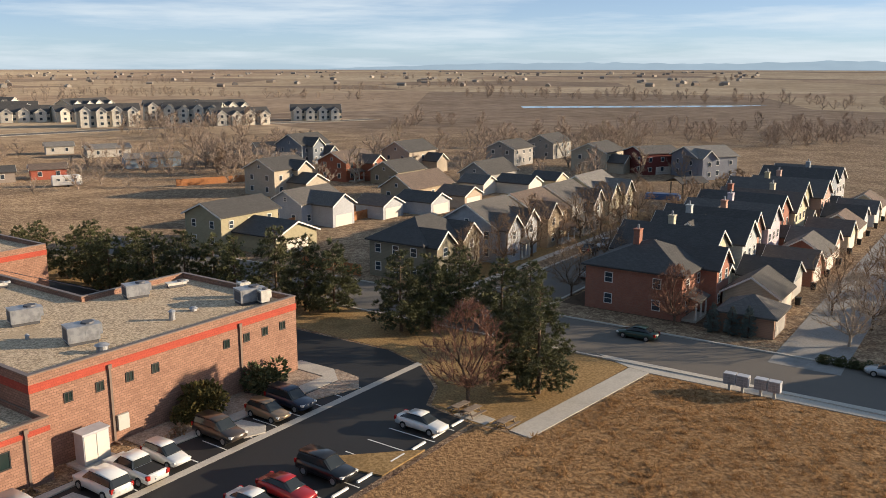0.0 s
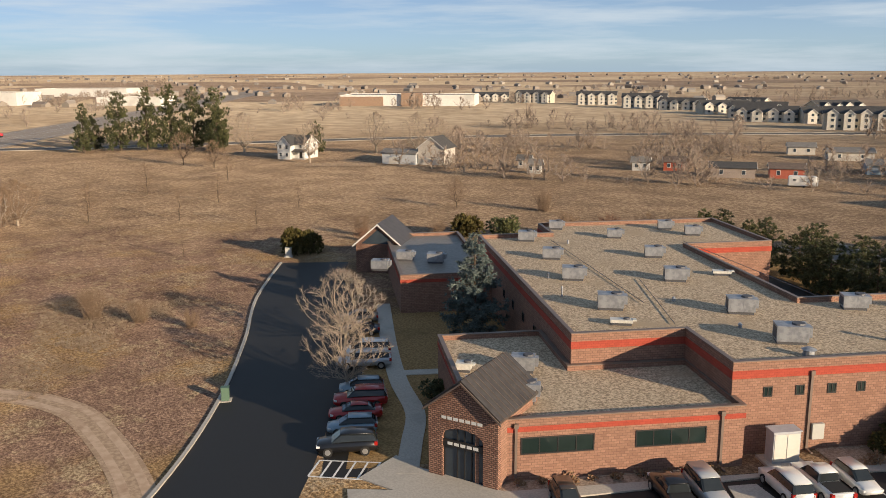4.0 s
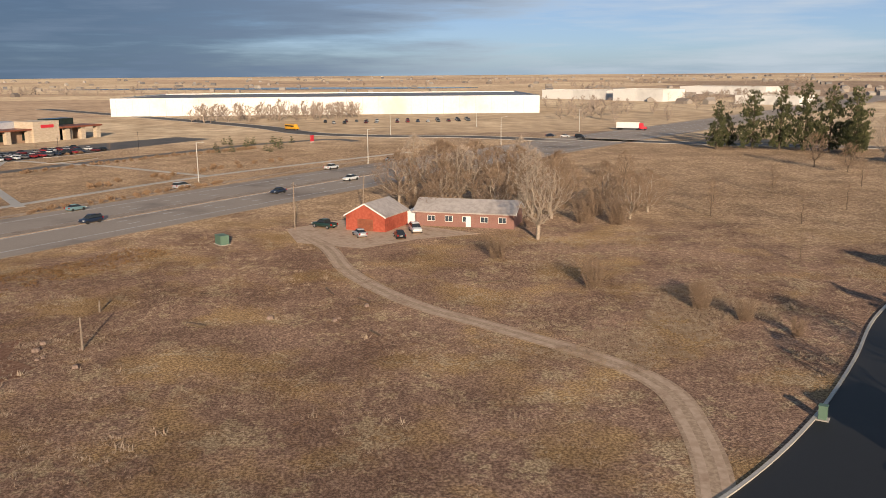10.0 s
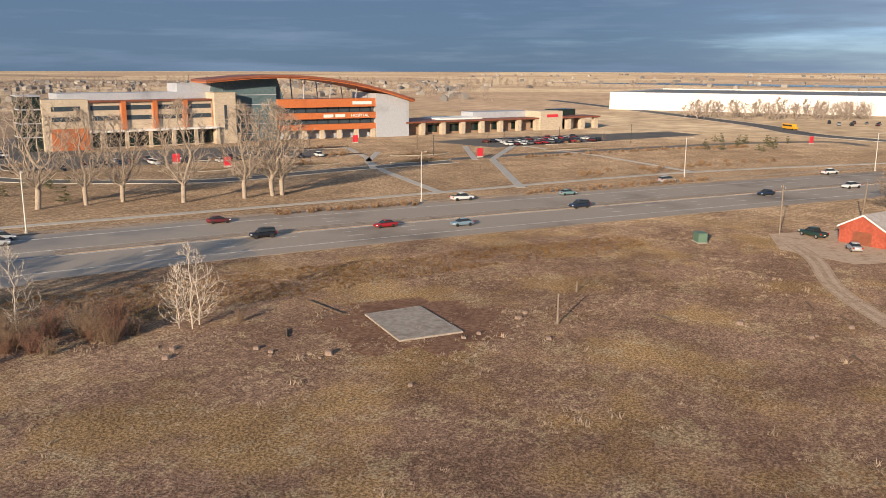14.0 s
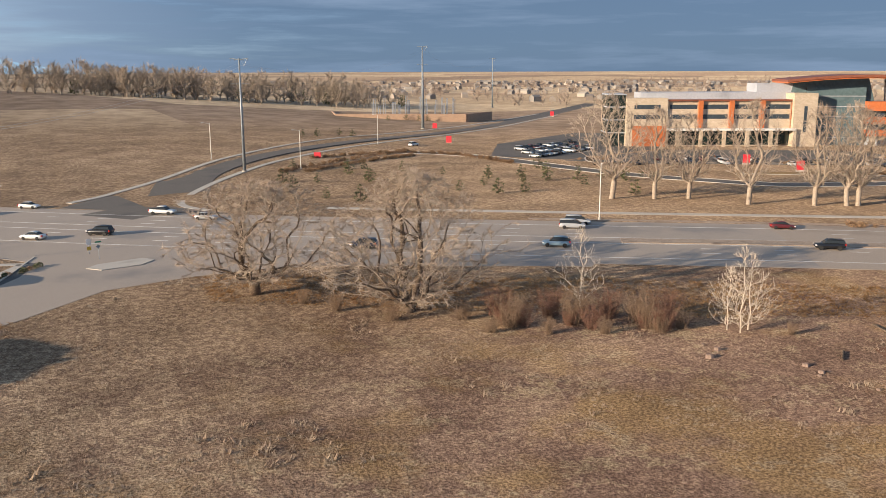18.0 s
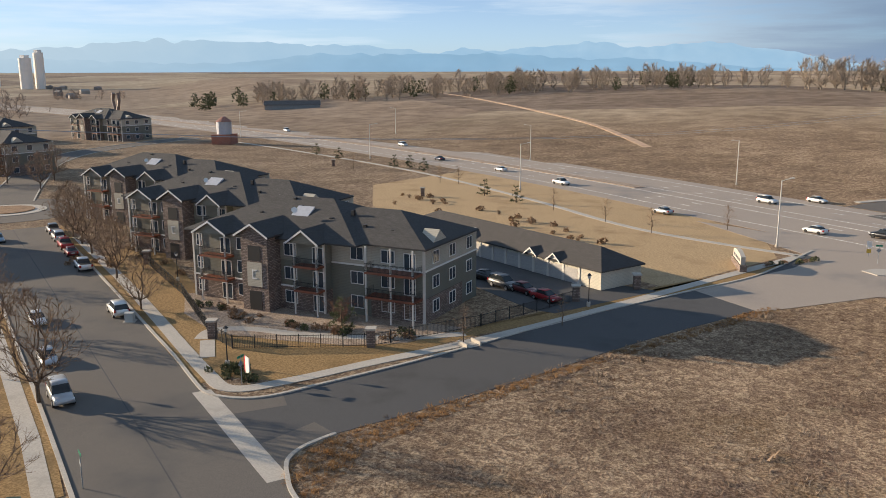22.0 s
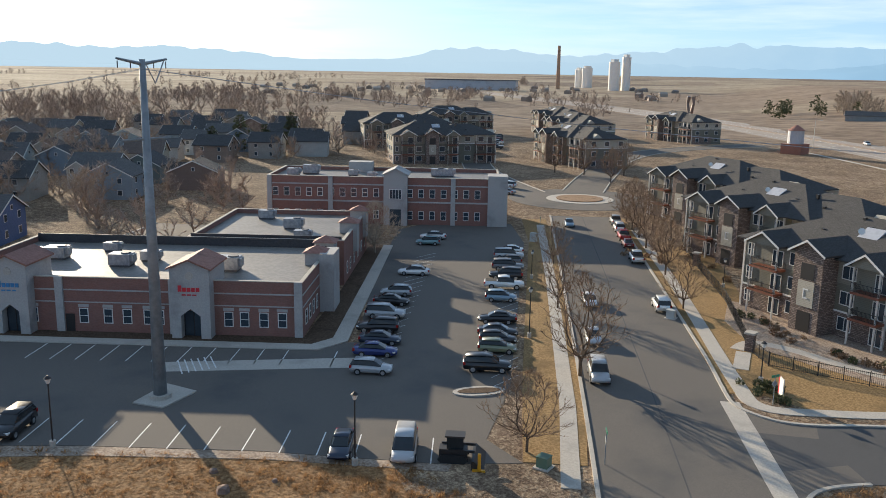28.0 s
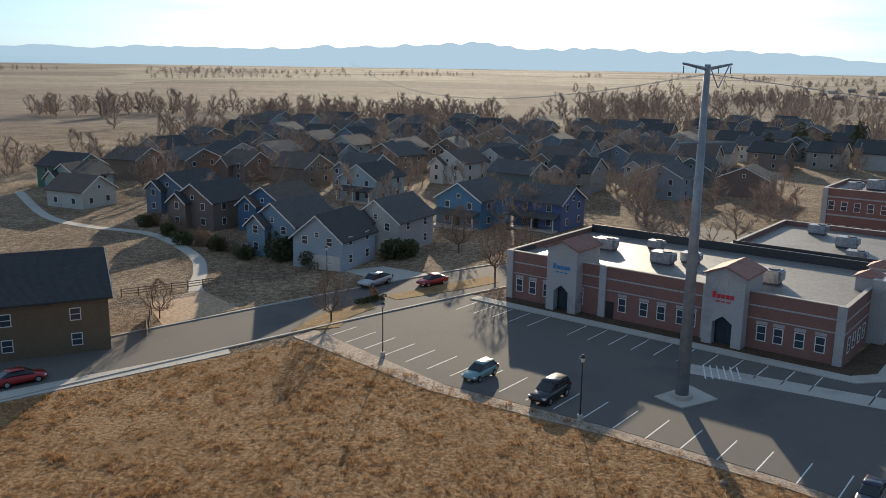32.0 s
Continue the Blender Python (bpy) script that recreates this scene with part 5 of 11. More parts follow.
CAR_SHAPE = {
    "sedan": dict(L=4.7, W=0.9, body=[(-2.35, .74, .66, .42, .86), (-2.2, .85, .78, .28, .98), (-1.4, .9, .82, .24, 1.02), (0, .9, .83, .24, .98), (1.1, .9, .82, .24, .93), (2.0, .86, .78, .26, .8), (2.35, .7, .62, .4, .66)], cab=[(-1.75, .76, .62, .95, 1.02), (-1.05, .78, .62, .95, 1.4), (-0.2, .78, .62, .93, 1.45), (0.35, .78, .62, .92, 1.42), (1.15, .76, .64, .9, .97)], roof=[(-1.1, .6, .52, 1.38, 1.44), (-0.2, .63, .55, 1.43, 1.5), (0.4, .62, .53, 1.4, 1.46)], axles=(-1.35, 1.4), r=0.33),
    "suv": dict(L=4.9, W=0.98, body=[(-2.45, .84, .8, .5, 1.1), (-2.3, .95, .88, .36, 1.16), (-1.3, .98, .9, .32, 1.16), (0.2, .98, .9, .32, 1.13), (1.2, .98, .88, .32, 1.1), (2.2, .95, .84, .34, 1.0), (2.45, .82, .72, .5, .85)], cab=[(-2.38, .86, .72, 1.08, 1.2), (-2.1, .88, .74, 1.08, 1.72), (0, .88, .74, 1.08, 1.78), (0.45, .88, .74, 1.06, 1.74), (1.2, .86, .76, 1.04, 1.12)], roof=[(-2.15, .72, .64, 1.7, 1.78), (-0.4, .75, .66, 1.76, 1.85), (0.5, .73, .64, 1.72, 1.79)], axles=(-1.45, 1.5), r=0.38),
    "hatch": dict(L=4.3, W=0.89, body=[(-2.1, .78, .72, .45, .98), (-1.95, .87, .8, .3, 1.04), (-1.2, .89, .82, .25, 1.04), (0.2, .89, .82, .25, 1.0), (1.1, .89, .8, .25, .95), (1.85, .84, .74, .28, .82), (2.15, .68, .6, .42, .68)], cab=[(-2.0, .76, .62, .98, 1.08), (-1.6, .78, .63, .98, 1.48), (-0.2, .78, .63, .97, 1.53), (0.3, .78, .63, .95, 1.5), (1.1, .76, .65, .92, 1.0)], roof=[(-1.65, .6, .52, 1.46, 1.53), (-0.2, .63, .55, 1.51, 1.58), (0.35, .62, .53, 1.48, 1.54)], axles=(-1.25, 1.3), r=0.33),
    "van": dict(L=5.1, W=1.0, body=[(-2.5, .9, .86, .45, 1.1), (-2.4, .98, .9, .3, 1.14), (-1.2, 1.0, .92, .26, 1.14), (0.6, 1.0, .92, .26, 1.12), (1.5, .99, .9, .26, 1.06), (2.2, .94, .82, .28, .92), (2.55, .78, .68, .42, .76)], cab=[(-2.45, .88, .76, 1.06, 1.2), (-2.25, .9, .78, 1.06, 1.7), (-0.2, .9, .78, 1.06, 1.76), (0.7, .9, .78, 1.05, 1.7), (1.7, .88, .78, 1.0, 1.08)], roof=[(-2.3, .75, .68, 1.68, 1.76), (-0.3, .78, .7, 1.74, 1.82), (0.7, .76, .68, 1.68, 1.75)], axles=(-1.5, 1.6), r=0.34),
    "pickup": dict(L=5.6, W=1.0, body=[(-2.8, .92, .9, .55, 1.12), (-2.7, .98, .93, .42, 1.16), (-1.0, 1.0, .94, .38, 1.16), (0.4, 1.0, .92, .38, 1.14), (1.4, 1.0, .9, .38, 1.12), (2.5, .96, .86, .4, 1.04), (2.8, .86, .76, .55, .88)], cab=[(-0.95, .88, .76, 1.1, 1.16), (-0.8, .9, .76, 1.1, 1.74), (0.3, .9, .76, 1.1, 1.8), (0.7, .9, .76, 1.08, 1.76), (1.4, .88, .78, 1.06, 1.13)], roof=[(-0.85, .74, .66, 1.72, 1.8), (0.1, .76, .68, 1.78, 1.86), (0.75, .75, .66, 1.74, 1.8)], axles=(-1.75, 1.75), r=0.4),
}
CAR_WORD = {"sedan": "sedan", "suv": "sport utility vehicle", "hatch": "hatchback", "van": "minivan", "pickup": "pickup truck"}
COLOUR = {"white": (0.72, 0.72, 0.70), "black": (0.012, 0.012, 0.014), "grey": (0.13, 0.13, 0.135), "silver": (0.42, 0.43, 0.44), "red": (0.32, 0.015, 0.018), "maroon": (0.12, 0.018, 0.02), "blue": (0.02, 0.035, 0.16), "navy": (0.015, 0.025, 0.05), "gold": (0.26, 0.18, 0.11), "teal": (0.18, 0.30, 0.31), "green": (0.02, 0.05, 0.04), "olive": (0.20, 0.22, 0.14), "brown": (0.06, 0.045, 0.035), "orange": (0.30, 0.05, 0.02), "lightblue": (0.20, 0.29, 0.36)}
CAR_DATA = {}


def car_data(shape, colour):
    if shape not in CAR_DATA:
        s = CAR_SHAPE[shape]
        wheel, rim = Mesh().tube((0, -0.12, 0), (0, 0.12, 0), s["r"], s["r"], 14), Mesh().tube((0, -0.135, 0), (0, 0.135, 0), s["r"] * 0.62, s["r"] * 0.62, 10)
        f, b = s["body"][-2], s["body"][1]
        head = Mesh().box(-0.2, -0.2, -0.08, 0.09, 0.2, 0.08)
        tail = Mesh().box(-0.05, -0.13, -0.16, 0.2, 0.13, 0.16)
        plate = Mesh().box(-0.02, -0.26, -0.07, 0.02, 0.26, 0.07)
        bed = Mesh().box(-2.62, -0.78, 1.17, -1.05, 0.78, 1.19)
        CAR_DATA[shape] = dict(window=loft(s["cab"]).data("window", M["car_glass"]), tyre=wheel.data("wheel", M["tyre"]), rim=rim.data("rim", M["rim"]), head=head.data("headlight", M["lamp_clear"]), tail=tail.data("tail_light", M["lamp_red"]), plate=plate.data("number_plate", M["plate"]), bed=bed.data("bed_cover", M["tyre"]))
    key = (shape, colour)
    if key not in CAR_DATA:
        s = CAR_SHAPE[shape]
        mat = paint(COLOUR[colour])
        CAR_DATA[key] = (loft(s["body"]).data("body", mat, True), loft(s["roof"]).data("roof_panel", mat, True))
    return CAR_DATA[shape], CAR_DATA[key]


def car(shape, colour, x, y, turn, where="parked in a marked bay", detail=2, z=0.03, name="car"):
    """turn: degrees from +x, the way its nose points."""
    s = CAR_SHAPE[shape]
    d, (body, roof) = car_data(shape, colour)
    ob = thing("pickup_truck" if shape == "pickup" else "minivan" if shape == "van" else name, spot(x, y, turn, float(ground_z(x, y)) + z), f"{colour} {CAR_WORD[shape]} {where}", "truck" if shape == "pickup" else "car")
    part("body", body, None, ob)
    part("window", d["window"], None, ob)
    part("roof_panel", roof, None, ob)
    if shape == "pickup":
        part("bed_cover", d["bed"], None, ob)
    if detail == 0:
        if ("wheels", shape) not in CAR_DATA:
            four = Mesh()
            for ax in s["axles"]:
                four.tube((ax, -s["W"], s["r"]), (ax, s["W"], s["r"]), s["r"], s["r"], 10)
            CAR_DATA["wheels", shape] = four.data("wheels", M["tyre"])
        part("running_gear", CAR_DATA["wheels", shape], None, ob)
        return ob
    for ax in s["axles"]:
        for side in (-1, 1):
            wh = part("wheel", d["tyre"], None, ob, m=pose(ax, side * (s["W"] - 0.1), s["r"]))
            if detail > 1:
                part("rim", d["rim"], None, wh)
    if detail > 0:
        f, b = s["body"][-2], s["body"][1]
        for side in (-1, 1):
            part("headlight", d["head"], None, ob, m=pose(f[0] + 0.12, side * (f[2] - 0.16), f[4] - 0.2))
            part("tail_light", d["tail"], None, ob, m=pose(b[0] - 0.1, side * (b[2] - 0.1), b[4] - 0.2))
    if detail > 1:
        part("number_plate", d["plate"], None, ob, m=pose(s["body"][0][0] - 0.01, 0, 0.72))
    return ob

# ---- the brick building ----
def hvac_unit(x, y, z, turn, w=2.0, d=1.3, h=1.25, label="galvanised rooftop air handler on a kerb", mat="hvac"):
    ob = thing("rooftop_unit", spot(x, y, turn, z), label, "air conditioner", "rooftop units")
    part("curb", box(-w / 2 + 0.1, -d / 2 + 0.1, 0, w / 2 - 0.1, d / 2 - 0.1, 0.28), M["hvac_dark"], ob)
    part("case", Mesh().box(-w / 2, -d / 2, 0.28, w / 2, d / 2, h).box(-w / 2 - 0.03, -d / 2 - 0.03, h, w / 2 + 0.03, d / 2 + 0.03, h + 0.06), M[mat], ob)
    part("access_panel", Mesh().box(-w * 0.42, -d / 2 - 0.015, 0.4, -w * 0.05, -d / 2, h - 0.12).box(w * 0.05, -d / 2 - 0.015, 0.4, w * 0.42, -d / 2, h - 0.12), M[mat], ob)
    part("louvre", box(-w / 2 - 0.012, -d * 0.36, 0.42, -w / 2, d * 0.36, h - 0.15), M["hvac_dark"], ob)
    part("fan", Mesh().tube((w * 0.22, 0, h + 0.06), (w * 0.22, 0, h + 0.2), d * 0.33, d * 0.3, 12), M["hvac_dark"], ob)
    part("hood", Mesh().sweep([(-d * 0.3, h - 0.05), (d * 0.3, h - 0.05), (d * 0.3, 0.6), (-d * 0.3, 0.6)], "x", w / 2, w / 2 + 0.32), M[mat], ob)
    return ob


works = thing("office_building", A, "single-storey split-face block building with red band", "building")
HI = [(0, 0), (27.5, 0), (27.5, 17.2), (15.3, 17.2), (15.3, 44.2), (27.2, 44.2), (27.2, 62), (0, 62), (0, 54.5), (-10.3, 54.5), (-10.3, 9), (0, 9)]
flat_block(works, HI, 7.7, M["block"], rim=0.55)
LOW = [(-20.6, -1.9), (0.25, -1.9), (0.25, 8.9), (-10.4, 8.9), (-10.4, 19), (-20.6, 19)]
flat_block(works, LOW, 4.95, M["block"], rim=0.5)
NORTH = [(-22, 44.2), (-10.4, 44.2), (-10.4, 72), (-22, 72)]
flat_block(works, NORTH, 4.9, M["block"], "flat_roof", rim=0.5)


def band(ring, z0, z1, skip=()):
    out = inset(ring, -0.045)
    for i in range(len(ring)):
        if i not in skip:
            j = (i + 1) % len(ring)
            part("red_band", Mesh().prism([out[i], out[j], ring[j], ring[i]], z0, z1), M["red_band"], works)


band(HI, 6.35, 7.0)
band(LOW, 3.95, 4.35, (1, 2, 3, 4))
band(NORTH, 3.9, 4.3, (1,))
for u in (3.0, 5.7, 8.4, 10.9, 18.6, 21.0, 23.3, 25.6):
    window_on(works, u, 0, 4.75, 0.75, 0.85, 0, 1, "dark_metal", "green_glass")
for u in (-14.4, -5.6):
    window_on(works, u, -1.9, 2.15, 5.6, 1.35, 0, 3, "dark_metal", "green_glass")
for v in range(6):
    window_on(works, -10.3, 22 + 5 * v, 3.5, 0.9, 1.0, 270, 1, "dark_metal", "green_glass")
window_on(works, 27.5, 50, 3.0, 0.9, 0.9, 90, 1, "dark_metal", "green_glass")
for u, top, y in ((-17.6, 4.3, -1.9), (-1.6, 4.3, -1.9), (6.6, 6.4, 0.0), (20.2, 6.4, 0.0)):
    dp = part("downpipe", Mesh().box(u - 0.1, y - 0.16, 0.25, u + 0.1, y - 0.02, top).box(u - 0.17, y - 0.24, top, u + 0.17, y - 0.02, top + 0.35), M["coping"], works, "brown metal downpipe with a leader head")
    part("elbow", box(u - 0.08, y - 0.9, 0.05, u + 0.08, y - 0.1, 0.2), M["coping"], dp)
part("meter_box", box(6.9, -0.3, 1.0, 7.9, -0.05, 2.3), M["util_grey"], works, "grey electric meter box")

# entrance tower, turned to face the drive
tower = thing("entrance_tower", spot(-41.75, 40.75, 17.2), "stone-clad gabled entrance tower with glass doors", "entrance")
part("side_wall", Mesh().sweep([(-2.9, -0.3), (-2.25, -0.3), (-2.25, 5.6), (-2.9, 5.6)], "y", 0.5, 7.0), M["block"], tower)
part("side_wall", Mesh().sweep([(2.25, -0.3), (2.9, -0.3), (2.9, 5.6), (2.25, 5.6)], "y", 0.5, 7.0), M["block"], tower)
arch = [(-1.7 * math.cos(k * math.pi / 10), 3.4 + 0.75 * math.sin(k * math.pi / 10)) for k in range(11)]
front = [(-2.9, -0.3), (-1.7, -0.3)] + arch + [(1.7, -0.3), (2.9, -0.3), (2.9, 5.5), (0, 7.75), (-2.9, 5.5)]
part("front_wall", Mesh().sweep(front, "y", 0.0, 0.5), M["stone_mosaic"], tower, "rough stone gable with an arched opening")
part("metal_roof", Mesh().sweep([(-3.2, 5.35), (0, 7.85), (3.2, 5.35), (3.2, 5.55), (0, 8.05), (-3.2, 5.55)], "y", -0.25, 7.4), M["metal_roof"], tower, "brown standing-seam metal roof")
for s in (-1, 1):
    for k in range(1, 12):
        y = -0.25 + 7.65 * k / 12
        part("seam", Mesh().poly([(s * 3.2, y - 0.02, 5.55), (0, y - 0.02, 8.05), (0, y + 0.02, 8.05), (s * 3.2, y + 0.02, 5.55), (s * 3.2, y - 0.02, 5.61), (0, y - 0.02, 8.11), (0, y + 0.02, 8.11), (s * 3.2, y + 0.02, 5.61)], [(3, 2, 1, 0), (4, 5, 6, 7), (0, 1, 5, 4), (1, 2, 6, 5), (2, 3, 7, 6), (3, 0, 4, 7)]), M["coping"], tower)
part("glazing", box(-1.7, 0.3, 0, 1.7, 0.36, 4.2), M["glass"], tower)
for x in (-1.7, -0.6, 0.0, 0.6, 1.62):
    part("mullion", box(x, 0.22, 0, x + 0.08, 0.4, 4.1), M["dark_metal"], tower)
part("sign_panel", box(-1.75, 0.1, 2.55, 1.75, 0.22, 3.1), M["dark_metal"], tower, "dark panel with pale bars of lettering")
for k in range(5):
    part("lettering_bar", box(-1.3 + k * 0.54, 0.07, 2.72, -0.9 + k * 0.54, 0.1, 2.95), M["trim_white"], tower)
for k in range(7):
    part("lettering_bar", box(-1.75 + k * 0.5, -0.03, 4.75, -1.36 + k * 0.5, 0.0, 4.98), M["trim_white"], tower)
part("gable_trim", Mesh().sweep([(-3.25, 5.2), (0, 7.72), (3.25, 5.2), (3.25, 5.36), (0, 7.88), (-3.25, 5.36)], "y", -0.31, -0.25), M["coping"], tower)
# gabled porch of the north wing
np_ = thing("entrance_porch", spot(-100.5, 81.5, 35), "dark-roofed gabled porch of the north wing", "entrance")
gable_block(np_, -3.5, 3.5, -4, 4, 4.4, 3.0, "y", M["stone_mosaic"], M["metal_roof"], 0.4)
part("gable_glass", Mesh().sweep([(-2.6, 4.5), (2.6, 4.5), (0, 6.7)], "y", -4.06, -4.0), M["glass"], np_)

for x, y, turn, s in ((-75.3, 85.7, 0, 1.1), (-78.0, 95.2, 0, 1.0), (-68.2, 95.9, 0, 1.0), (-67.0, 106.5, 0, 1.0), (-61.8, 105.3, 0, 1.05), (-57.5, 89.2, 0, 1.1), (-65.7, 79.5, 0, 1.1), (-57.2, 73.0, 0, 1.2), (-49.1, 80.6, 0, 1.2), (-47.3, 66.3, 0, 1.25), (-37.9, 74.0, 0, 1.25), (-30.5, 68.7, 0, 1.3), (-31.0, 83.1, 0, 1.15), (-19.1, 81.1, 0, 1.25)):
    ob = hvac_unit(x, y, 7.2, 38 + turn, 2.0 * s, 1.35 * s, 1.2 * s)
for x, y, z in ((-46.8, 86.5, 7.2), (-43.4, 62.6, 7.2), (-28.2, 87.2, 7.2)):
    hvac_unit(x, y, z, 38, 2.0, 0.9, 0.5, "low pale rooftop exhaust unit", "hvac_white")
hvac_unit(-46.4, 52.6, 4.5, 38, 2.0, 1.4, 1.4)
hvac_unit(-41.7, 47.6, 4.5, 38, 1.7, 1.5, 1.6)
hvac_unit(-49.9, 48.9, 4.5, 38, 1.3, 1.0, 0.8, "small weathered white rooftop unit", "hvac_white")
hvac_unit(-46.2, 46.5, 4.5, 38, 1.6, 1.3, 0.9, "weathered white rooftop condenser", "hvac_white")
hvac_unit(-20.2, 83.2, 7.2, 38, 0.9, 0.9, 1.5, "white rooftop condenser tower", "hvac_white")
hvac_unit(-17.6, 80.6, 7.2, 38, 0.9, 0.9, 1.4, "white rooftop condenser tower", "hvac_white")
for x, y in ((-85, 68), (-87, 74), (-83, 76)):
    hvac_unit(x, y, 4.45, 38, 2.2, 1.5, 1.3, "galvanised unit on the low north roof")


def vent(x, y, z, r=0.4, h=0.6):
    ob = thing("roof_vent", spot(x, y, 0, z), "round galvanised roof exhaust vent", "vent", "roof vents")
    part("stack", Mesh().tube((0, 0, 0), (0, 0, h), r, r * 0.85, 12), M["hvac"], ob)
    part("cap", Mesh().tube((0, 0, h), (0, 0, h + 0.18), r * 1.25, r * 0.5, 12), M["hvac"], ob)


for x, y, r, h in ((-27.8, 66.2, 0.5, 0.6), (-24.9, 75.2, 0.3, 0.8), (-53.5, 66.5, 0.1, 0.9), (-59.5, 71.5, 0.12, 0.5), (-35.5, 69.5, 0.18, 0.3), (-44.5, 73.0, 0.18, 0.3), (-70.0, 88.0, 0.15, 0.4), (-23.8, 78.2, 0.35, 0.25)):
    vent(x, y, 7.2, r, h)
for pts in (((-73, 88), (-46, 70)), ((-60, 100), (-34, 84)), ((-52, 78), (-40, 66))):
    (xa, ya), (xb, yb) = pts
    solid("roof_gas_pipe", Mesh().tube((xa, ya, 7.36), (xb, yb, 7.36), 0.035, 0.035, 6), M["hvac_dark"], "thin dark gas pipe on the roof", "pipe")

cab = thing("transformer_cabinet", A @ spot(3.6, -1.7, 0), "large white double-door electrical cabinet on a concrete pad", "utility cabinet")
part("pad", box(-1.6, -1.2, -0.1, 1.6, 1.1, 0.2), M["concrete"], cab)
part("case", box(-1.1, -0.6, 0.2, 1.1, 0.6, 2.7), M["grey_panel"], cab)
part("door", box(-1.02, -0.64, 0.35, -0.03, -0.6, 2.55), M["off_white"], cab)
part("door", box(0.03, -0.64, 0.35, 1.02, -0.6, 2.55), M["off_white"], cab)
part("lid", box(-1.18, -0.68, 2.7, 1.18, 0.68, 2.79), M["grey_panel"], cab)

sheet("side_lawn", in_a([(-30, 2), (-20.7, 2), (-20.7, 19), (-10.5, 19), (-10.5, 44), (-22, 44), (-27, 40), (-28, 20)]), "lawn", "tan winter lawn beside the building", 0.03, "lawn")
solid("pavement", strip(Mesh(), curve_through([(-45.5, 38.5), (-49.5, 42.5), (-54, 46.8), (-61, 50.8), (-70, 57), (-84, 67.5)]), -0.9, 0.9, -0.2, 0.12), M["concrete"], "pale concrete walk beside the parking bays", "pavement", "structure")
solid("pavement", strip(Mesh(), [(-63, 52), (-57, 60)], -0.7, 0.7, -0.2, 0.1), M["concrete"], "pale concrete walk to a side door", "pavement", "structure")
sheet("entrance_apron", [(-47.5, 35.5), (-37.5, 37.5), (-37.8, 42), (-45.5, 40), (-48.5, 40)], "concrete", "pale concrete apron before the entrance", 0.11)
# walks, beds and kerbs round the car park
sheet("planting_bed", in_a([(-19, -3.4), (-3.5, -3.4), (-3.5, -1.95), (-19, -1.95)]), "rock_mulch", "river rock bed along the wall", 0.09, "planting bed")
sheet("planting_bed", in_a([(7.4, -3.6), (27.4, -3.6), (27.4, -0.05), (7.4, -0.05)]), "rock_mulch", "river rock bed along the wall", 0.09, "planting bed")
sheet("pavement", in_a([(-30, -5.2), (-19.6, -5.2), (2, -4.0), (27.5, -5.4), (29.6, -3.0), (29.6, 1.6), (27.5, 1.6), (27.5, -3.5), (-19, -3.45), (-30, -1.4)]), "concrete", "pale concrete walk before the building", 0.13)
sheet("island", in_a([(21.6, -6.6), (27.2, -8.4), (29.3, -6.5), (29.8, -3.2), (27.6, -3.1), (27.4, -5.45), (21.6, -5.5)]), "rock_mulch", "rock-covered kerbed island", 0.11, "planting bed")
sheet("island", in_a([(13.2, -8.0), (15.0, -8.6), (16.0, -7.6), (15.6, -5.0), (13.8, -5.0)]), "concrete", "kerbed concrete island between bays", 0.12, "pavement")
sheet("island", in_a([(-3.0, -8.4), (-1.0, -8.8), (0.2, -7.8), (-0.2, -5.0), (-2.4, -5.0)]), "concrete", "kerbed concrete island between bays", 0.12, "pavement")
sheet("gutter", in_a([(-30, -9.3), (36.6, -9.3), (36.4, -8.5), (-30, -8.5)]), "concrete", "pale concrete drainage gutter across the car park", 0.028)
sheet("lawn_wedge", in_a([(14.6, -21.5), (20.0, -21.5), (15.0, -16.4), (13.9, -18.0)]), "lawn", "small grassy wedge beside the bays", 0.14, "lawn")
for k in range(11):
    u = -0.1 + 2.75 * k
    sheet("bay_line", in_a([(u, -8.4), (u + 0.11, -8.4), (u + 0.11, -5.5), (u, -5.5)]), "paint_white", "white painted bay line", 0.03, "road marking", 0.02)
for k in range(12):
    u = -7 + 2.75 * k + (1.2 if k > 7 else 0)
    sheet("bay_line", in_a([(u, -21.2), (u + 0.11, -21.2), (u + 0.11, -16.4), (u, -16.4)]), "paint_white", "white painted bay line", 0.03, "road marking", 0.02)
    ob = solid("wheel_stop", Mesh().sweep([(-0.12, 0), (0.12, 0), (0.08, 0.13), (-0.08, 0.13)], "x", -0.85, 0.85), M["trim_white"], "white concrete wheel stop at a bay", "wheel stop", "", A @ spot(u + 1.4, -20.6, 0, 0.02), "wheel stops")
# hatched bay beside the entrance
for k in range(6):
    f = k / 5
    a, b = Vector((-52.1, 35.2)).lerp(Vector((-48.5, 38.4)), f), Vector((-50.5, 33.0)).lerp(Vector((-46.8, 36.0)), f)
    q = Vector((0.06, 0.05))
    sheet("bay_line", [tuple(a - q), tuple(b - q), tuple(b + q), tuple(a + q)], "paint_white", "white hatching beside the accessible bay", 0.036, "road marking", 0.02)
for a, b in (((-52.1, 35.2), (-48.5, 38.4)), ((-50.5, 33.0), (-46.8, 36.0))):
    sheet("bay_line", [a, (a[0] + 0.09, a[1] - 0.1), (b[0] + 0.09, b[1] - 0.1), b], "paint_white", "white line of the accessible bay", 0.037, "road marking", 0.02)
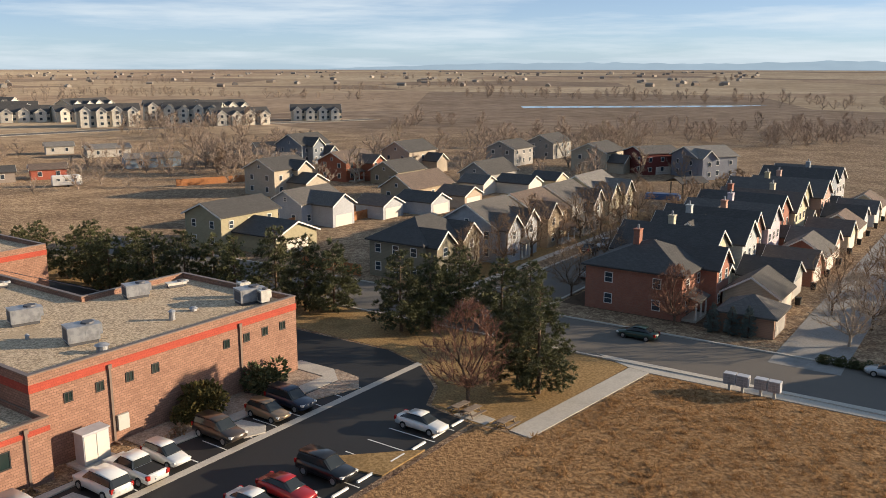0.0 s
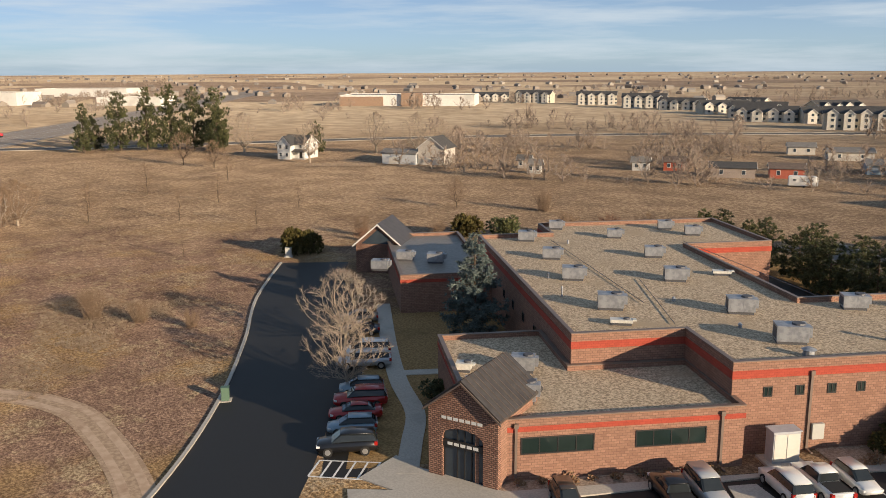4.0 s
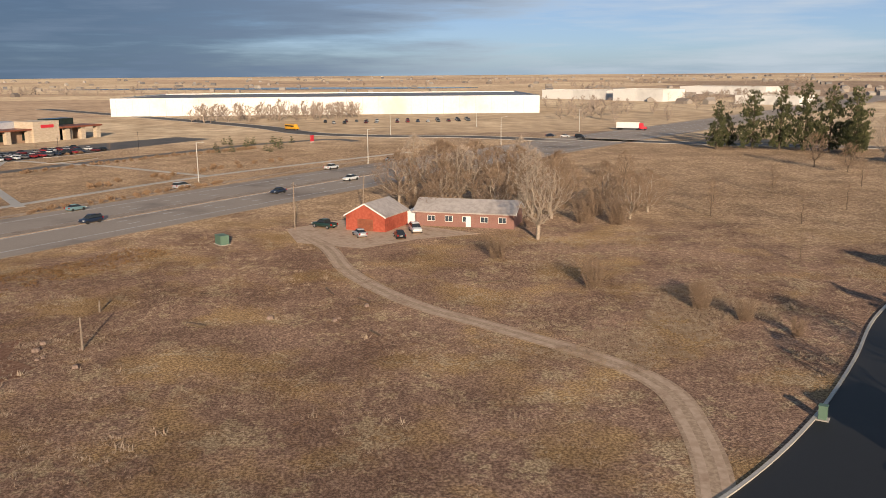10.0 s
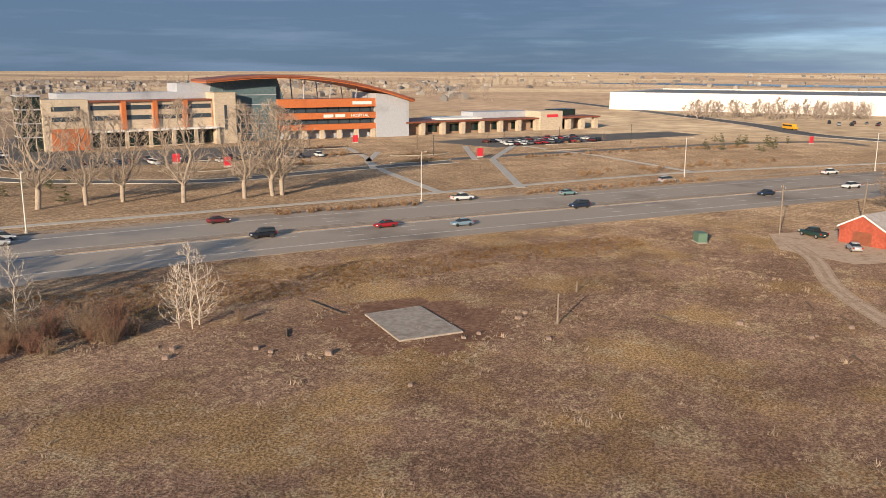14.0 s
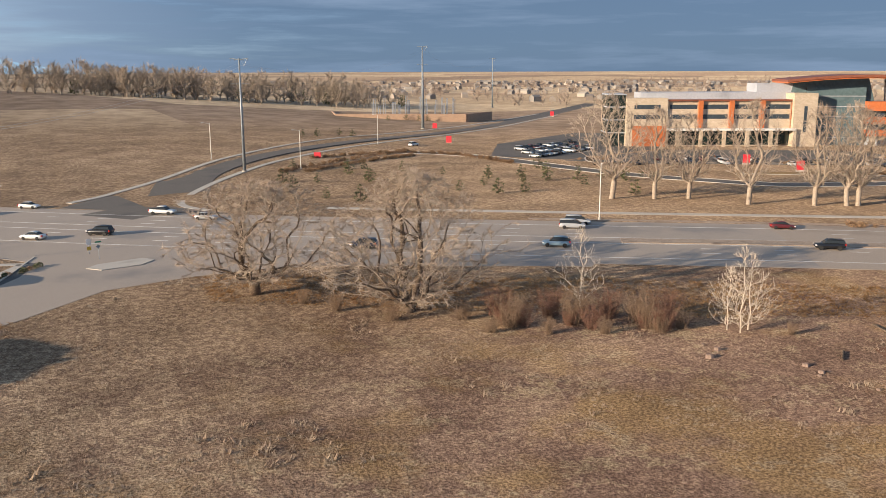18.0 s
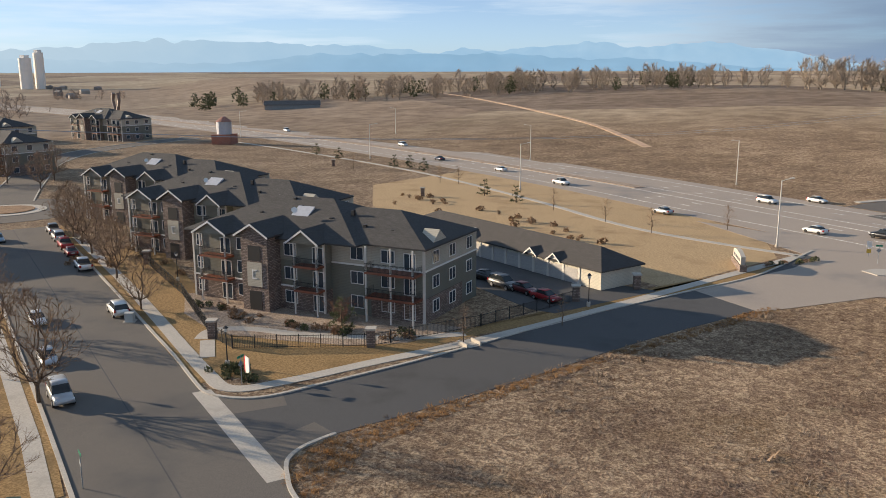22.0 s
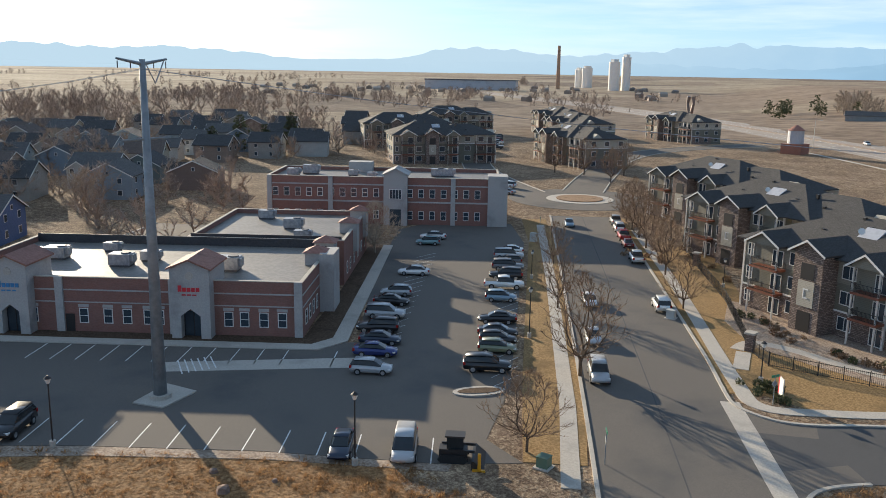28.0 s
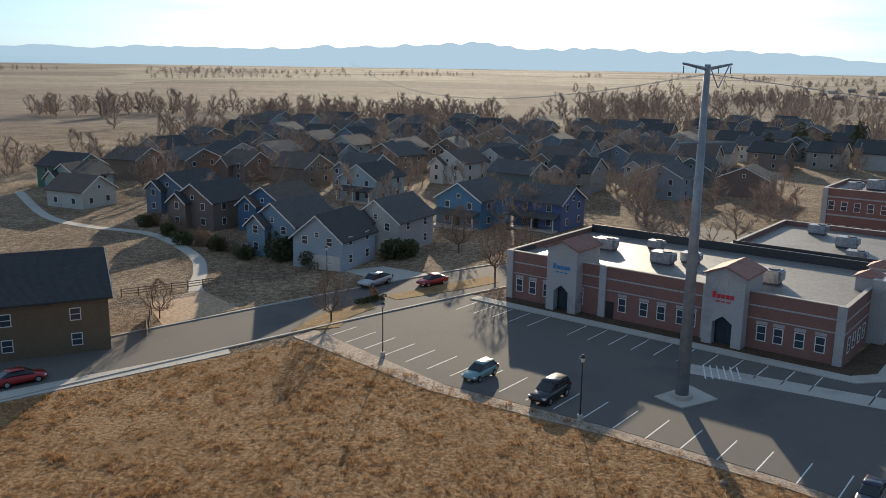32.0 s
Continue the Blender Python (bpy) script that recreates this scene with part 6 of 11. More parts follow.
# lawn, lot grass and front walks south-east of the building
sheet("lawn", in_a([(27.0, -21.6), (36, -15.3), (39.5, -8), (41, 4), (40, 60), (37.5, 60), (37.9, -3.4), (35.9, -9.9), (31.9, -14.3), (27.9, -16.4)]), "lawn", "dormant tan lawn round the car park", 0.035, "lawn")
sheet("lawn", [(2.6, 68.4), (6.0, 67.0), (19.0, 82.6), (14, 88), (-2, 98), (-22, 110), (-40, 122), (-60, 133), (-66, 124), (-30, 104), (-8, 92), (0.8, 82), (0.6, 72)], "lawn", "dormant tan lawn with trees by the street", 0.03, "lawn")
sheet("pavement", [(5.6, 66.9), (7.2, 65.4), (20.6, 80.6), (19.0, 82.2)], "concrete", "pale concrete footpath across the grass", 0.06)
sheet("pavement", [(19.0, 82.3), (20.6, 80.7), (39.0, 68.4), (62, 51.8), (80.4, 35.6), (82, 36.6), (64, 53.6), (40, 70.6), (16.5, 86.6)], "concrete", "pale pavement along the street", 0.055)
sheet("dry_field", [(7.3, 65.2), (20.8, 80.4), (39, 68.2), (62, 51.6), (86, 30), (76.5, 11), (68, -5), (56, -24), (30, -20), (0, -5), (-30, 0), (-38.6, 9.4), (2.9, 68.0), (5.3, 66.6)], "dry_grass", "tall dry orange-brown grass on a vacant lot", 0.012, "grass")

# ---- houses along the north street ----
OLIVE, TAN, PALEBLUE, WHITE_W, CREAM = (0.27, 0.235, 0.17), (0.38, 0.30, 0.21), (0.40, 0.42, 0.46), (0.62, 0.60, 0.55), (0.55, 0.49, 0.36)
GREYW, RUST, DKRED, BLUEW, BROWNW = (0.30, 0.29, 0.28), (0.30, 0.10, 0.055), (0.16, 0.035, 0.03), (0.12, 0.20, 0.30), (0.17, 0.125, 0.10)
ST = 55.6
house(-3.0, 124.8, ST, 13.4, 9.6, 5.5, 3.0, OLIVE, DARK_ROOF, "two-storey olive-tan house with a hipped dark roof", wings=((-5.8, -1.6, -6.6, 0, 5.4, 1.8, "y"), (1.6, 6.0, -6.2, 0, 5.4, 1.9, "y")), porch_at=(-1.6, 1.6, -7.4, -4.8), hip=True, n=4)
house(7.0, 137.0, ST, 11.5, 11, 5.6, 3.2, PALEBLUE, GREY_ROOF, "two-storey pale blue house with grey shingles", wings=((-5.2, -1.2, -7.2, 0, 5.5, 1.9, "y"), (1.4, 5.4, -6.6, 0, 5.5, 1.9, "y")), porch_at=(-1.2, 1.4, -7.6, -5.5), n=4)
house(14.6, 148.5, ST, 10.5, 11, 5.6, 3.0, TAN, BROWN_ROOF, "two-storey tan house with a brown roof", wings=((-4.8, -0.8, -7.0, 0, 5.5, 2.0, "y"),), porch_at=(-0.6, 4.6, -7.6, -5.5))
house(21.8, 159.5, ST, 10.5, 11, 5.6, 3.0, GREYW, GREY_ROOF, "two-storey grey house with a gabled front", wings=((0.8, 4.8, -7.0, 0, 5.5, 2.0, "y"),), porch_at=(-4.8, 0.6, -7.6, -5.5))
house(29.4, 171.0, ST, 12.0, 11, 5.8, 3.2, CREAM, LIGHT_ROOF, "two-storey cream house with grey-green shingles", wings=((-5.4, -1.2, -7.2, 0, 5.6, 2.2, "y"), (1.2, 5.4, -7.4, 0, 5.6, 2.2, "y")), porch_at=(-1.2, 1.2, -8, -5.5))
house(-36.5, 145.5, ST, 13, 9, 5.7, 1.9, (0.36, 0.32, 0.21), DARK_ROOF, "two-storey khaki house with shallow dark roof", wings=((-4, 5.5, -14.5, -4, 3.1, 1.9, "y"),), garage=(0.8, -14.5, 5.0, 0))
house(-40.0, 206.0, ST, 12.5, 10, 6.2, 2.3, (0.44, 0.38, 0.30), DARK_ROOF, "two-storey beige house with a front gable", wings=((-2, 5.2, -11, 0, 3.2, 1.9, "y"), (0, 5.0, -6.5, 0, 6.0, 1.8, "y")), garage=(1.6, -11, 4.8, 0), far=True)
house(-27.0, 167.0, ST, 12, 8.5, 4.4, 2.2, PALEBLUE, GREY_ROOF, "pale lavender-grey house with a front garage", wings=((-3.0, 3.2, -9.5, 0, 4.2, 1.9, "y"),), garage=(0.1, -9.5, 4.6, 0))
small_garage(-13.0, 172.5, ST, 6.6, 7.2, PALEBLUE, BROWN_ROOF, "pale blue detached garage with a brown roof")
small_garage(-4.2, 177.6, ST, 6.8, 9.0, PALEBLUE, DARK_ROOF, "pale blue detached garage with dark shingles")
small_garage(3.6, 186.5, ST, 7.0, 7.5, (0.42, 0.34, 0.27), BROWN_ROOF, "beige detached two-car garage")
small_garage(8.5, 205.5, ST, 6.2, 7.0, WHITE_W, GREY_ROOF, "white detached garage with grey shingles")
small_garage(18.5, 206.0, ST, 6.6, 9.0, WHITE_W, DARK_ROOF, "white detached garage with a dark roof")
small_garage(26.5, 212.0, ST, 6.4, 7.0, CREAM, DARK_ROOF, "cream detached garage with dark shingles")
house(-6.0, 197.5, ST, 16, 9, 3.2, 2.8, TAN, BROWN_ROOF, "low tan house with a broad brown roof", far=True)
house(12.0, 222.0, ST, 14, 9, 3.4, 2.8, GREYW, DARK_ROOF, "low grey house with dark shingles", far=True)
house(-26.0, 232.5, ST, 13, 10, 5.2, 2.4, RUST, BROWN_ROOF, "two-storey rust-red house with white trim", wings=((-1, 4.6, -9.5, 0, 4.9, 1.8, "y"),), porch_at=(-5.6, -1.4, -7, -5), far=True)
house(-10.0, 251.0, ST, 13, 10, 6.2, 2.6, (0.40, 0.34, 0.27), DARK_ROOF, "two-storey beige house behind the garages", wings=((0, 5.4, -10, 0, 3.4, 1.9, "y"),), far=True)
house(-45.0, 275.0, ST, 13, 11, 6.0, 3.0, (0.17, 0.20, 0.24), DARK_ROOF, "slate blue two-storey house with stacked gables", wings=((-4, 1, -8, 0, 5.8, 2.2, "y"), (1, 5.6, -10, 0, 3.2, 2.0, "y")), far=True)
house(-12.0, 226.0, ST, 12, 9, 3.4, 2.4, OLIVE, DARK_ROOF, "low olive house with a dark roof", far=True)
house(46.0, 253.0, ST, 13, 11, 5.8, 2.4, (0.42, 0.38, 0.30), DARK_ROOF, "two-storey pale tan house at the field edge", wings=((-5.5, 0.5, -10.5, 0, 3.2, 1.8, "y"),), far=True)
house(60.5, 247.0, ST - 35, 12, 11, 6.0, 1.6, DKRED, GREY_ROOF, "dark red two-storey house with a white garage door", garage=(0.5, -5.5, 5.2, 0), far=True)
house(73.0, 238.0, ST - 35, 13, 12, 6.0, 2.4, (0.20, 0.22, 0.27), LIGHT_ROOF, "blue-grey two-storey house with a gable end", axis="x", wings=((-6.4, -2.0, -8, 0, 5.9, 2.0, "y"),), far=True)
house(21.0, 268.0, ST, 12, 10, 5.4, 2.2, GREYW, DARK_ROOF, "grey two-storey house among bare trees", far=True)
house(36.0, 290.0, ST, 13, 10, 5.4, 2.4, (0.28, 0.27, 0.25), DARK_ROOF, "grey-brown two-storey house by the field", far=True)
# town houses with their alley garages
E1, E2 = Vector((0.565, 0.825)), Vector((-0.825, 0.565))
TOWN = ((6.0, "brick", None, DARK_ROOF, "red brick corner town house with white windows", 12.0), (17.0, None, CREAM, DARK_ROOF, "cream town house with white windows", 9.0), (25.0, None, (0.42, 0.46, 0.47), DARK_ROOF, "pale blue-grey town house with a rear gable", 7.5), (32.5, None, (0.46, 0.24, 0.17), DARK_ROOF, "salmon town house with white trim", 7.0), (40.0, None, (0.50, 0.45, 0.50), GREY_ROOF, "pale lavender town house", 7.5), (51.0, "brick", None, DARK_ROOF, "dark red brick town house", 10.0), (60.5, None, CREAM, BROWN_ROOF, "cream town house with a brown roof", 8.5), (69.5, None, (0.40, 0.37, 0.24), GREY_ROOF, "khaki town house with dormers", 8.5), (79.0, None, (0.44, 0.29, 0.24), GREY_ROOF, "pinkish town house with white trim", 9.0), (91.0, None, (0.24, 0.28, 0.33), DARK_ROOF, "slate blue town house", 10.0), (103.0, None, (0.36, 0.36, 0.37), GREY_ROOF, "grey town house at the row's end", 10.0))
for k, (s, bm, wall, roof, label, wd) in enumerate(TOWN):
    # each unit steps back or forward and turns its gable to the alley
    c = Vector((28.3, 98.3)) + E1 * s + E2 * (6.0 + (0.0, 1.2, -0.6, 0.5, -0.3, 1.0, 0.2, 1.4, -0.5, 0.6, 1.0)[k])
    wm = M["brick"] if bm else None
    if k == 0:
        house(c.x, c.y, ST, wd, 12.5, 5.7, 2.8, wall, roof, label, wallmat=wm, wings=((0.5, 5.6, -8.4, 0, 5.6, 2.1, "y"),), win="swen", n=3, porch_at=(-5.5, -1.5, -8.0, -6.2), hip=True, stack=(-1.0, 1.5), group="town houses")
    else:
        hgt = (0, 5.4, 6.1, 5.8, 6.2, 5.9, 5.6, 6.2, 5.9, 6.4, 6.0)[k]
        house(c.x, c.y, ST, wd - 0.1, 13.5, hgt, 2.7 + 0.3 * (k % 2), wall, roof, label, axis="y", wallmat=wm, wings=((-wd * 0.45, -wd * 0.02, -8.6, -6, 3.0, 1.3, "y"),) if k % 2 else ((-wd / 2 + 0.1, wd / 2 - 0.1, -1.5, 3.5, hgt + 0.1, 2.0, "x"),), win="swen", n=3, stack=(wd * 0.12, -1.5 + 2.0 * (k % 3)) if s < 95 else None, group="town houses", far=s > 45)
for k, (wall, roof, dmat) in enumerate((((0.46, 0.40, 0.30), DARK_ROOF, "off_white"), ((0.46, 0.47, 0.42), DARK_ROOF, "blue_tarp"), (None, BROWN_ROOF, "rust_panel"), (None, GREY_ROOF, "hvac_dark"), ((0.46, 0.30, 0.24), GREY_ROOF, "off_white"), (CREAM, BROWN_ROOF, "off_white"), ((0.42, 0.33, 0.26), BROWN_ROOF, "off_white"), (PALEBLUE, DARK_ROOF, "off_white"), ((0.5, 0.5, 0.5), GREY_ROOF, "off_white"), (CREAM, BROWN_ROOF, "off_white"))):
    c = Vector((42.6, 102.5)) + E1 * (9.2 * k) + E2 * 3.2
    small_garage(c.x - 0.8 * (k % 3 == 1), c.y, ST, 6.6 if k % 3 else 7.2, 6.8, wall, roof, "alley garage with a gabled shingle roof", M["brick"] if wall is None else None, axis="x" if k % 3 == 0 else "y", h=2.6 + 0.2 * (k % 2), rise=2.1 if k % 3 == 0 else 1.9)
    b = c - E2 * 4.0 + E1 * 4.3
    bin_ = thing("wheelie_bin", spot(b.x, b.y, ST), "dark plastic wheeled refuse bin by the alley", "bin", "refuse bins")
    part("tub", Mesh().poly([(-.25, -.28, .08), (.25, -.28, .08), (.25, .28, .08), (-.25, .28, .08), (-.32, -.36, 1.0), (.32, -.36, 1.0), (.32, .36, 1.0), (-.32, .36, 1.0)], [(3, 2, 1, 0), (4, 5, 6, 7), (0, 1, 5, 4), (1, 2, 6, 5), (2, 3, 7, 6), (3, 0, 4, 7)]), M["tyre"], bin_)
    part("lid", box(-.34, -.38, 1.0, .34, .4, 1.08), M["tyre"], bin_)
cg = thing("garage", spot(36.2, 95.6, ST), "low garage with a hipped grey roof", "garage", "garages")
hip_block(cg, -3.0, 3.0, -3.1, 3.1, 2.5, 1.7, siding((0.33, 0.20, 0.14)), shingle(GREY_ROOF), 0.45)
garage_door(cg, 0, -3.1, 4.4, 2.1, 0)
# houses and garages on the other side of the alley
for k, (wall, roof) in enumerate(((TAN, BROWN_ROOF), ((0.30, 0.24, 0.19), GREY_ROOF), (CREAM, DARK_ROOF), (GREYW, BROWN_ROOF), (RUST, GREY_ROOF), (OLIVE, DARK_ROOF))):
    c = Vector((47.6, 83.5)) + E1 * (6.5 + 10.5 * k) - E2 * 6.0
    small_garage(c.x, c.y, ST + 180, 6.6, 6.6, wall, roof, "alley garage across from the town houses", axis="xy"[k % 2])
    c -= E2 * 16.5
    house(c.x, c.y, ST + 180, 9.6, 12, 5.8, 2.8, wall, roof, "two-storey house behind the alley garages", axis="y", win="sn", n=2, group="houses behind the alley", far=True)
sheet("front_yard", [(15.5, 107), (29.0, 97.5), (34.0, 93.5), (38, 99), (22.5, 117)], "bark_mulch", "dark mulch bed round the corner town house", 0.02, "planting bed")
for s in range(9):
    p = Vector((17.2, 110.0)) + E1 * (9.5 * s)
    plant("shade1" if s % 2 else "shade2", p.x, p.y, 0.8 + 0.1 * (s % 3), group="street trees")
for s in range(8):
    p = Vector((4.2, 119.5)) + E1 * (9.0 * s)
    plant("shade2" if s % 2 else "shade1", p.x, p.y, 0.75 + 0.1 * (s % 3), group="street trees")
strip_mesh = strip(Mesh(), [(1.5, 110.5), (12, 126), (40, 167)], 0, 1.3, -0.2, 0.05)
solid("pavement", strip_mesh, M["concrete"], "pale pavement before the houses", "pavement", "structure")
solid("house_lawns", strip(Mesh(), [(-1, 106), (12, 126), (46, 175)], 0.9, 12, -0.2, 0.02), M["lawn"], "tan winter lawns before the houses", "lawn", "structure")
pv = thing("picnic_pavilion", spot(59, 204, 20), "dark open picnic pavilion on posts", "pavilion")
for x in (-3, 3):
    for y in (-2.4, 2.4):
        part("post", box(x - 0.12, y - 0.12, 0, x + 0.12, y + 0.12, 2.8), M["dark_metal"], pv)
part("roof", Mesh().sweep([(-3.2, 2.8), (0, 4.0), (3.2, 2.8), (3.2, 3.0), (0, 4.2), (-3.2, 3.0)], "x", -4, 4), shingle(DARK_ROOF), pv)
solid("blue_tarpaulin", Mesh().box(-4, -1.6, 0, 4, 1.6, 0.9).box(-3.6, -1.3, 0.9, 3.6, 1.3, 1.3), M["blue_tarp"], "long stack under a blue tarpaulin on the grass", "tarpaulin", "", spot(51, 196, -20))


def board_fence(x0, y0, x1, y1, h=1.8, mat="wood_fence", label="reddish cedar board garden fence", step=2.4):
    d = Vector((x1 - x0, y1 - y0))
    n = max(1, round(d.length / step))
    ob = thing("fence", spot(x0, y0, math.degrees(math.atan2(d.y, d.x))), label, "fence", "fences")
    for i in range(n):
        a, b = d.length * i / n, d.length * (i + 1) / n
        m = Mesh()
        k = 8
        for j in range(k):
            m.box(a + (b - a) * j / k + 0.01, -0.02, 0.05, a + (b - a) * (j + 1) / k - 0.01, 0.02, h)
        part("panel", m, M[mat], ob)
        part("post", box(a - 0.06, 0.02, 0, a + 0.06, 0.14, h + 0.08), M[mat], ob)


board_fence(-68, 216, -42, 232)
board_fence(-30, 158, -12, 184)
board_fence(-12, 121, -22, 128, 1.7)
board_fence(-20, 163, -2, 190)
board_fence(14, 186, 22, 198)

# ---- farm buildings to the west ----
wh = house(-254.5, 168.5, 25, 9, 9, 5.2, 2.6, (0.70, 0.69, 0.66), DARK_ROOF, "white two-storey farm house with black roof", axis="x", wings=((-4.5, 0.5, -7.5, 0, 5.2, 2.6, "y"),), porch_at=(0.7, 5.5, -6.5, -4.4))
barn = house(-205.5, 189, 25, 9, 10, 5.4, 3.4, (0.55, 0.50, 0.44), DARK_ROOF, "weathered white gabled barn with wooden doors", axis="y", win="", garage=(0, -5, 5.5, 0))
house(-214, 181.5, 25, 12, 6, 3.6, 1.0, (0.56, 0.58, 0.60), LIGHT_ROOF, "long pale metal shed with white doors", win="", garage=(-2, -3, 3.0, 0))
for x, y, w, wall, roof, label in ((-176, 199, 4, (0.42, 0.37, 0.32), GREY_ROOF, "small grey shed in the field"), (-165, 191, 4, (0.6, 0.58, 0.54), LIGHT_ROOF, "small white painted shed"), (-147, 219, 5, (0.6, 0.58, 0.54), LIGHT_ROOF, "white box trailer shed"), (-140, 226, 6, (0.40, 0.09, 0.05), BROWN_ROOF, "small red painted shed"), (-120, 224, 12, (0.34, 0.28, 0.24), DARK_ROOF, "long weathered brown shed"), (-108, 232, 9, (0.42, 0.11, 0.07), BROWN_ROOF, "red-brown shed with a gable"), (-62, 300, 9, (0.35, 0.30, 0.26), DARK_ROOF, "low brown farm shed"), (-90, 262, 16, (0.22, 0.30, 0.38), LIGHT_ROOF, "long shed with a blue metal roof"), (-115, 292, 14, (0.56, 0.52, 0.46), LIGHT_ROOF, "low white farm building"), (-135, 300, 9, (0.56, 0.52, 0.46), LIGHT_ROOF, "low white farm building"), (-68, 268, 10, (0.33, 0.29, 0.25), DARK_ROOF, "low brown shed among trees"), (-50, 262, 8, (0.45, 0.42, 0.38), GREY_ROOF, "low grey farm outbuilding among trees")):
    house(x, y, 30, w, w * 0.6, 2.8, 1.2, wall, roof, label, win="s", n=2, group="farm sheds", far=True)
tr = thing("camper_trailer", spot(-96, 216, 25), "white camper trailer standing in brush", "trailer")
part("body", loft([(-3.6, .9, .85, .5, 2.6), (-3.3, 1.15, 1.1, .4, 2.9), (3.0, 1.15, 1.1, .4, 2.9), (3.6, 1.0, .9, .5, 2.4)]), M["trim_white"], tr)
for x in (-2, 0, 2):
    window_on(tr, x, -1.15, 1.5, 1.0, 0.7, 0)
for y in (-1, 1):
    part("wheel", Mesh().tube((0.3, y - 0.12, 0.35), (0.3, y + 0.12, 0.35), 0.35, 0.35, 12), M["tyre"], tr)

# ---- red farm house by the highway ----
gr = thing("red_garage", spot(-167.5, -6.0, 64), "red board garage with a pale corrugated roof", "garage")
gable_block(gr, -4.3, 4.3, -5, 5, 2.9, 2.3, "y", M["barn_red"], M["rust_roof"], 0.3)
garage_door(gr, 0, -5, 3.4, 2.3, 0, "rust_panel")
fh = thing("farm_house", spot(-169.5, 13.0, 72), "long single-storey red brick house with pale metal roof", "house")
gable_block(fh, -10.5, 9.5, -4.5, 4.5, 2.9, 1.9, "x", M["pink_brick"], M["rust_roof"], 0.5)
windows_on(fh, -9, 9, -4.5, 4.5, "s", (1.0,), 5, 1.6, 1.2, bars=1)
door_on(fh, 0.4, -4.55, 0.1, 0, "trim_white")
part("porch_wing", box(-12.8, -3.5, -0.2, -10.5, 3.0, 2.6), M["trim_white"], fh, "white enclosed porch")


def wood_pole(x, y, h=9.3, lean=0.0, arm=True, label="weathered wooden utility pole"):
    ob = thing("utility_pole", spot(x, y, 30, float(ground_z(x, y))), label, "pole", "utility poles")
    part("mast", Mesh().tube((0, 0, -0.3), (lean, 0, h), 0.15, 0.1, 8), M["weathered_wood"], ob)
    if arm:
        part("crossarm", box(-1.1 + lean, -0.06, h - 0.7, 1.1 + lean, 0.06, h - 0.55), M["weathered_wood"], ob)
        for k in (-1, 0, 1):
            part("insulator", Mesh().tube((lean + k * 0.95, 0, h - 0.55), (lean + k * 0.95, 0, h - 0.3), 0.05, 0.04, 6), M["hvac"], ob)


wood_pole(-166.4, -22.2)
wood_pole(-190.7, -10, 8, 0.9, False)
wood_pole(-92.5, -36.5, 3.7, 0.1, False, "short wooden post standing in the field")
wood_pole(-108, -40, 1.6, 0.5, False, "short leaning wooden post")


def lamp_post(x, y, turn, h=11.5, arm=2.2, mat="light_pole", label="tall pale steel street lamp"):
    ob = thing("street_lamp", spot(x, y, turn, float(ground_z(x, y))), label, "lamp", "street lamps")
    part("base", Mesh().tube((0, 0, -0.2), (0, 0, 0.5), 0.28, 0.28, 10), M["concrete"], ob)
    part("post", Mesh().tube((0, 0, 0.5), (0, 0, h), 0.13, 0.08, 8), M[mat], ob)
    part("arm", Mesh().tube((0, 0, h - 0.15), (arm, 0, h + 0.15), 0.05, 0.05, 6), M[mat], ob)
    part("head", box(arm - 0.1, -0.16, h + 0.08, arm + 0.7, 0.16, h + 0.24), M[mat], ob)


for x, y, t in ((-96.7, -143.5, 60), (-167.1, -100.4, 55), (-240.1, -58.3, 55), (-289, -13, 55), (13.0, -152.3, 235), (78.3, -198.8, 235), (101.5, -266.6, 60), (30.9, -232.0, 60), (-40.1, -277.6, 20), (151.8, -246.7, 235), (192.2, -334.8, 60), (-421.8, -7.7, 0), (-481.5, 39.5, 0), (-428.2, 87.1, 0), (-360, 40, 55), (-62, -250, 20), (-110, -318, 30), (250, -298, 235)):
    lamp_post(x, y, t)


def area_light(x, y, h=6.0, label="dark car-park lamp with a lantern head", heads=1):
    ob = thing("car_park_lamp", spot(x, y, 30), label, "lamp", "car-park lamps")
    part("base", Mesh().tube((0, 0, -0.2), (0, 0, 0.6), 0.25, 0.25, 10), M["concrete"], ob)
    part("post", Mesh().tube((0, 0, 0.5), (0, 0, h - 0.5), 0.07, 0.05, 8), M["dark_metal"], ob)
    part("lantern", Mesh().tube((0, 0, h - 0.5), (0, 0, h - 0.1), 0.14, 0.26, 8), M["trim_white"], ob)
    part("cap", Mesh().tube((0, 0, h - 0.1), (0, 0, h + 0.15), 0.32, 0.05, 8), M["dark_metal"], ob)


for x, y in ((82.6, 19.7), (70.1, -0.8), (57.2, -21.5), (79.0, -51.0), (103, -66.5), (126, -46), (108.0, 33.5), (57.3, -64.4), (30.7, -102.5), (87.8, -89.3), (118, -106)):
    area_light(x, y, 5.9 if x > 0 and y > -60 and x < 130 else 4.2)


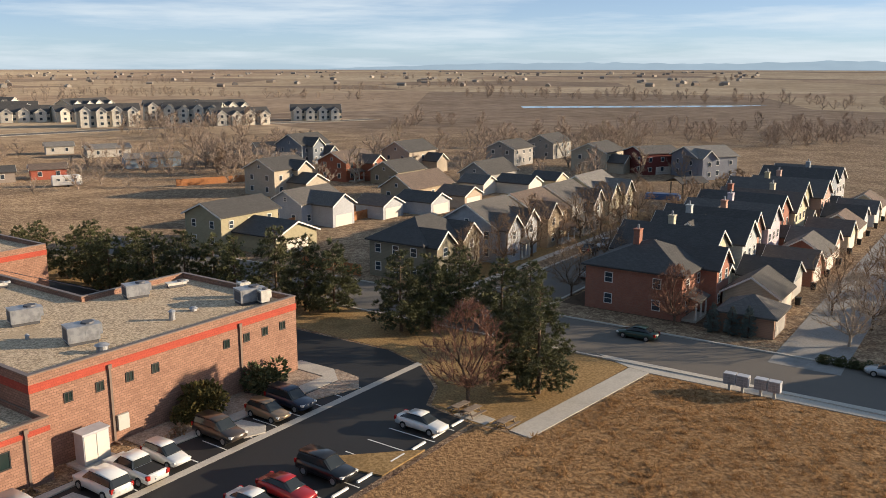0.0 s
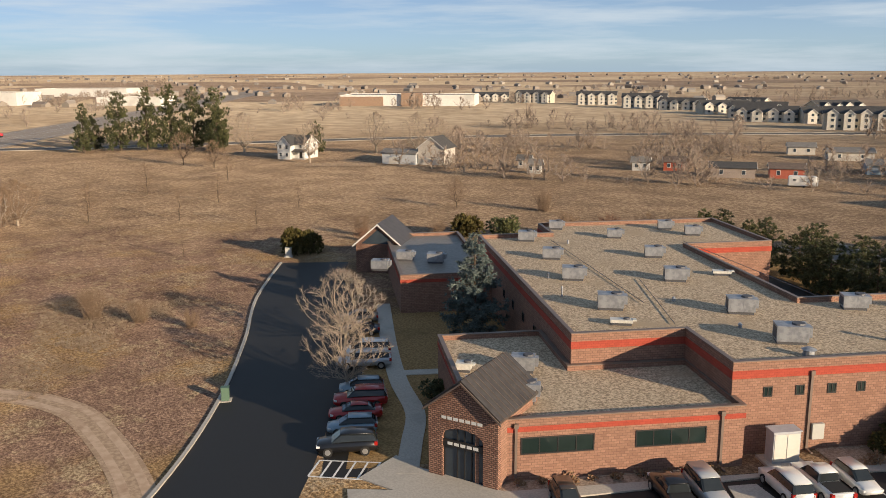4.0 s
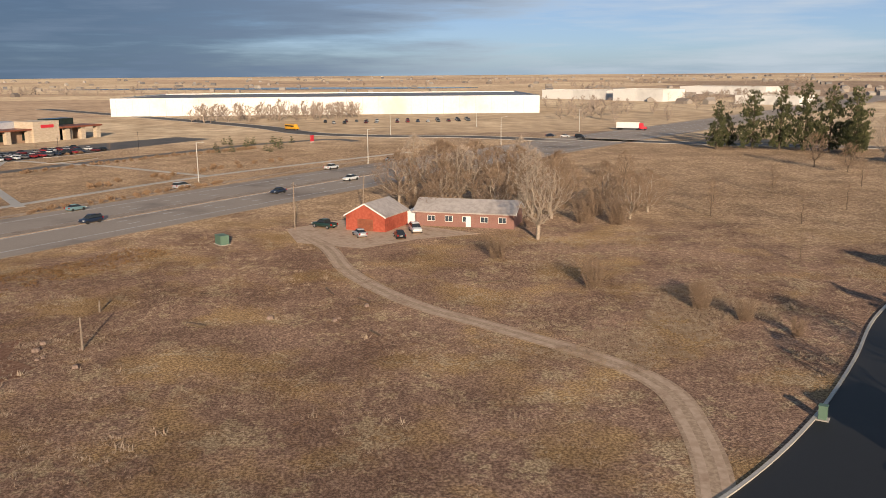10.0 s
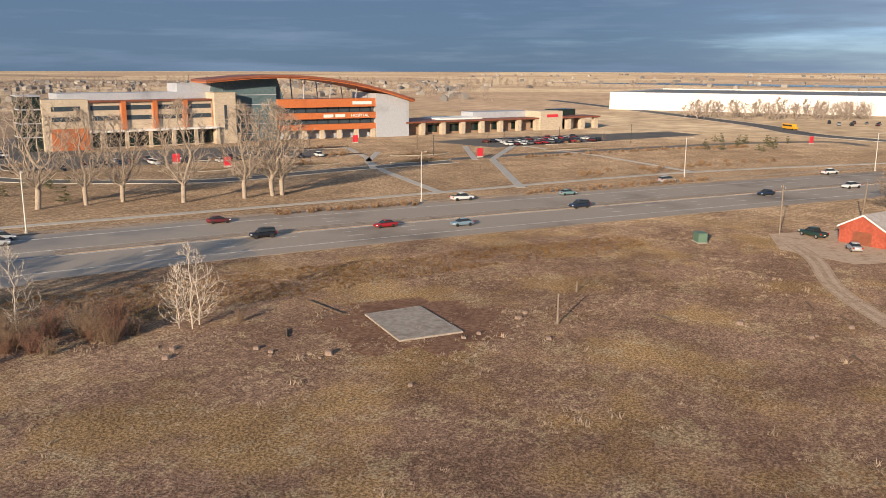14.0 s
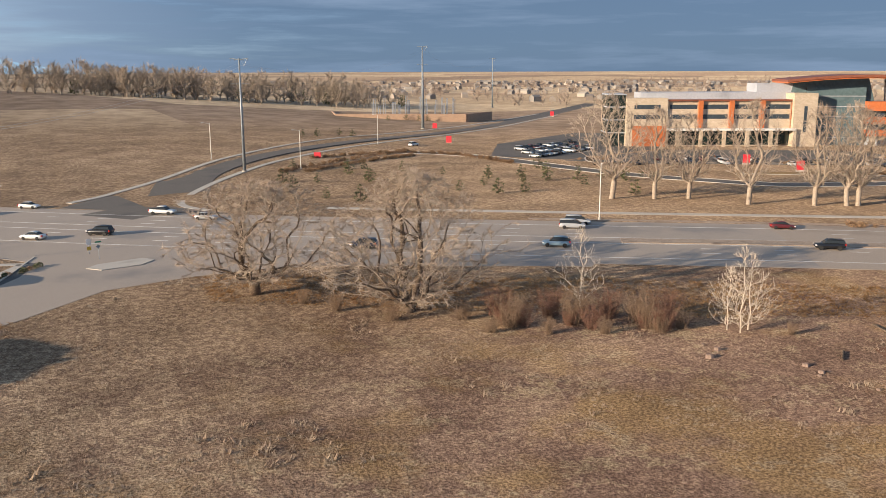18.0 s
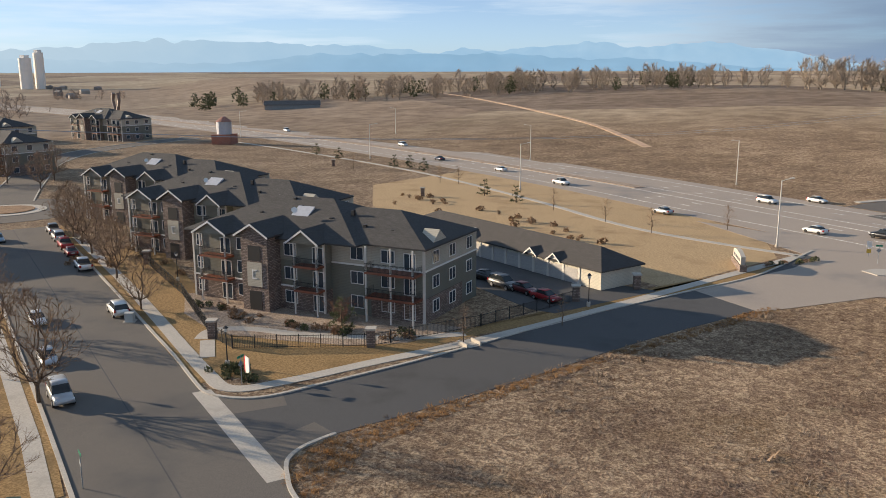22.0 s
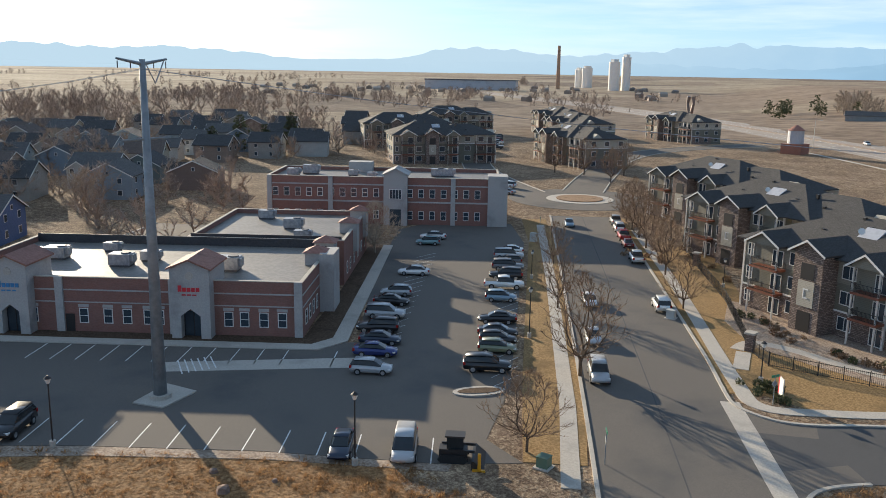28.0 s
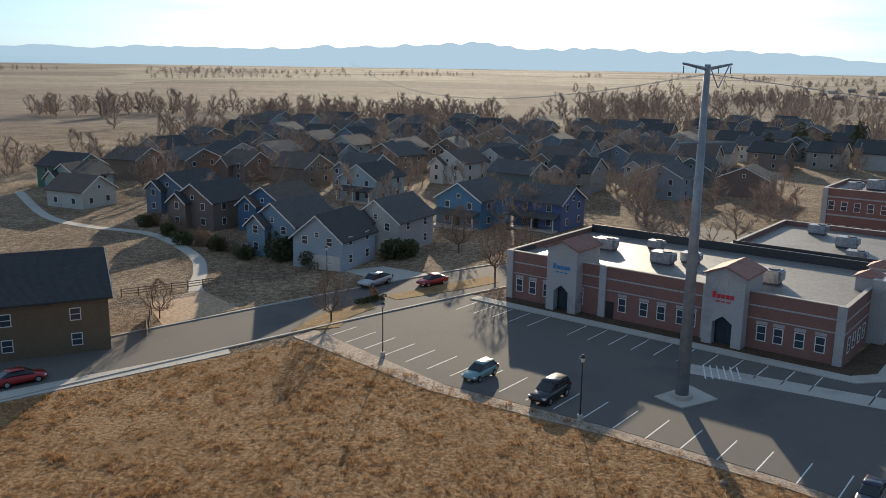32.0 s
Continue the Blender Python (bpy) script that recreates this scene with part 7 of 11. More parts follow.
# ---- power line ----
def power_pole(x, y, turn, h, r=0.55, label="tall galvanised steel power pole with V-string insulators"):
    ob = thing("power_pole", spot(x, y, turn, float(ground_z(x, y))), label, "pole", "power poles")
    part("base", Mesh().tube((0, 0, -0.2), (0, 0, 0.5), r * 1.6, r * 1.6, 16), M["concrete"], ob)
    part("mast", Mesh().tube((0, 0, 0.4), (0, 0, h), r, r * 0.42, 12), M["galv_pole"], ob, smooth=True)
    for s in (-1, 1):
        arm = part("arm", Mesh().tube((0, 0, h - 0.4), (s * 2.6, 0, h + 0.05), 0.16, 0.09, 8), M["galv_pole"], ob)
        for k in (1.2, 2.5):
            part("insulator", Mesh().tube((s * k, 0, h - 0.15), (s * k, 0, h - 0.75), 0.05, 0.05, 6), M["hvac_dark"], arm)
    part("v_string", Mesh().tube((0.4, 0, h - 0.4), (1.3, 0, h - 2.0), 0.05, 0.05, 6).tube((2.3, 0, h - 0.1), (1.3, 0, h - 2.0), 0.05, 0.05, 6), M["hvac"], ob)
    for zz in (h * 0.78,):
        part("lower_arm", Mesh().tube((-2.6, 0, zz), (2.6, 0, zz), 0.09, 0.09, 8), M["galv_pole"], ob)
    return ob


POLES = [(77.2, -10.1, 30.4, 0.62), (-44.8, -247, 32.0, 0.5), (-160, -394, 40, 0.75), (-302, -600, 38, 0.7)]
for x, y, h, r in POLES:
    power_pole(x, y, -58 if x > 0 else 155, h, r)
sheet("pole_pad", [(76.9, -7.6), (74.6, -9.9), (77.4, -13.4), (80.5, -11.2)], "concrete", "kerbed concrete pad round the power pole", 0.16)


def wire(p0, p1, sag, name="power_cable"):
    p0, p1 = Vector(p0), Vector(p1)
    m, n = Mesh(), 14
    pts = [p0.lerp(p1, i / n) - Vector((0, 0, sag * 4 * (i / n) * (1 - i / n))) for i in range(n + 1)]
    ring = [Vector((math.cos(2.094 * k), math.sin(2.094 * k), 0)) * 0.022 for k in range(3)]
    side = (p1 - p0).cross(Vector((0, 0, 1))).normalized()
    vs = [p + side * q.x + Vector((0, 0, q.y)) for p in pts for q in ring]
    m.poly(vs, [(3 * i + k, 3 * i + (k + 1) % 3, 3 * i + 3 + (k + 1) % 3, 3 * i + 3 + k) for i in range(n) for k in range(3)] + [(0, 1, 2), (3 * n + 2, 3 * n + 1, 3 * n)])
    solid(name, m, M["hvac"], "thin sagging overhead power cable", "cable", "", None, "power cables")


for dx in (-1.4, 1.2):
    wire((77.2 + dx, -10.1, 29.6), (225 + dx, 62, 30), 5)
    wire((77.2 + dx, -10.1, 29.6), (-44.8 + dx, -247, 31.4), 9)
    wire((-44.8 + dx, -247, 31.4), (-160 + dx, -394, 39), 6)
    wire((-160 + dx, -394, 39), (-302 + dx, -600, 37), 7)

# ---- apartments ----
DARKS, TANS, MIDS = siding((0.175, 0.17, 0.135)), siding((0.46, 0.42, 0.34)), siding((0.25, 0.235, 0.19))
APT_ROOF = (0.058, 0.055, 0.053)


def balcony(parent, x0, x1, y0, y1, z):
    part("balcony_deck", box(x0, y0, z - 0.28, x1, y1, z), M["rust_panel"], parent, "rust-brown timber balcony deck")
    rail = part("railing", Mesh().box(x0, y0, z + 1.0, x1, y0 + 0.05, z + 1.06).box(x0, y0, z + 0.08, x1, y0 + 0.05, z + 0.13), M["dark_metal"], parent)
    m = Mesh()
    k = int((x1 - x0) / 0.16)
    for i in range(k + 1):
        x = x0 + (x1 - x0) * i / k
        m.box(x - 0.012, y0 + 0.01, z + 0.1, x + 0.012, y0 + 0.04, z + 1.0)
    for y in np.arange(y0, y1, 0.2):
        m.box(x0, y, z + 0.1, x0 + 0.03, y + 0.025, z + 1.0).box(x1 - 0.03, y, z + 0.1, x1, y + 0.025, z + 1.0)
    tagged(part("bar_infill", m, M["dark_metal"], rail), kind="stuff")


def apartment(x, y, turn, label="three-storey apartment block with stone base and balconies", detail=True):
    ob = thing("apartment_building", spot(x, y, turn), label, "building", "apartment blocks")
    rm = shingle(APT_ROOF)
    if not detail:
        FAR[ob] = (Mesh(), Mesh())
    W0, W1, D = -16.5, 17.5, 16.5
    part("stone_base", box(W0 - 0.06, -0.06, -0.3, 4.5, D, 3.0), M["ashlar"], ob)
    part("dark_storey", box(W0, 0.0, 3.0, 4.5, D, 6.4), DARKS, ob)
    part("tan_storey", box(W0, 0.0, 6.4, 4.5, D, 9.3), MIDS, ob)
    part("side_wing", box(4.5, 1.6, -0.3, W1, D, 6.4), DARKS, ob)
    part("tan_wing_top", box(4.5, 1.6, 6.4, W1, D, 9.3), TANS, ob)
    part("wing_base", box(10.2, 1.52, -0.3, W1 + 0.07, 12, 3.0), M["ashlar"], ob)
    part("belt", Mesh().box(W0 - 0.08, -0.09, 3.0, 4.5, 0.0, 3.2).box(4.5, 1.5, 6.3, W1 + 0.1, 1.6, 6.5).box(W1, 1.5, 6.3, W1 + 0.1, D, 6.5), M["trim_white"], ob)
    # hipped roof over both wings
    hip_block(ob, W0, 9.0, -0.2, D, 9.3, 3.9, MIDS, rm, 0.7, 9.2, wall_name="roof_plate")
    hip_block(ob, -2.0, W1, 1.4, D - 1.5, 9.32, 3.1, TANS, rm, 0.7, 9.25, wall_name="roof_plate")
    for bx, by, b0 in ((W0, 0, -0.1), (4.4, 0, -0.1), (W1, 1.6, -0.1)):
        part("corner_board", Mesh().box(bx - 0.14, by - 0.1, 0, bx + 0.14, by + 0.14, 9.25), M["off_white"], ob, "pale painted corner board")
    part("frieze_board", Mesh().box(W0, -0.07, 8.95, 4.5, 0.0, 9.25).box(4.5, 1.53, 8.95, W1, 1.6, 9.25).box(W1, 1.6, 8.95, W1 + 0.07, D, 9.25), M["off_white"], ob, "pale painted frieze board")
    # stair tower with gable
    gable_block(ob, -6.3, -2.2, -2.6, 3.0, 9.9, 1.2, "y", M["ashlar"], rm, 0.6)
    # dark plates on the solid wall paint the shade inside the tower's openings
    part("stair_opening", box(-5.2, -2.64, 0.2, -3.3, -2.58, 2.6), M["dark_metal"], ob)
    part("panel", box(-5.4, -2.68, 3.2, -3.1, -2.58, 6.3), TANS, ob, "tan panel with a pale building letter")
    part("opening_upper", box(-5.2, -2.64, 6.5, -3.3, -2.58, 8.4), M["dark_metal"], ob)
    part("letter", Mesh().box(-4.6, -2.72, 4.2, -4.45, -2.68, 5.4).box(-4.45, -2.72, 5.25, -3.85, -2.68, 5.4).box(-4.45, -2.72, 4.2, -3.85, -2.68, 4.35), M["trim_white"], ob)
    # gables over balcony stacks
    for a, b in ((-14.2, -9.6), (0.8, 4.6)):
        gable_block(ob, a, b, -1.7, 4.0, 9.4, 1.3, "y", MIDS, rm, 0.5, z0=9.1)
        for k in (0, 1, 2):
            z = 0.15 + 3.05 * k
            window_on(ob, (a + b) / 2 + 0.9, -0.06, z + 0.1, 1.7, 2.1, 0, 1)
            if k:
                balcony(ob, a + 0.1, b - 0.1, -1.7, 0, z)
        for xx in (a + 0.15, b - 0.33):
            part("balcony_post", box(xx, -1.65, 0.0, xx + 0.18, -1.45, 9.3), M["off_white"], ob)
    for k in (0, 1, 2):
        z = 0.9 + 3.05 * k
        for xx in (-8.2, -0.6, 8.2):
            window_on(ob, xx, -0.06 if xx < 4 else 1.6, z, 1.9, 1.65, 0, 1)
        window_on(ob, -15.4, -0.06, z, 1.0, 1.65, 0)
        window_on(ob, 12.6, 1.55, z, 1.9, 1.65, 0, 1)
        window_on(ob, 15.6, 1.55, z - 0.6, 1.6, 2.1, 0, 1)
        if k:
            balcony(ob, 10.6, 17.3, -0.6, 1.6, 0.15 + 3.05 * k)
        for yy in (4.5, 9.0, 14.0):
            window_on(ob, W1 + 0.08, yy, z, 1.7, 1.6, 90, 1)
            window_on(ob, W0 - 0.06, yy, z, 1.5, 1.6, 270, 1)
    for xx in (10.6, 14.0, 17.0):
        part("balcony_post", box(xx, -0.55, 0.0, xx + 0.2, -0.35, 9.3), M["off_white"], ob)
    part("gable_end", Mesh().sweep([(3.4, 9.2), (7.8, 9.2), (5.6, 10.9)], "x", W1 - 2, W1 + 0.12), TANS, ob)
    # roof furniture
    for xx, yy, zz in ((-8, 4, 11.4), (-3, 6, 12.3), (3, 4, 11.4), (8, 4, 10.9), (12, 4, 10.6), (-11, 5, 11.5), (-5, 7.4, 13.0), (5, 6, 12.2)):
        part("roof_vent", box(xx - 0.2, yy - 0.2, zz - 0.6, xx + 0.2, yy + 0.2, zz + 0.1), M["dark_metal"], ob)
    part("skylight", Mesh().poly([(-3.2, 2.6, 10.6), (-0.6, 2.6, 10.6), (-0.6, 5.6, 12.4), (-3.2, 5.6, 12.4), (-3.2, 5.6, 11.6), (-0.6, 5.6, 11.6)], [(0, 1, 2, 3), (3, 2, 5, 4), (0, 3, 4), (1, 5, 2)]), M["grey_panel"], ob, "pale metal-clad roof saddle")
    part("dish", Mesh().tube((-2.0, 3.0, 12.2), (-1.85, 2.8, 12.3), 0.1, 0.4, 10), M["trim_white"], ob)
    return ob


apartment(63.4, -84.6, 180)
apartment(94.2, -102.6, 180)
apartment(126, -121.0, 180)
apartment(236, -160.0, 172, detail=False)
apartment(246.5, -123.8, 255, "tan and grey apartment block by the car park", detail=False)
apartment(300, -205.0, 170, detail=False)
apartment(302.5, -135.8, 255, "tan and grey apartment block by the car park", detail=False)
apartment(356.5, -185.8, 255, "distant grey apartment block", detail=False)
apartment(352, -232.0, 170, "distant grey apartment block", detail=False)
apartment(300, -262.0, 172, "distant grey apartment block", detail=False)

gar = thing("garage_row", spot(48.8, -124.3, 152.6), "long row of cream garages with dark shingles", "garage")
GARAGE_ROOF = shingle((0.062, 0.057, 0.054))
hip_block(gar, -26, 21.5, -4, 4, 2.8, 2.3, siding((0.60, 0.555, 0.45)), GARAGE_ROOF, 0.45)
for k in range(12):
    garage_door(gar, -19.5 + 3.2 * k, -4, 2.6, 2.15, 0, "stucco_trim")
for k in (-20, -13, -7.5, 7.5, 12.5):
    gable_block(gar, k - 1.2, k + 1.2, -4.35, -1.0, 2.75, 0.9, "y", M["trim_white"], GARAGE_ROOF, 0.28, z0=2.6)
for k in range(13):
    part("pilaster", box(-21.3 + 3.2 * k, -4.12, 0, -20.9 + 3.2 * k, -4.0, 2.75), M["off_white"], gar)
sheet("highway_lawn", [(12, -143), (24, -116.5), (66.3, -138.6), (98, -160), (116, -190), (108, -229), (79, -211), (31, -178), (16, -160)], "tan_lawn", "pale tan winter lawn between garages and highway", 0.014, "lawn")
sheet("garage_court", [(66, -134), (30, -115), (24.5, -114), (33.5, -97.5), (37, -98), (52, -108), (72, -124)], "asphalt", "asphalt court before the garages", 0.03)
sheet("verge", [(39.0, -84.5), (44.6, -71.5), (49.0, -63.5), (56.5, -61.5), (64, -66), (82, -78), (110, -96), (116, -112), (72, -80), (42, -84), (28, -112), (10, -140), (8, -146), (18, -118)], "lawn", "tan winter lawn before the apartments", 0.02, "lawn")
sheet("foundation_bed", [(41.0, -87.0), (44.5, -79.0), (50, -75.4), (58, -73.6), (66, -72.4), (75, -77.0), (82, -84.5), (79, -86.0)], "rock_mulch", "rock-covered planting bed before the apartments", 0.05, "planting bed")
for pts in ([(8.8, -146.4), (21, -119.3), (31.2, -96.6), (38.2, -82.6), (44.7, -71.5), (48.6, -64.5), (52.6, -59.6), (58.5, -62.3), (75, -73), (96, -86.5), (128, -106)], [(8.8, -146.4), (38.4, -158.5), (72, -186), (122, -222), (190, -258), (260, -290)], [(40, -85), (46, -80.4), (56, -76.6), (63, -75.6), (67, -73.4), (66, -70.0)], [(65, -70), (61, -65.5)]):
    solid("pavement", strip(Mesh(), curve_through(pts), -0.8, 0.8, -0.2, 0.06), M["concrete"], "pale concrete footpath", "pavement", "structure")
solid("verge", strip(Mesh(), [(56.5, -59.2), (100, -86.6), (140, -111.2)], -1.4, 0.2, -0.2, 0.045), M["lawn"], "narrow tan grass verge by the kerb", "lawn", "structure")


def iron_fence(pts, h=1.5):
    for (xa, ya), (xb, yb) in zip(pts, pts[1:]):
        d = Vector((xb - xa, yb - ya))
        ob = thing("iron_fence", spot(xa, ya, math.degrees(math.atan2(d.y, d.x))), "low black iron railing fence", "fence", "iron fences")
        part("rail", Mesh().box(0, -0.02, h - 0.12, d.length, 0.02, h - 0.07).box(0, -0.02, 0.15, d.length, 0.02, 0.2), M["dark_metal"], ob)
        m = Mesh()
        for i in range(int(d.length / 0.18)):
            m.box(i * 0.18, -0.012, 0.05, i * 0.18 + 0.025, 0.012, h)
        part("picket", m, M["dark_metal"], ob)
        for i in range(int(d.length / 2.4) + 1):
            part("post", box(i * 2.4 - 0.04, -0.04, 0, i * 2.4 + 0.04, 0.04, h + 0.1), M["dark_metal"], ob)


iron_fence([(65.1, -71.0), (60.5, -69.0), (47.3, -76.3), (39.5, -88.5)])
iron_fence([(65.1, -71.0), (82, -84), (100, -95.5), (116, -107)])
iron_fence([(39.5, -88.5), (33, -104.3)])
for x, y in ((65.1, -71.0), (47.3, -76.3), (33.0, -104.3), (27.4, -114.0), (100, -95.5), (150, -222), (95, -178)):
    ob = thing("stone_pillar", spot(x, y, 25), "stone gate pillar with a flat cap", "pillar", "stone pillars")
    part("shaft", box(-0.45, -0.45, -0.2, 0.45, 0.45, 2.0), M["ashlar"], ob)
    part("cap", box(-0.6, -0.6, 2.0, 0.6, 0.6, 2.2), M["concrete"], ob)
ms = thing("monument_sign", spot(16.7, -134.4, 107), "arched stone entrance sign with pale panel", "sign")
part("base", box(-4.0, -0.5, -0.2, 4.0, 0.5, 1.0), M["ashlar"], ms)
part("panel", Mesh().sweep([(-3.4, 1.0), (3.4, 1.0), (3.4, 2.2), (2, 2.5), (0, 2.65), (-2, 2.5), (-3.4, 2.2)], "y", -0.35, 0.35), M["concrete"], ms)
for k in range(4):
    part("lettering_bar", box(-2.6 + 1.4 * k, -0.39, 1.4, -1.6 + 1.4 * k, -0.35, 1.8), M["hvac_dark"], ms)
    part("lettering_bar", box(-2.6 + 1.4 * k, 0.35, 1.4, -1.6 + 1.4 * k, 0.39, 1.8), M["hvac_dark"], ms)
sn = thing("leasing_sign", spot(53.2, -62.6, 150), "narrow white and red roadside sign", "sign")
part("board", box(-0.6, -0.05, 0.3, 0.6, 0.05, 2.2), M["trim_white"], sn)
part("stripe", box(-0.6, -0.07, 0.3, -0.4, 0.07, 2.2), M["red_sign"], sn)
tw = thing("water_tower", spot(235.7, -271, 20), "brick-based ornamental water tower with grey tank", "tower")
part("base", box(-4, -4, -0.2, 4, 4, 4), M["brick"], tw)
part("tank", Mesh().tube((0, 0, 4), (0, 0, 9), 3.0, 3.0, 16), M["grey_panel"], tw)
part("cap", Mesh().tube((0, 0, 9), (0, 0, 11), 3.4, 0.6, 16), M["tile_red"], tw)

# ---- brick offices ----
OFF = spot(109.2, 9.1, 241.3)
off = thing("office_block", OFF, "single-storey brick office block with grey stucco towers", "building", "brick offices")
flat_block(off, [(0, 0), (41.6, 0), (41.6, 22.5), (0, 22.5)], 6.4, M["pink_brick"], "flat_roof", 0.75, 0.35, "concrete")
flat_block(off, [(20.5, 24.0), (42.6, 24.0), (42.6, 49), (20.5, 49)], 6.4, M["pink_brick"], "flat_roof", 0.75, 0.35, "concrete")
part("dark_upstand", Mesh().box(0.4, 22.0, 5.7, 41.2, 22.14, 6.9).box(20.9, 24.5, 5.7, 42.2, 24.64, 6.9).box(41.1, 14, 5.7, 41.24, 22, 6.9).box(0.36, 0.4, 5.7, 0.5, 6, 6.3), M["parapet_dark"], off, "dark membrane lining of the parapet")
part("frieze", Mesh().box(-0.08, -0.08, 4.9, 41.68, -0.002, 5.05).box(41.602, -0.08, 4.9, 41.68, 22, 5.05).box(-0.08, -0.08, 3.5, 41.68, -0.002, 3.62).box(41.602, -0.08, 3.5, 41.68, 22, 3.62), M["stucco_trim"], off)
for u in (0.0, 13.5, 26.5, 40.7):
    part("pilaster", box(u, -0.25, -0.2, u + 0.9, 0.0, 6.5), M["stucco_trim"], off)
for u in (1.9, 3.9, 6.0, 13.0 - 2.2, 16.6, 19.4, 21.6, 24.0, 30.9 - 5.6, 35.0, 37.2, 39.3, 33.2):
    window_on(off, u, 0, 1.1, 1.05, 1.75, 0)
    part("lintel", box(u - 0.6, -0.05, 2.95, u + 0.6, 0.0, 3.3), M["stucco_trim"], off)
for v in (2, 4.2, 6.4, 8.6, 15, 18):
    window_on(off, 41.6, v, 1.1, 1.05, 1.75, 90)
for v in (27, 30, 34, 38, 42, 46):
    window_on(off, 42.6, v, 1.1, 1.05, 1.75, 90)
door_on(off, 15.0, -0.02, 0.1)
for u0, u1, col in ((6.9, 11.1, "blue_sign"), (27.2, 31.6, "red_sign")):
    part("tower_front", Mesh().sweep([(u0, -0.2), (u0 + 1.1, -0.2), (u0 + 1.1, 2.7), ((u0 + u1) / 2, 3.5), (u1 - 1.1, 2.7), (u1 - 1.1, -0.2), (u1, -0.2), (u1, 8.0), ((u0 + u1) / 2, 9.0), (u0, 8.0)], "y", -1.6, 0.4), M["stucco_trim"], off, "grey stucco entrance tower with a pointed gable")
    part("tower_roof", Mesh().sweep([(u0 - 0.3, 7.95), ((u0 + u1) / 2, 9.0), (u1 + 0.3, 7.95), (u1 + 0.3, 8.15), ((u0 + u1) / 2, 9.2), (u0 - 0.3, 8.15)], "y", -1.9, 4.5), M["tile_red"], off)
    part("tower_back", box(u0, 0.4, 5.6, u1, 4.2, 8.0), M["stucco_trim"], off)
    part("entrance_glass", box(u0 + 1.1, -0.5, 0, u1 - 1.1, -0.42, 3.0), M["glass"], off)
    for k in range(3):
        part("door_frame", box(u0 + 1.1 + k * (u1 - u0 - 2.3) / 2, -0.56, 0, u0 + 1.2 + k * (u1 - u0 - 2.3) / 2, -0.4, 3.0), M["dark_metal"], off)
    part("medallion", Mesh().tube(((u0 + u1) / 2, -1.66, 7.3), ((u0 + u1) / 2, -1.6, 7.3), 0.45, 0.45, 16), M["concrete"], off)
    for k in range(5):
        part("sign_bar", box(u0 + 0.9 + k * 0.5, -1.66, 5.5, u0 + 1.3 + k * 0.5, -1.6, 5.95 if k else 6.2), M[col], off)
    for k in range(3):
        part("sign_bar", box(u0 + 1.3 + k * 0.6, -1.65, 5.05, u0 + 1.75 + k * 0.6, -1.6, 5.2), M[col], off)
for u, v in ((39.6, 11.6), (39.6, 18.0), (40.6, 33), (40.6, 44)):
    part("corner_turret", box(u, v, 3, u + 2.6, v + 2.6, 7.3), M["stucco_trim"], off)
    hipm = Mesh().poly([(u - .3, v - .3, 7.3), (u + 2.9, v - .3, 7.3), (u + 2.9, v + 2.9, 7.3), (u - .3, v + 2.9, 7.3), (u + 1.3, v + 1.3, 8.1)], [(0, 1, 4), (1, 2, 4), (2, 3, 4), (3, 0, 4), (3, 2, 1, 0)])
    part("turret_roof", hipm, M["tile_red"], off)
part("side_entrance", box(41.6, 10.6, -0.2, 43.4, 15, 7.4), M["stucco_trim"], off, "grey stucco side entrance")
for u, v, s in ((8, 12, 1.2), (17.5, 9, 1.2), (20, 12, 1.0), (31, 8, 1.3), (33, 36, 1.2), (27, 44, 1.1), (36, 28, 1.0), (13, 17, 0.9)):
    p = OFF @ Vector((u, v, 0))
    hvac_unit(p.x, p.y, 5.7, 241, 2.2 * s, 1.6 * s, 1.3 * s, "pale galvanised rooftop unit on the office")

OF2 = spot(163.5, -43.5, 241.3)
off2 = thing("office_block", OF2, "two-storey brick office block with grey stucco entrance", "building", "brick offices")
flat_block(off2, [(0, 0), (45.5, 0), (45.5, 17), (0, 17)], 9.2, M["pink_brick"], "flat_roof", 0.75, 0.35, "concrete")
part("string_course", Mesh().box(-0.08, -0.09, 4.3, 45.58, -0.002, 4.6).box(-0.08, -0.09, 7.6, 45.58, -0.002, 7.85).box(45.502, -0.09, 4.3, 45.58, 17, 4.6), M["stucco_trim"], off2)
for u in (0, 12, 36, 44.6):
    part("pilaster", box(u, -0.3, -0.2, u + 0.9, 0.0, 9.3), M["stucco_trim"], off2)
part("corner_tower", box(43.2, -0.6, -0.2, 47.0, 4.2, 9.9), M["stucco_trim"], off2)
for k in range(20):
    u = 1.6 + 2.2 * k
    if not 22.5 < u < 28 and u < 43:
        for z in (1.0, 5.3):
            window_on(off2, u, 0, z, 1.1, 1.7, 0)
part("tower_front", Mesh().sweep([(23, -0.2), (27.6, -0.2), (27.6, 9.8), (25.3, 11.0), (23, 9.8)], "y", -1.4, 0.4), M["stucco_trim"], off2, "grey stucco entrance tower")
window_on(off2, 25.3, -1.42, 5.2, 2.4, 1.9, 0, 3)
part("entrance_glass", box(24.2, -1.46, 0, 26.4, -1.4, 3.2), M["glass"], off2)
part("tower_roof", Mesh().sweep([(22.7, 9.75), (25.3, 11.0), (27.9, 9.75), (27.9, 9.95), (25.3, 11.2), (22.7, 9.95)], "y", -1.7, 4.5), M["stucco_trim"], off2)
part("side_turret", box(14, 14, 8, 19, 17, 10.6), M["stucco_trim"], off2)
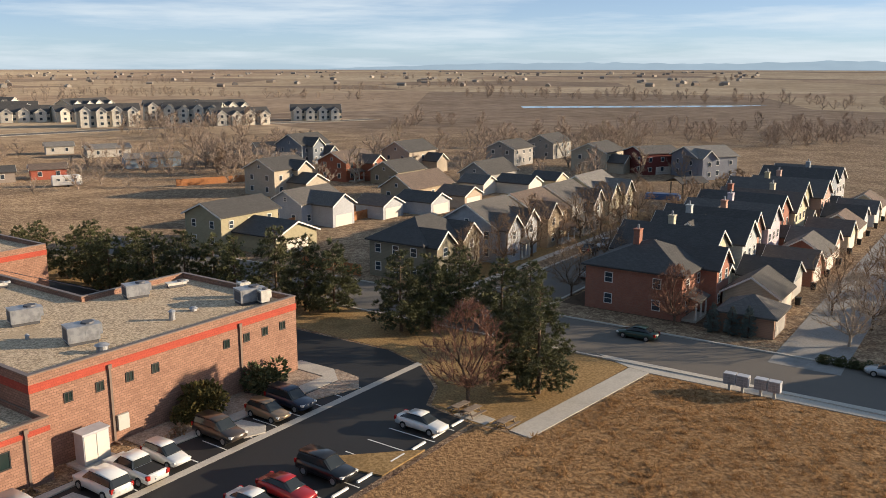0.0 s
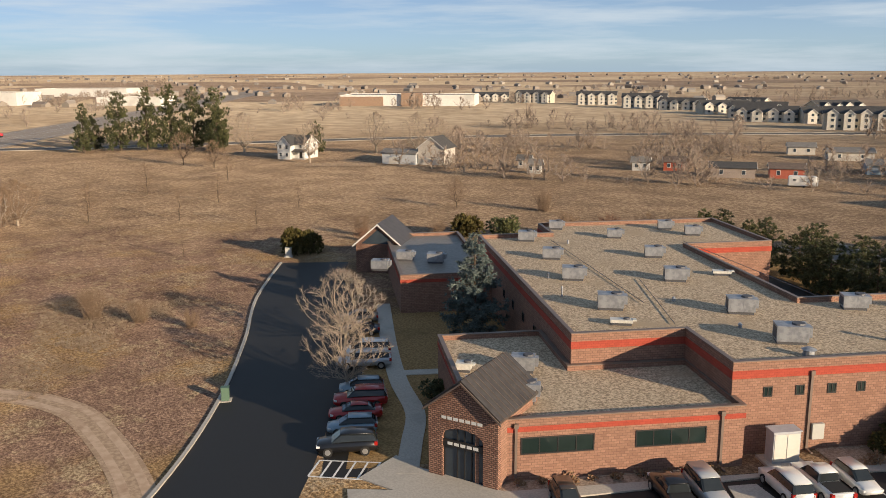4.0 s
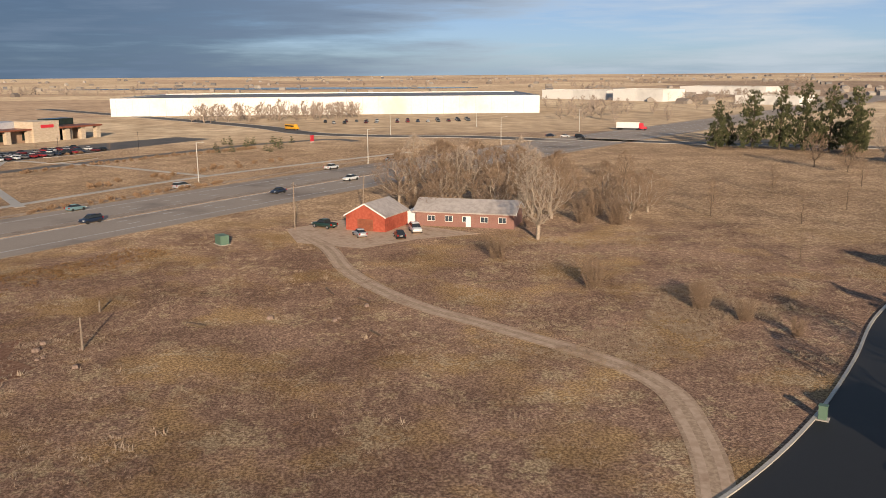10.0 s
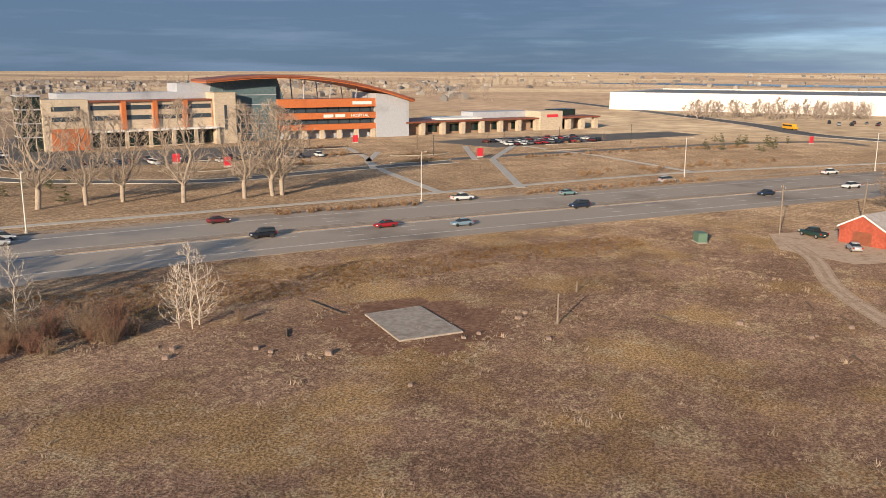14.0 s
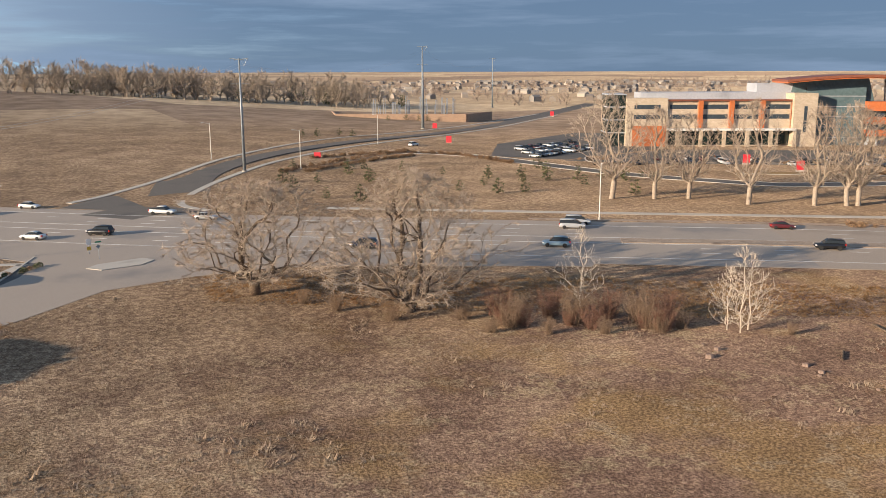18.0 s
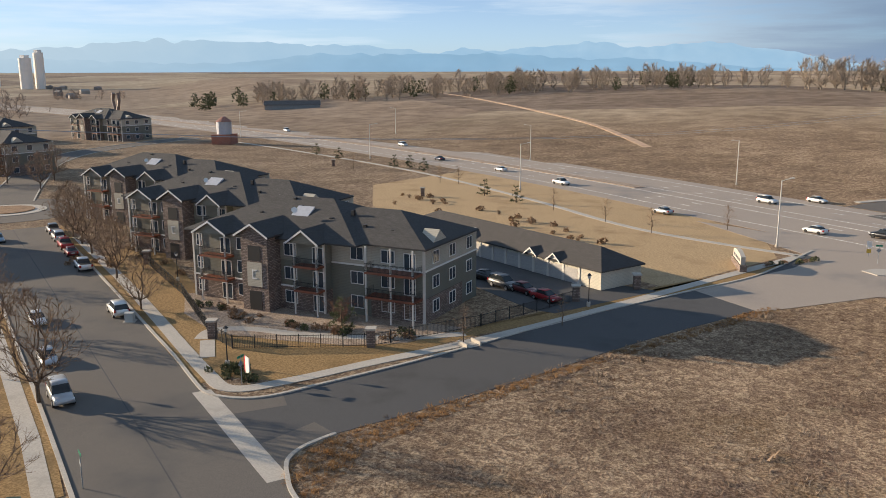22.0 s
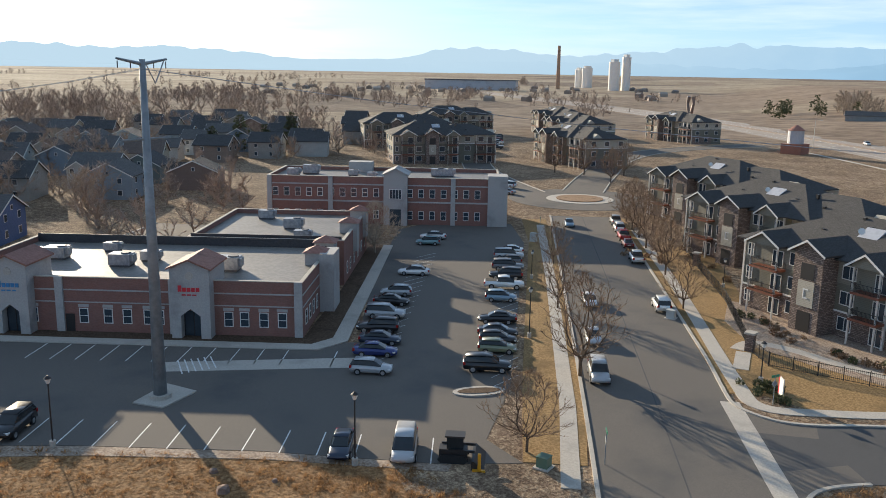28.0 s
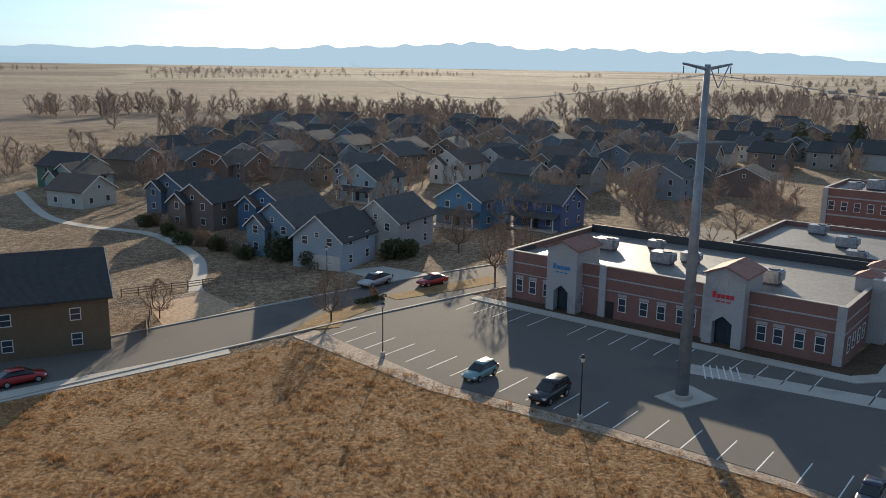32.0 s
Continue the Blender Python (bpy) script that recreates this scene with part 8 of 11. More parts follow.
for u, v, s in ((7, 9, 1.4), (4, 6, 1.1), (16, 7, 0.9), (33, 9, 1.2), (35, 9, 1.2), (20, 5, 0.8)):
    p = OF2 @ Vector((u, v, 0))
    hvac_unit(p.x, p.y, 8.5, 241, 2.2 * s, 1.6 * s, 1.3 * s, "pale galvanised rooftop unit on the office")

# office car parks
sheet("office_car_park", [(88.8, 28.4), (76.6, 13.0), (69.6, -2.6), (62.7, -15.4), (54.6, -27.6), (52.0, -33.5), (57, -33.0), (66.5, -41.0), (126, -79.5), (143, -87), (150, -72), (146, -64), (118, -48), (94, -36.5), (85, -33), (88, -25), (106.5, 8.5), (110, 15), (102, 24.5), (93.7, 26.8)], "old_asphalt", "weathered asphalt car park of the offices", 0.03)
sheet("office_walk", [tuple((OFF @ Vector((u, v, 0)))[:2]) for u, v in ((-3, -4.2), (44, -4.2), (46.8, -1), (46.8, 52), (45.2, 52), (45, 0), (43, -2.4), (-3, -2.4))], "concrete", "pale concrete walk before the offices", 0.14)
sheet("office_bed", [tuple((OFF @ Vector((u, v, 0)))[:2]) for u, v in ((0, -2.3), (43, -2.3), (45, 0), (45.1, 50), (42.7, 50), (42.6, 22), (41.7, 0), (0, 0))], "bark_mulch", "reddish-brown mulch bed along the offices", 0.1, "planting bed")
sheet("lot_slab", [tuple((OFF @ Vector((u, v, 0)))[:2]) for u, v in ((28, -9.4), (50, -6), (50.5, -9), (30, -12))], "concrete", "pale concrete strip across the car park", 0.036)
sheet("street_strip", [(52.2, -33.6), (49.5, -37.8), (60, -45.2), (126, -86), (145, -96.5), (147, -92), (126, -80.5), (66, -42)], "lawn", "tan grass strip with trees between lot and street", 0.05, "lawn")
solid("pavement", strip(Mesh(), [(47, -34.5), (60, -43.2), (100, -68), (140, -92)], -0.75, 0.75, -0.2, 0.075), M["concrete"], "pale concrete footpath along the street", "pavement", "structure")
sheet("kerb_strip", [(90, 29.4), (76.0, 12.0), (69.0, -3.4), (62.0, -16.2), (54.0, -28.2), (53.2, -27.5), (61.0, -15.4), (67.4, -3.0), (74.4, 13.4), (87, 31)], "rock_mulch", "gravel strip at the edge of the car park", 0.06, "planting bed")
sheet("corner_lawn", [(91.5, 27.0), (95.5, 27.0), (100.5, 24.8), (103, 26.4), (96, 30.8), (89.0, 32.0)], "lawn", "small tan grass corner with a tree", 0.08, "lawn")
sheet("corner_lawn", [(104.5, 23.0), (112.5, 14.6), (116.5, 11), (120, 12.6), (112, 20), (106, 25)], "lawn", "tan grass strip beside the office", 0.08, "lawn")
for k in range(19):
    a = OFF @ Vector((-1.5 + 2.65 * k, -4.4, 0))
    b = OFF @ Vector((-1.5 + 2.65 * k, -9.2, 0))
    n = Vector((0.48, 0.877)) * 0.055
    if 5 != k % 12:
        sheet("bay_line", [(a.x - n.x, a.y - n.y), (b.x - n.x, b.y - n.y), (b.x + n.x, b.y + n.y), (a.x + n.x, a.y + n.y)], "paint_white", "white painted bay line", 0.036, "road marking", 0.02)
for k in range(22):
    p = Vector((88.0, 27.4)).lerp(Vector((54.8, -26.8)), k / 21)
    q = p + Vector((0.877, -0.48)).normalized() * 4.9 + Vector((0.0, 0.0))
    n = Vector((0.48, 0.877)) * 0.055
    sheet("bay_line", [(p.x - n.x, p.y - n.y), (q.x - n.x, q.y - n.y), (q.x + n.x, q.y + n.y), (p.x + n.x, p.y + n.y)], "paint_white", "white painted bay line", 0.036, "road marking", 0.02)
for k in range(20):
    for base, way in (((72.5, -26.5), (0.40, -0.92)), ((65.5, -41.3), (-0.40, 0.92))):
        p = Vector(base) + Vector((0.855, -0.52)) * (2.75 * k + (6 if way[0] > 0 else 4))
        q = p + Vector(way).normalized() * (5.0 if way[0] > 0 else 4.6)
        n = Vector((0.855, -0.52)) * 0.055
        sheet("bay_line", [(p.x - n.x, p.y - n.y), (p.x + n.x, p.y + n.y), (q.x + n.x, q.y + n.y), (q.x - n.x, q.y - n.y)][::1 if way[0] < 0 else -1], "paint_white", "white painted bay line", 0.036, "road marking", 0.02)

# ---- hospital ----
HA = thing("hospital_wing", spot(-193, -283, 155.7), "three-storey sandstone and orange hospital wing", "building", "hospital")
part("wall", box(9, 0, -0.2, 78, 24, 17.4), M["sandstone"], HA)
part("stone_end", box(7, -1.2, -0.2, 23, 6, 18.6), M["sandstone"], HA)
part("orange_base", box(9.5, -1.4, 0, 22.5, -1.2, 8), M["orange_panel"], HA)
part("stair_glass", box(0, 1, -0.2, 7, 14, 19.8), M["green_glass"], HA, "green glass stair tower")
for z in (5, 10, 15, 19.8):
    part("stair_band", box(-0.2, 0.8, z, 7.2, 14.2, z + 0.4), M["grey_panel"], HA)
part("cornice", box(23, -1.0, 17.4, 74, 24.2, 18.0), M["rust_panel"], HA)
part("plant_screen", box(14, 6, 17.4, 74, 20, 20.6), M["grey_panel"], HA, "grey rooftop plant screen")
part("plant_box", box(60, 8, 20.6, 76, 20, 24.0), M["grey_panel"], HA)
for z in (10.6, 14.4):
    for a, b in ((10, 20), (24, 34.5), (37, 46.5), (49, 58.5), (61, 70.5)):
        part("ribbon_window", box(a, -1.34 if a < 20 else -0.14, z, b, -0.02, z + 1.7), M["glass"], HA)
for x in (35, 47, 59, 71):
    part("pier", box(x, -1.3, 6.2, x + 1.7, 0, 17.6), M["orange_panel"], HA, "orange vertical pier")
part("canopy", box(23, -4.5, 6.3, 72, 0, 7.0), M["trim_white"], HA)
part("ground_glass", box(24, -0.12, 0.5, 72, 0, 6.0), M["green_glass"], HA)
for x in range(26, 72, 9):
    part("column", box(x, -4.2, -0.1, x + 1.2, -3.0, 6.3), M["sandstone"], HA)
part("stone_tower", box(71, -3, -0.2, 80, 8, 20.4), M["sandstone"], HA, "tall sandstone tower with a slit window")
part("slit_window", box(75, -3.1, 5.5, 76.2, -3.0, 15.5), M["glass"], HA)
HB = thing("hospital_main", spot(-264, -251.5, 146.9), "hospital main block with arched rust roof", "building", "hospital")
part("curtain_wall", box(0, 4, -0.2, 22, 24, 22.5), M["teal_glass"], HB, "blue-grey glass curtain wall")
for z in range(3, 23, 4):
    part("mullion", box(-0.1, 3.85, z, 22.1, 4.0, z + 0.25), M["grey_panel"], HB)
part("wall", box(22, 5, -0.2, 80, 30, 16.5), M["grey_panel"], HB)
for z, h in ((13.6, 3.6), (8.6, 2.6), (3.9, 2.4)):
    part("orange_band", box(22, 0, z, 66, 5.2, z + h), M["orange_panel"], HB, "burnt orange panel band")
for z in (6.4, 11.3):
    part("ribbon_window", box(22.4, 2.2, z, 65.6, 5.0, z + 2.3), M["glass"], HB)
    for k in range(9):
        part("window_mullion", box(24 + 5 * k, 2.1, z, 24.5 + 5 * k, 2.2, z + 2.3), M["green_glass"], HB)
for k in range(6):
    part("column", box(24 + 8 * k, 0.2, -0.1, 25.8 + 8 * k, 1.8, 3.9), M["sandstone"], HB)
part("end_wall", Mesh().sweep([(66, -0.2), (82, -0.2), (82, 17.6), (66, 19.4)], "y", -0.6, 28), M["grey_panel"], HB, "pale grey metal end wall")
arc = [(-9 + 92 * k / 20, 22.6 + 4.2 * math.sin(math.pi * (0.16 + 0.86 * k / 20)) - 6.4 * (k / 20) ** 3) for k in range(21)]
part("arched_roof", Mesh().sweep(arc + [(x, z + 0.9) for x, z in arc[::-1]], "y", -5, 26), M["rust_panel"], HB, "long arched rust-brown roof")
part("roof_soffit", Mesh().sweep([(x, z - 0.5) for x, z in arc] + [(x, z) for x, z in arc[::-1]], "y", -4.4, 25), M["orange_panel"], HB)
part("clerestory", Mesh().sweep([(-6, 17), (26, 16.5)] + [(x, z - 0.6) for x, z in arc[::-1] if -6 < x < 27], "y", 6, 20), M["teal_glass"], HB)
for x in (34, 46, 58, 70):
    z = min(arc, key=lambda q: abs(q[0] - x))[1]
    part("roof_strut", Mesh().tube((x, 4, 16.3), (x, 2, z - 0.4), 0.3, 0.3, 8), M["grey_panel"], HB)
    part("roof_strut", Mesh().tube((x, 20, 16.3), (x, 22, z - 0.4), 0.3, 0.3, 8), M["grey_panel"], HB)
fnt = bpy.data.curves.new("sign_text", "FONT")
fnt.body, fnt.size, fnt.extrude, fnt.align_x = "HOSPITAL", 1.9, 0.06, "CENTER"
tx = new("sign_text", fnt)
tx.parent, tx.matrix_basis = HB, pose(58.5, -0.1, 9.2, 90, 0, 0)
fnt.materials.append(M["trim_white"])
for k in range(2):
    part("lettering_bar", box(41.5 + 5.4 * k, -0.12, 9.2, 46.0 + 5.4 * k, 0, 10.5), M["trim_white"], HB)
part("logo_bar", box(55, -0.15, 14.6, 64, 0, 16.0), M["trim_white"], HB)
HC = thing("hospital_emergency", spot(-334, -208, 151.0), "single-storey hospital wing with stone piers", "building", "hospital")
part("wall", box(0, 2, -0.2, 106, 26, 5.6), M["tan_brick"], HC)
part("roof", box(-2, -2.5, 5.6, 104, 27, 6.3), M["rust_panel"], HC)
part("upper_screen", box(42, 9, 6.3, 78, 20, 9.2), M["grey_panel"], HC)
part("pale_roof", box(20, 4, 6.3, 44, 22, 7.0), M["warehouse_white"], HC)
for k in range(9):
    part("pier", box(6 + 11 * k, -2.2, -0.1, 8.2 + 11 * k, 0.2, 5.6), M["sandstone"], HC)
for k in range(6):
    part("window", box(12 + 12 * k, 1.86, 1.0, 17 + 12 * k, 2.0, 4.4), M["green_glass"], HC)
part("entrance_block", box(74, -3.5, -0.2, 88, 10, 9.4), M["sandstone"], HC)
part("sign_bar", box(78, -3.62, 6.4, 85, -3.5, 7.8), M["red_sign"], HC)
part("entrance_glass", box(88, 1, 0, 97, 1.2, 5.2), M["green_glass"], HC)
part("drop_off_canopy", box(88, -5, 5.7, 112, 8, 6.5), M["rust_panel"], HC)
for x in (91, 100, 109):
    part("canopy_pier", box(x, -4, -0.1, x + 2.4, -1.6, 5.7), M["sandstone"], HC)
part("teal_screen", box(92, 8, 6.5, 106, 16, 9.6), M["green_glass"], HC)
sheet("hospital_car_park", [(-300, -146), (-410, -92), (-424, -112), (-330, -176), (-310, -182)], "old_asphalt", "grey asphalt hospital car park", 0.03)
sheet("hospital_car_park", [(-150, -244), (-168, -226), (-236, -186), (-262, -200), (-262, -230), (-205, -262)], "old_asphalt", "grey asphalt hospital forecourt", 0.03)
sheet("hospital_car_park", [(-132, -270), (-152, -246), (-206, -266), (-250, -330), (-220, -350), (-150, -305)], "old_asphalt", "grey asphalt hospital car park", 0.034)
solid("hospital_loop", strip(Mesh(), curve_through([(-232, -150), (-280, -126), (-330, -95), (-370, -68), (-398, -36), (-385, -22)]), -3, 3, -0.2, 0.026), M["old_asphalt"], "narrow asphalt loop road", "road", "structure")
for pts in ([(-258, -60), (-290, -100), (-312, -140)], [(-182, -104), (-212, -140), (-232, -160)], [(-200, -90), (-260, -128), (-330, -150)]):
    solid("pavement", strip(Mesh(), pts, -1.2, 1.2, -0.2, 0.04), M["concrete"], "pale concrete hospital footpath", "pavement", "structure")
for x, y in ((-74, -275.2), (-141.4, -320.2), (-168.5, -399.1), (-282.8, -476.9), (-288.9, -205.2), (-263.2, -134.4), (-381.9, -41.7), (-195.6, -209.3), (-196.6, -188.2)):
    ob = thing("wayfinding_sign", spot(x, y, 150), "red hospital wayfinding sign panel", "sign", "hospital signs")
    part("panel", box(-1.1, -0.15, 0.5, 1.1, 0.15, 3.2), M["red_sign"], ob)
    part("plinth", box(-1.2, -0.25, -0.1, 1.2, 0.25, 0.5), M["concrete"], ob)
    part("lettering_bar", box(-0.8, 0.15, 2.0, 0.8, 0.18, 2.3), M["trim_white"], ob)

road("hospital_drive", [(-104, -290), (-122, -280), (-132, -262), (-137, -240), (-145, -207), (-157, -185), (-170, -168), (-190, -160), (-210, -153), (-232, -143), (-246, -136)], 7, "old_asphalt", "curving asphalt drive before the hospital", 0.042)


def island(x, y, a, b, turn, bed="lawn"):
    """A kerbed island with planting."""
    ca, sa = math.cos(radians(turn)), math.sin(radians(turn))
    ring = lambda k: [(x + (a - k) * math.cos(q * 0.3927) * ca - (b - k) * math.sin(q * 0.3927) * sa, y + (a - k) * math.cos(q * 0.3927) * sa + (b - k) * math.sin(q * 0.3927) * ca) for q in range(16)]
    solid("island_kerb", Mesh().prism(ring(0), -0.2, 0.15), M["concrete"], "pale kerb of a planted island", "kerb", "structure")
    solid("island_bed", Mesh().prism(ring(0.5), -0.2, 0.19), M[bed], "planted bed on a kerbed island", "planting bed", "structure")


for x, y, a, b, t, bed in ((-263, -203, 11, 4, 150, "bark_mulch"), (-246, -181, 10, 3, 150, "bark_mulch"), (-262, -158, 12, 4, 150, "lawn"), (-243, -146, 12, 4, 152, "lawn"), (-212, -172, 14, 3, 150, "lawn"), (-186, -188, 9, 3, 150, "lawn"), (-215, -205, 12, 2.5, 150, "bark_mulch"), (-160, -244, 9, 2, 60, "bark_mulch"), (-310, -120, 12, 3, 150, "lawn"), (-335, -128, 14, 2, 150, "bark_mulch"), (-172, -268, 10, 1.6, 31, "bark_mulch")):
    island(x, y, a, b, t, bed)
for pts in ([(-255, -132), (-300, -160)], [(-215, -146), (-243, -168), (-270, -196)], [(-232, -160), (-262, -176)]):
    solid("pavement", strip(Mesh(), pts, -1.1, 1.1, -0.2, 0.05), M["concrete"], "pale concrete hospital footpath", "pavement", "structure")
island(66.6, -37.6, 2.6, 1.2, 75, "bark_mulch")
for k in range(6):
    f = k / 5
    a, b = Vector((87.1, -13.3)).lerp(Vector((87.0, -16.6)), f), Vector((82.9, -13.0)).lerp(Vector((83.3, -16.4)), f)
    q = Vector((0.0, 0.07))
    sheet("bay_line", [tuple(b - q), tuple(a - q), tuple(a + q), tuple(b + q)], "paint_white", "white hatching in the office car park", 0.042, "road marking", 0.02)
RH = random.Random(61)
rows = []
for pts in ([(-54, -243), (-80, -266), (-112, -292)], [(-72, -274), (-98, -285), (-119, -281), (-127, -262), (-130, -244)], [(-62, -243), (-86, -262), (-108, -276)], [(-136, -117), (-162, -99)], [(-190, -84), (-240, -52)], [(-270, -120), (-320, -90), (-352, -62)]):
    line = curve_through(pts, 20)
    rows += [(x + RH.gauss(0, 0.4), y + RH.gauss(0, 0.4), RH.uniform(0.9, 1.7), 0) for x, y in line]
for k in range(70):
    x, y = RH.choice(((-263, -203), (-246, -181), (-262, -158), (-243, -146), (-212, -172), (-215, -205), (-335, -128), (-160, -244)))
    rows.append((x + RH.gauss(0, 4), y + RH.gauss(0, 1.6), RH.uniform(0.8, 1.5), 0))
grove("hospital_hedges", ("shrub",), rows, "rows of low winter-brown hospital shrubs", "shrubs")
for x, y in ((-89, -353), (-94, -349), (-106, -357), (-110, -351), (-162, -450), (-175, -456), (-181, -452), (-185, -448), (-111, -202), (-118.5, -201.5), (-126, -198), (-102, -184), (-60, -186), (-54, -194), (-95, -185)):
    plant("little", x, y, RH.uniform(1.0, 1.6), group="young spruces")
for k in range(17):
    p = Vector((-158, -229)).lerp(Vector((-246, -181)), (k + RH.uniform(-0.2, 0.2)) / 17)
    car(RH.choice(("suv", "sedan", "pickup", "hatch", "van")), RH.choice(("white", "silver", "grey", "black", "red", "navy", "gold")), p.x + RH.choice((0, 4.5)), p.y - RH.choice((0, 6)), 62 + RH.choice((0, 180)), "parked before the hospital", 0)
for x, y, s in ((-203, -196, 0.9), (-228, -186, 0.8), (-176, -206, 0.8), (-280, -170, 0.8), (-300, -150, 0.7), (-196, -232, 0.9), (-236, -212, 0.8), (-262, -190, 0.7), (-330, -140, 0.7), (-345, -118, 0.6)):
    plant("sapling", x, y, s * 1.4, group="hospital saplings")
for x, y in ((-222, -176), (-258, -150), (-290, -138), (-204, -214), (-178, -240), (-320, -128), (-350, -108)):
    ob = thing("car_park_lamp", spot(x, y, 60), "slim dark car park lamp post", "lamp post", "hospital lamps")
    part("post", Mesh().tube((0, 0, -0.1), (0, 0, 7.5), 0.1, 0.07, 6), M["dark_metal"], ob)
    part("head", box(-0.5, -0.15, 7.4, 0.5, 0.15, 7.55), M["dark_metal"], ob)

# ---- warehouse, store and far buildings ----
wz = thing("warehouse", spot(-648, -58, 90), "very long white tilt-up concrete warehouse", "building")
flat_block(wz, [(-158, -7), (158, -7), (158, 140), (-158, 140)], 13.0, M["warehouse_white"], "flat_roof", 0.8, 0.5, "grey_panel")
for k in range(26):
    part("panel_joint", box(-154 + 12 * k, -7.03, 0, -153.8 + 12 * k, -7.0, 12.2), M["grey_panel"], wz)
st_ = thing("retail_store", spot(-560, 480, 40), "long tan and white retail store", "building")
flat_block(st_, [(-58, 0), (58, 0), (58, 50), (-58, 50)], 9.5, M["warehouse_white"], "flat_roof", 0.8, 0.5)
part("brick_front", Mesh().box(-58, -1.5, 0, -20, 0, 8).box(-4, -3, 0, 14, 0, 11), M["tan_brick"], st_)
for x, y, w, d, h, t in ((-880, 250, 60, 40, 12, 40), (-960, 200, 90, 40, 10, 40), (-1100, 420, 120, 50, 10, 40), (-760, 330, 60, 30, 8, 40)):
    ob = thing("commercial_building", spot(x, y, t), "long pale commercial building on the plain", "building", "far buildings")
    flat_block(ob, [(-w / 2, -d / 2), (w / 2, -d / 2), (w / 2, d / 2), (-w / 2, d / 2)], h, M["warehouse_white"], "flat_roof", 0.8, 0.5)
RB = random.Random(44)
for x, y, w, t in ((-232, 468, 34, 20), (-198, 482, 30, 40), (-170, 442, 30, 25), (-138, 452, 30, 5), (-104, 446, 30, 30), (-68, 484, 28, 10), (-262, 532, 34, 25), (-300, 545, 34, 50), (-342, 566, 34, 15), (-390, 580, 34, 30), (-450, 610, 34, 35), (-520, 605, 34, 20), (-580, 600, 34, 45), (-214, 515, 30, 60), (-150, 490, 30, 25), (-320, 596, 30, 0), (-122, 500, 28, 40), (-258, 492, 28, 15)):
    x, y = x + RB.uniform(-5, 5), y + RB.uniform(-8, 8)
    ob = thing("apartment_building", spot(x, y, t), "distant cream and grey apartment row with gables", "building", "far apartment rows")
    FAR[ob] = (Mesh(), Mesh())
    tone = RB.choice(((0.66, 0.61, 0.52), (0.46, 0.43, 0.38), (0.60, 0.53, 0.42)))
    tall = RB.choice((5.8, 5.8, 8.2))
    gable_block(ob, -w / 2, w / 2, 0, 13, tall, 3.0, "x", siding(tone), shingle(DARK_ROOF), 0.6)
    for k in range(4):
        a = -w / 2 + 1.5 + k * w / 4
        gable_block(ob, a, a + w / 6, -1.8 - 1.2 * (k % 2), 5, tall - 0.4 * (k % 2), 2.0, "y", siding((0.70, 0.65, 0.56)), shingle(DARK_ROOF), 0.4)
        windows_on(ob, a, a + w / 6, -1.8 - 1.2 * (k % 2), 5, "s", (1.0, 4.0, 6.4) if tall > 8 else (1.0, 4.0), 1, 1.6, 1.6)
        windows_on(ob, a + w / 8, a + w / 4, 0, 5, "s", (1.0, 4.0), 1, 1.8, 1.6)

# substation on the far road
sheet("substation_yard", [(-140, -500), (-204, -520), (-236, -460), (-208, -440)], "rock_mulch", "gravel yard of the substation", 0.03, "yard")
sw = thing("substation_wall", spot(0, 0), "brick screen wall round a substation", "wall")
for (xa, ya), (xb, yb) in (((-140, -478), (-206, -442)), ((-206, -442), (-232, -462)), ((-140, -478), (-150, -520))):
    d = Vector((xb - xa, yb - ya)).normalized()
    n = Vector((-d.y, d.x)) * 0.3
    part("wall", Mesh().prism([(xa - n.x, ya - n.y), (xb - n.x, yb - n.y), (xb + n.x, yb + n.y), (xa + n.x, ya + n.y)], -0.2, 5.0), M["tan_brick"], sw)
rs = random.Random(8)
for k in range(26):
    x, y = -165 - 50 * rs.random(), -470 - 35 * rs.random()
    h = rs.uniform(7, 15)
    ob = thing("switchgear_mast", spot(x, y, 60), "steel switchgear frame in the substation", "mast", "switchgear")
    part("mast", Mesh().box(-0.15, -0.15, 0, 0.15, 0.15, h).box(5.85, -0.15, 0, 6.15, 0.15, h), M["hvac"], ob)
    part("beam", box(-0.6, -0.12, h - 0.5, 6.6, 0.12, h - 0.2), M["hvac"], ob)
# sugar works on the skyline
sm = thing("smoke_stack", spot(1205, -815), "tall brick factory chimney", "chimney")
part("shaft", Mesh().tube((0, 0, -1), (0, 0, 71), 3.6, 2.4, 16), M["tan_brick"], sm)
for x, y, h, r in ((1132, -898, 54, 7), (1146, -908, 54, 7), (1140, -880, 46, 9), (1310, -948, 36, 8), (1324, -962, 36, 8), (1335, -950, 33, 8)):
    ob = thing("grain_silo", spot(x, y), "white concrete silo tower", "silo", "silos")
    part("drum", Mesh().tube((0, 0, -1), (0, 0, h), r, r, 16), M["warehouse_white"], ob)
    part("head_house", box(-r * 0.5, -r * 0.5, h, r * 0.5, r * 0.5, h + 4), M["warehouse_white"], ob)
fac = thing("factory", spot(1165, -630, 50), "long grey factory building on the plain", "building")
part("body", box(-70, -12, -1, 70, 12, 14), M["grey_panel"], fac)
part("roof", box(-71, -13, 14, 71, 13, 15.5), M["hvac_dark"], fac)
sc = thing("sculpture", spot(490, -450), "pair of rust-brown roadside sculpture posts", "sculpture")
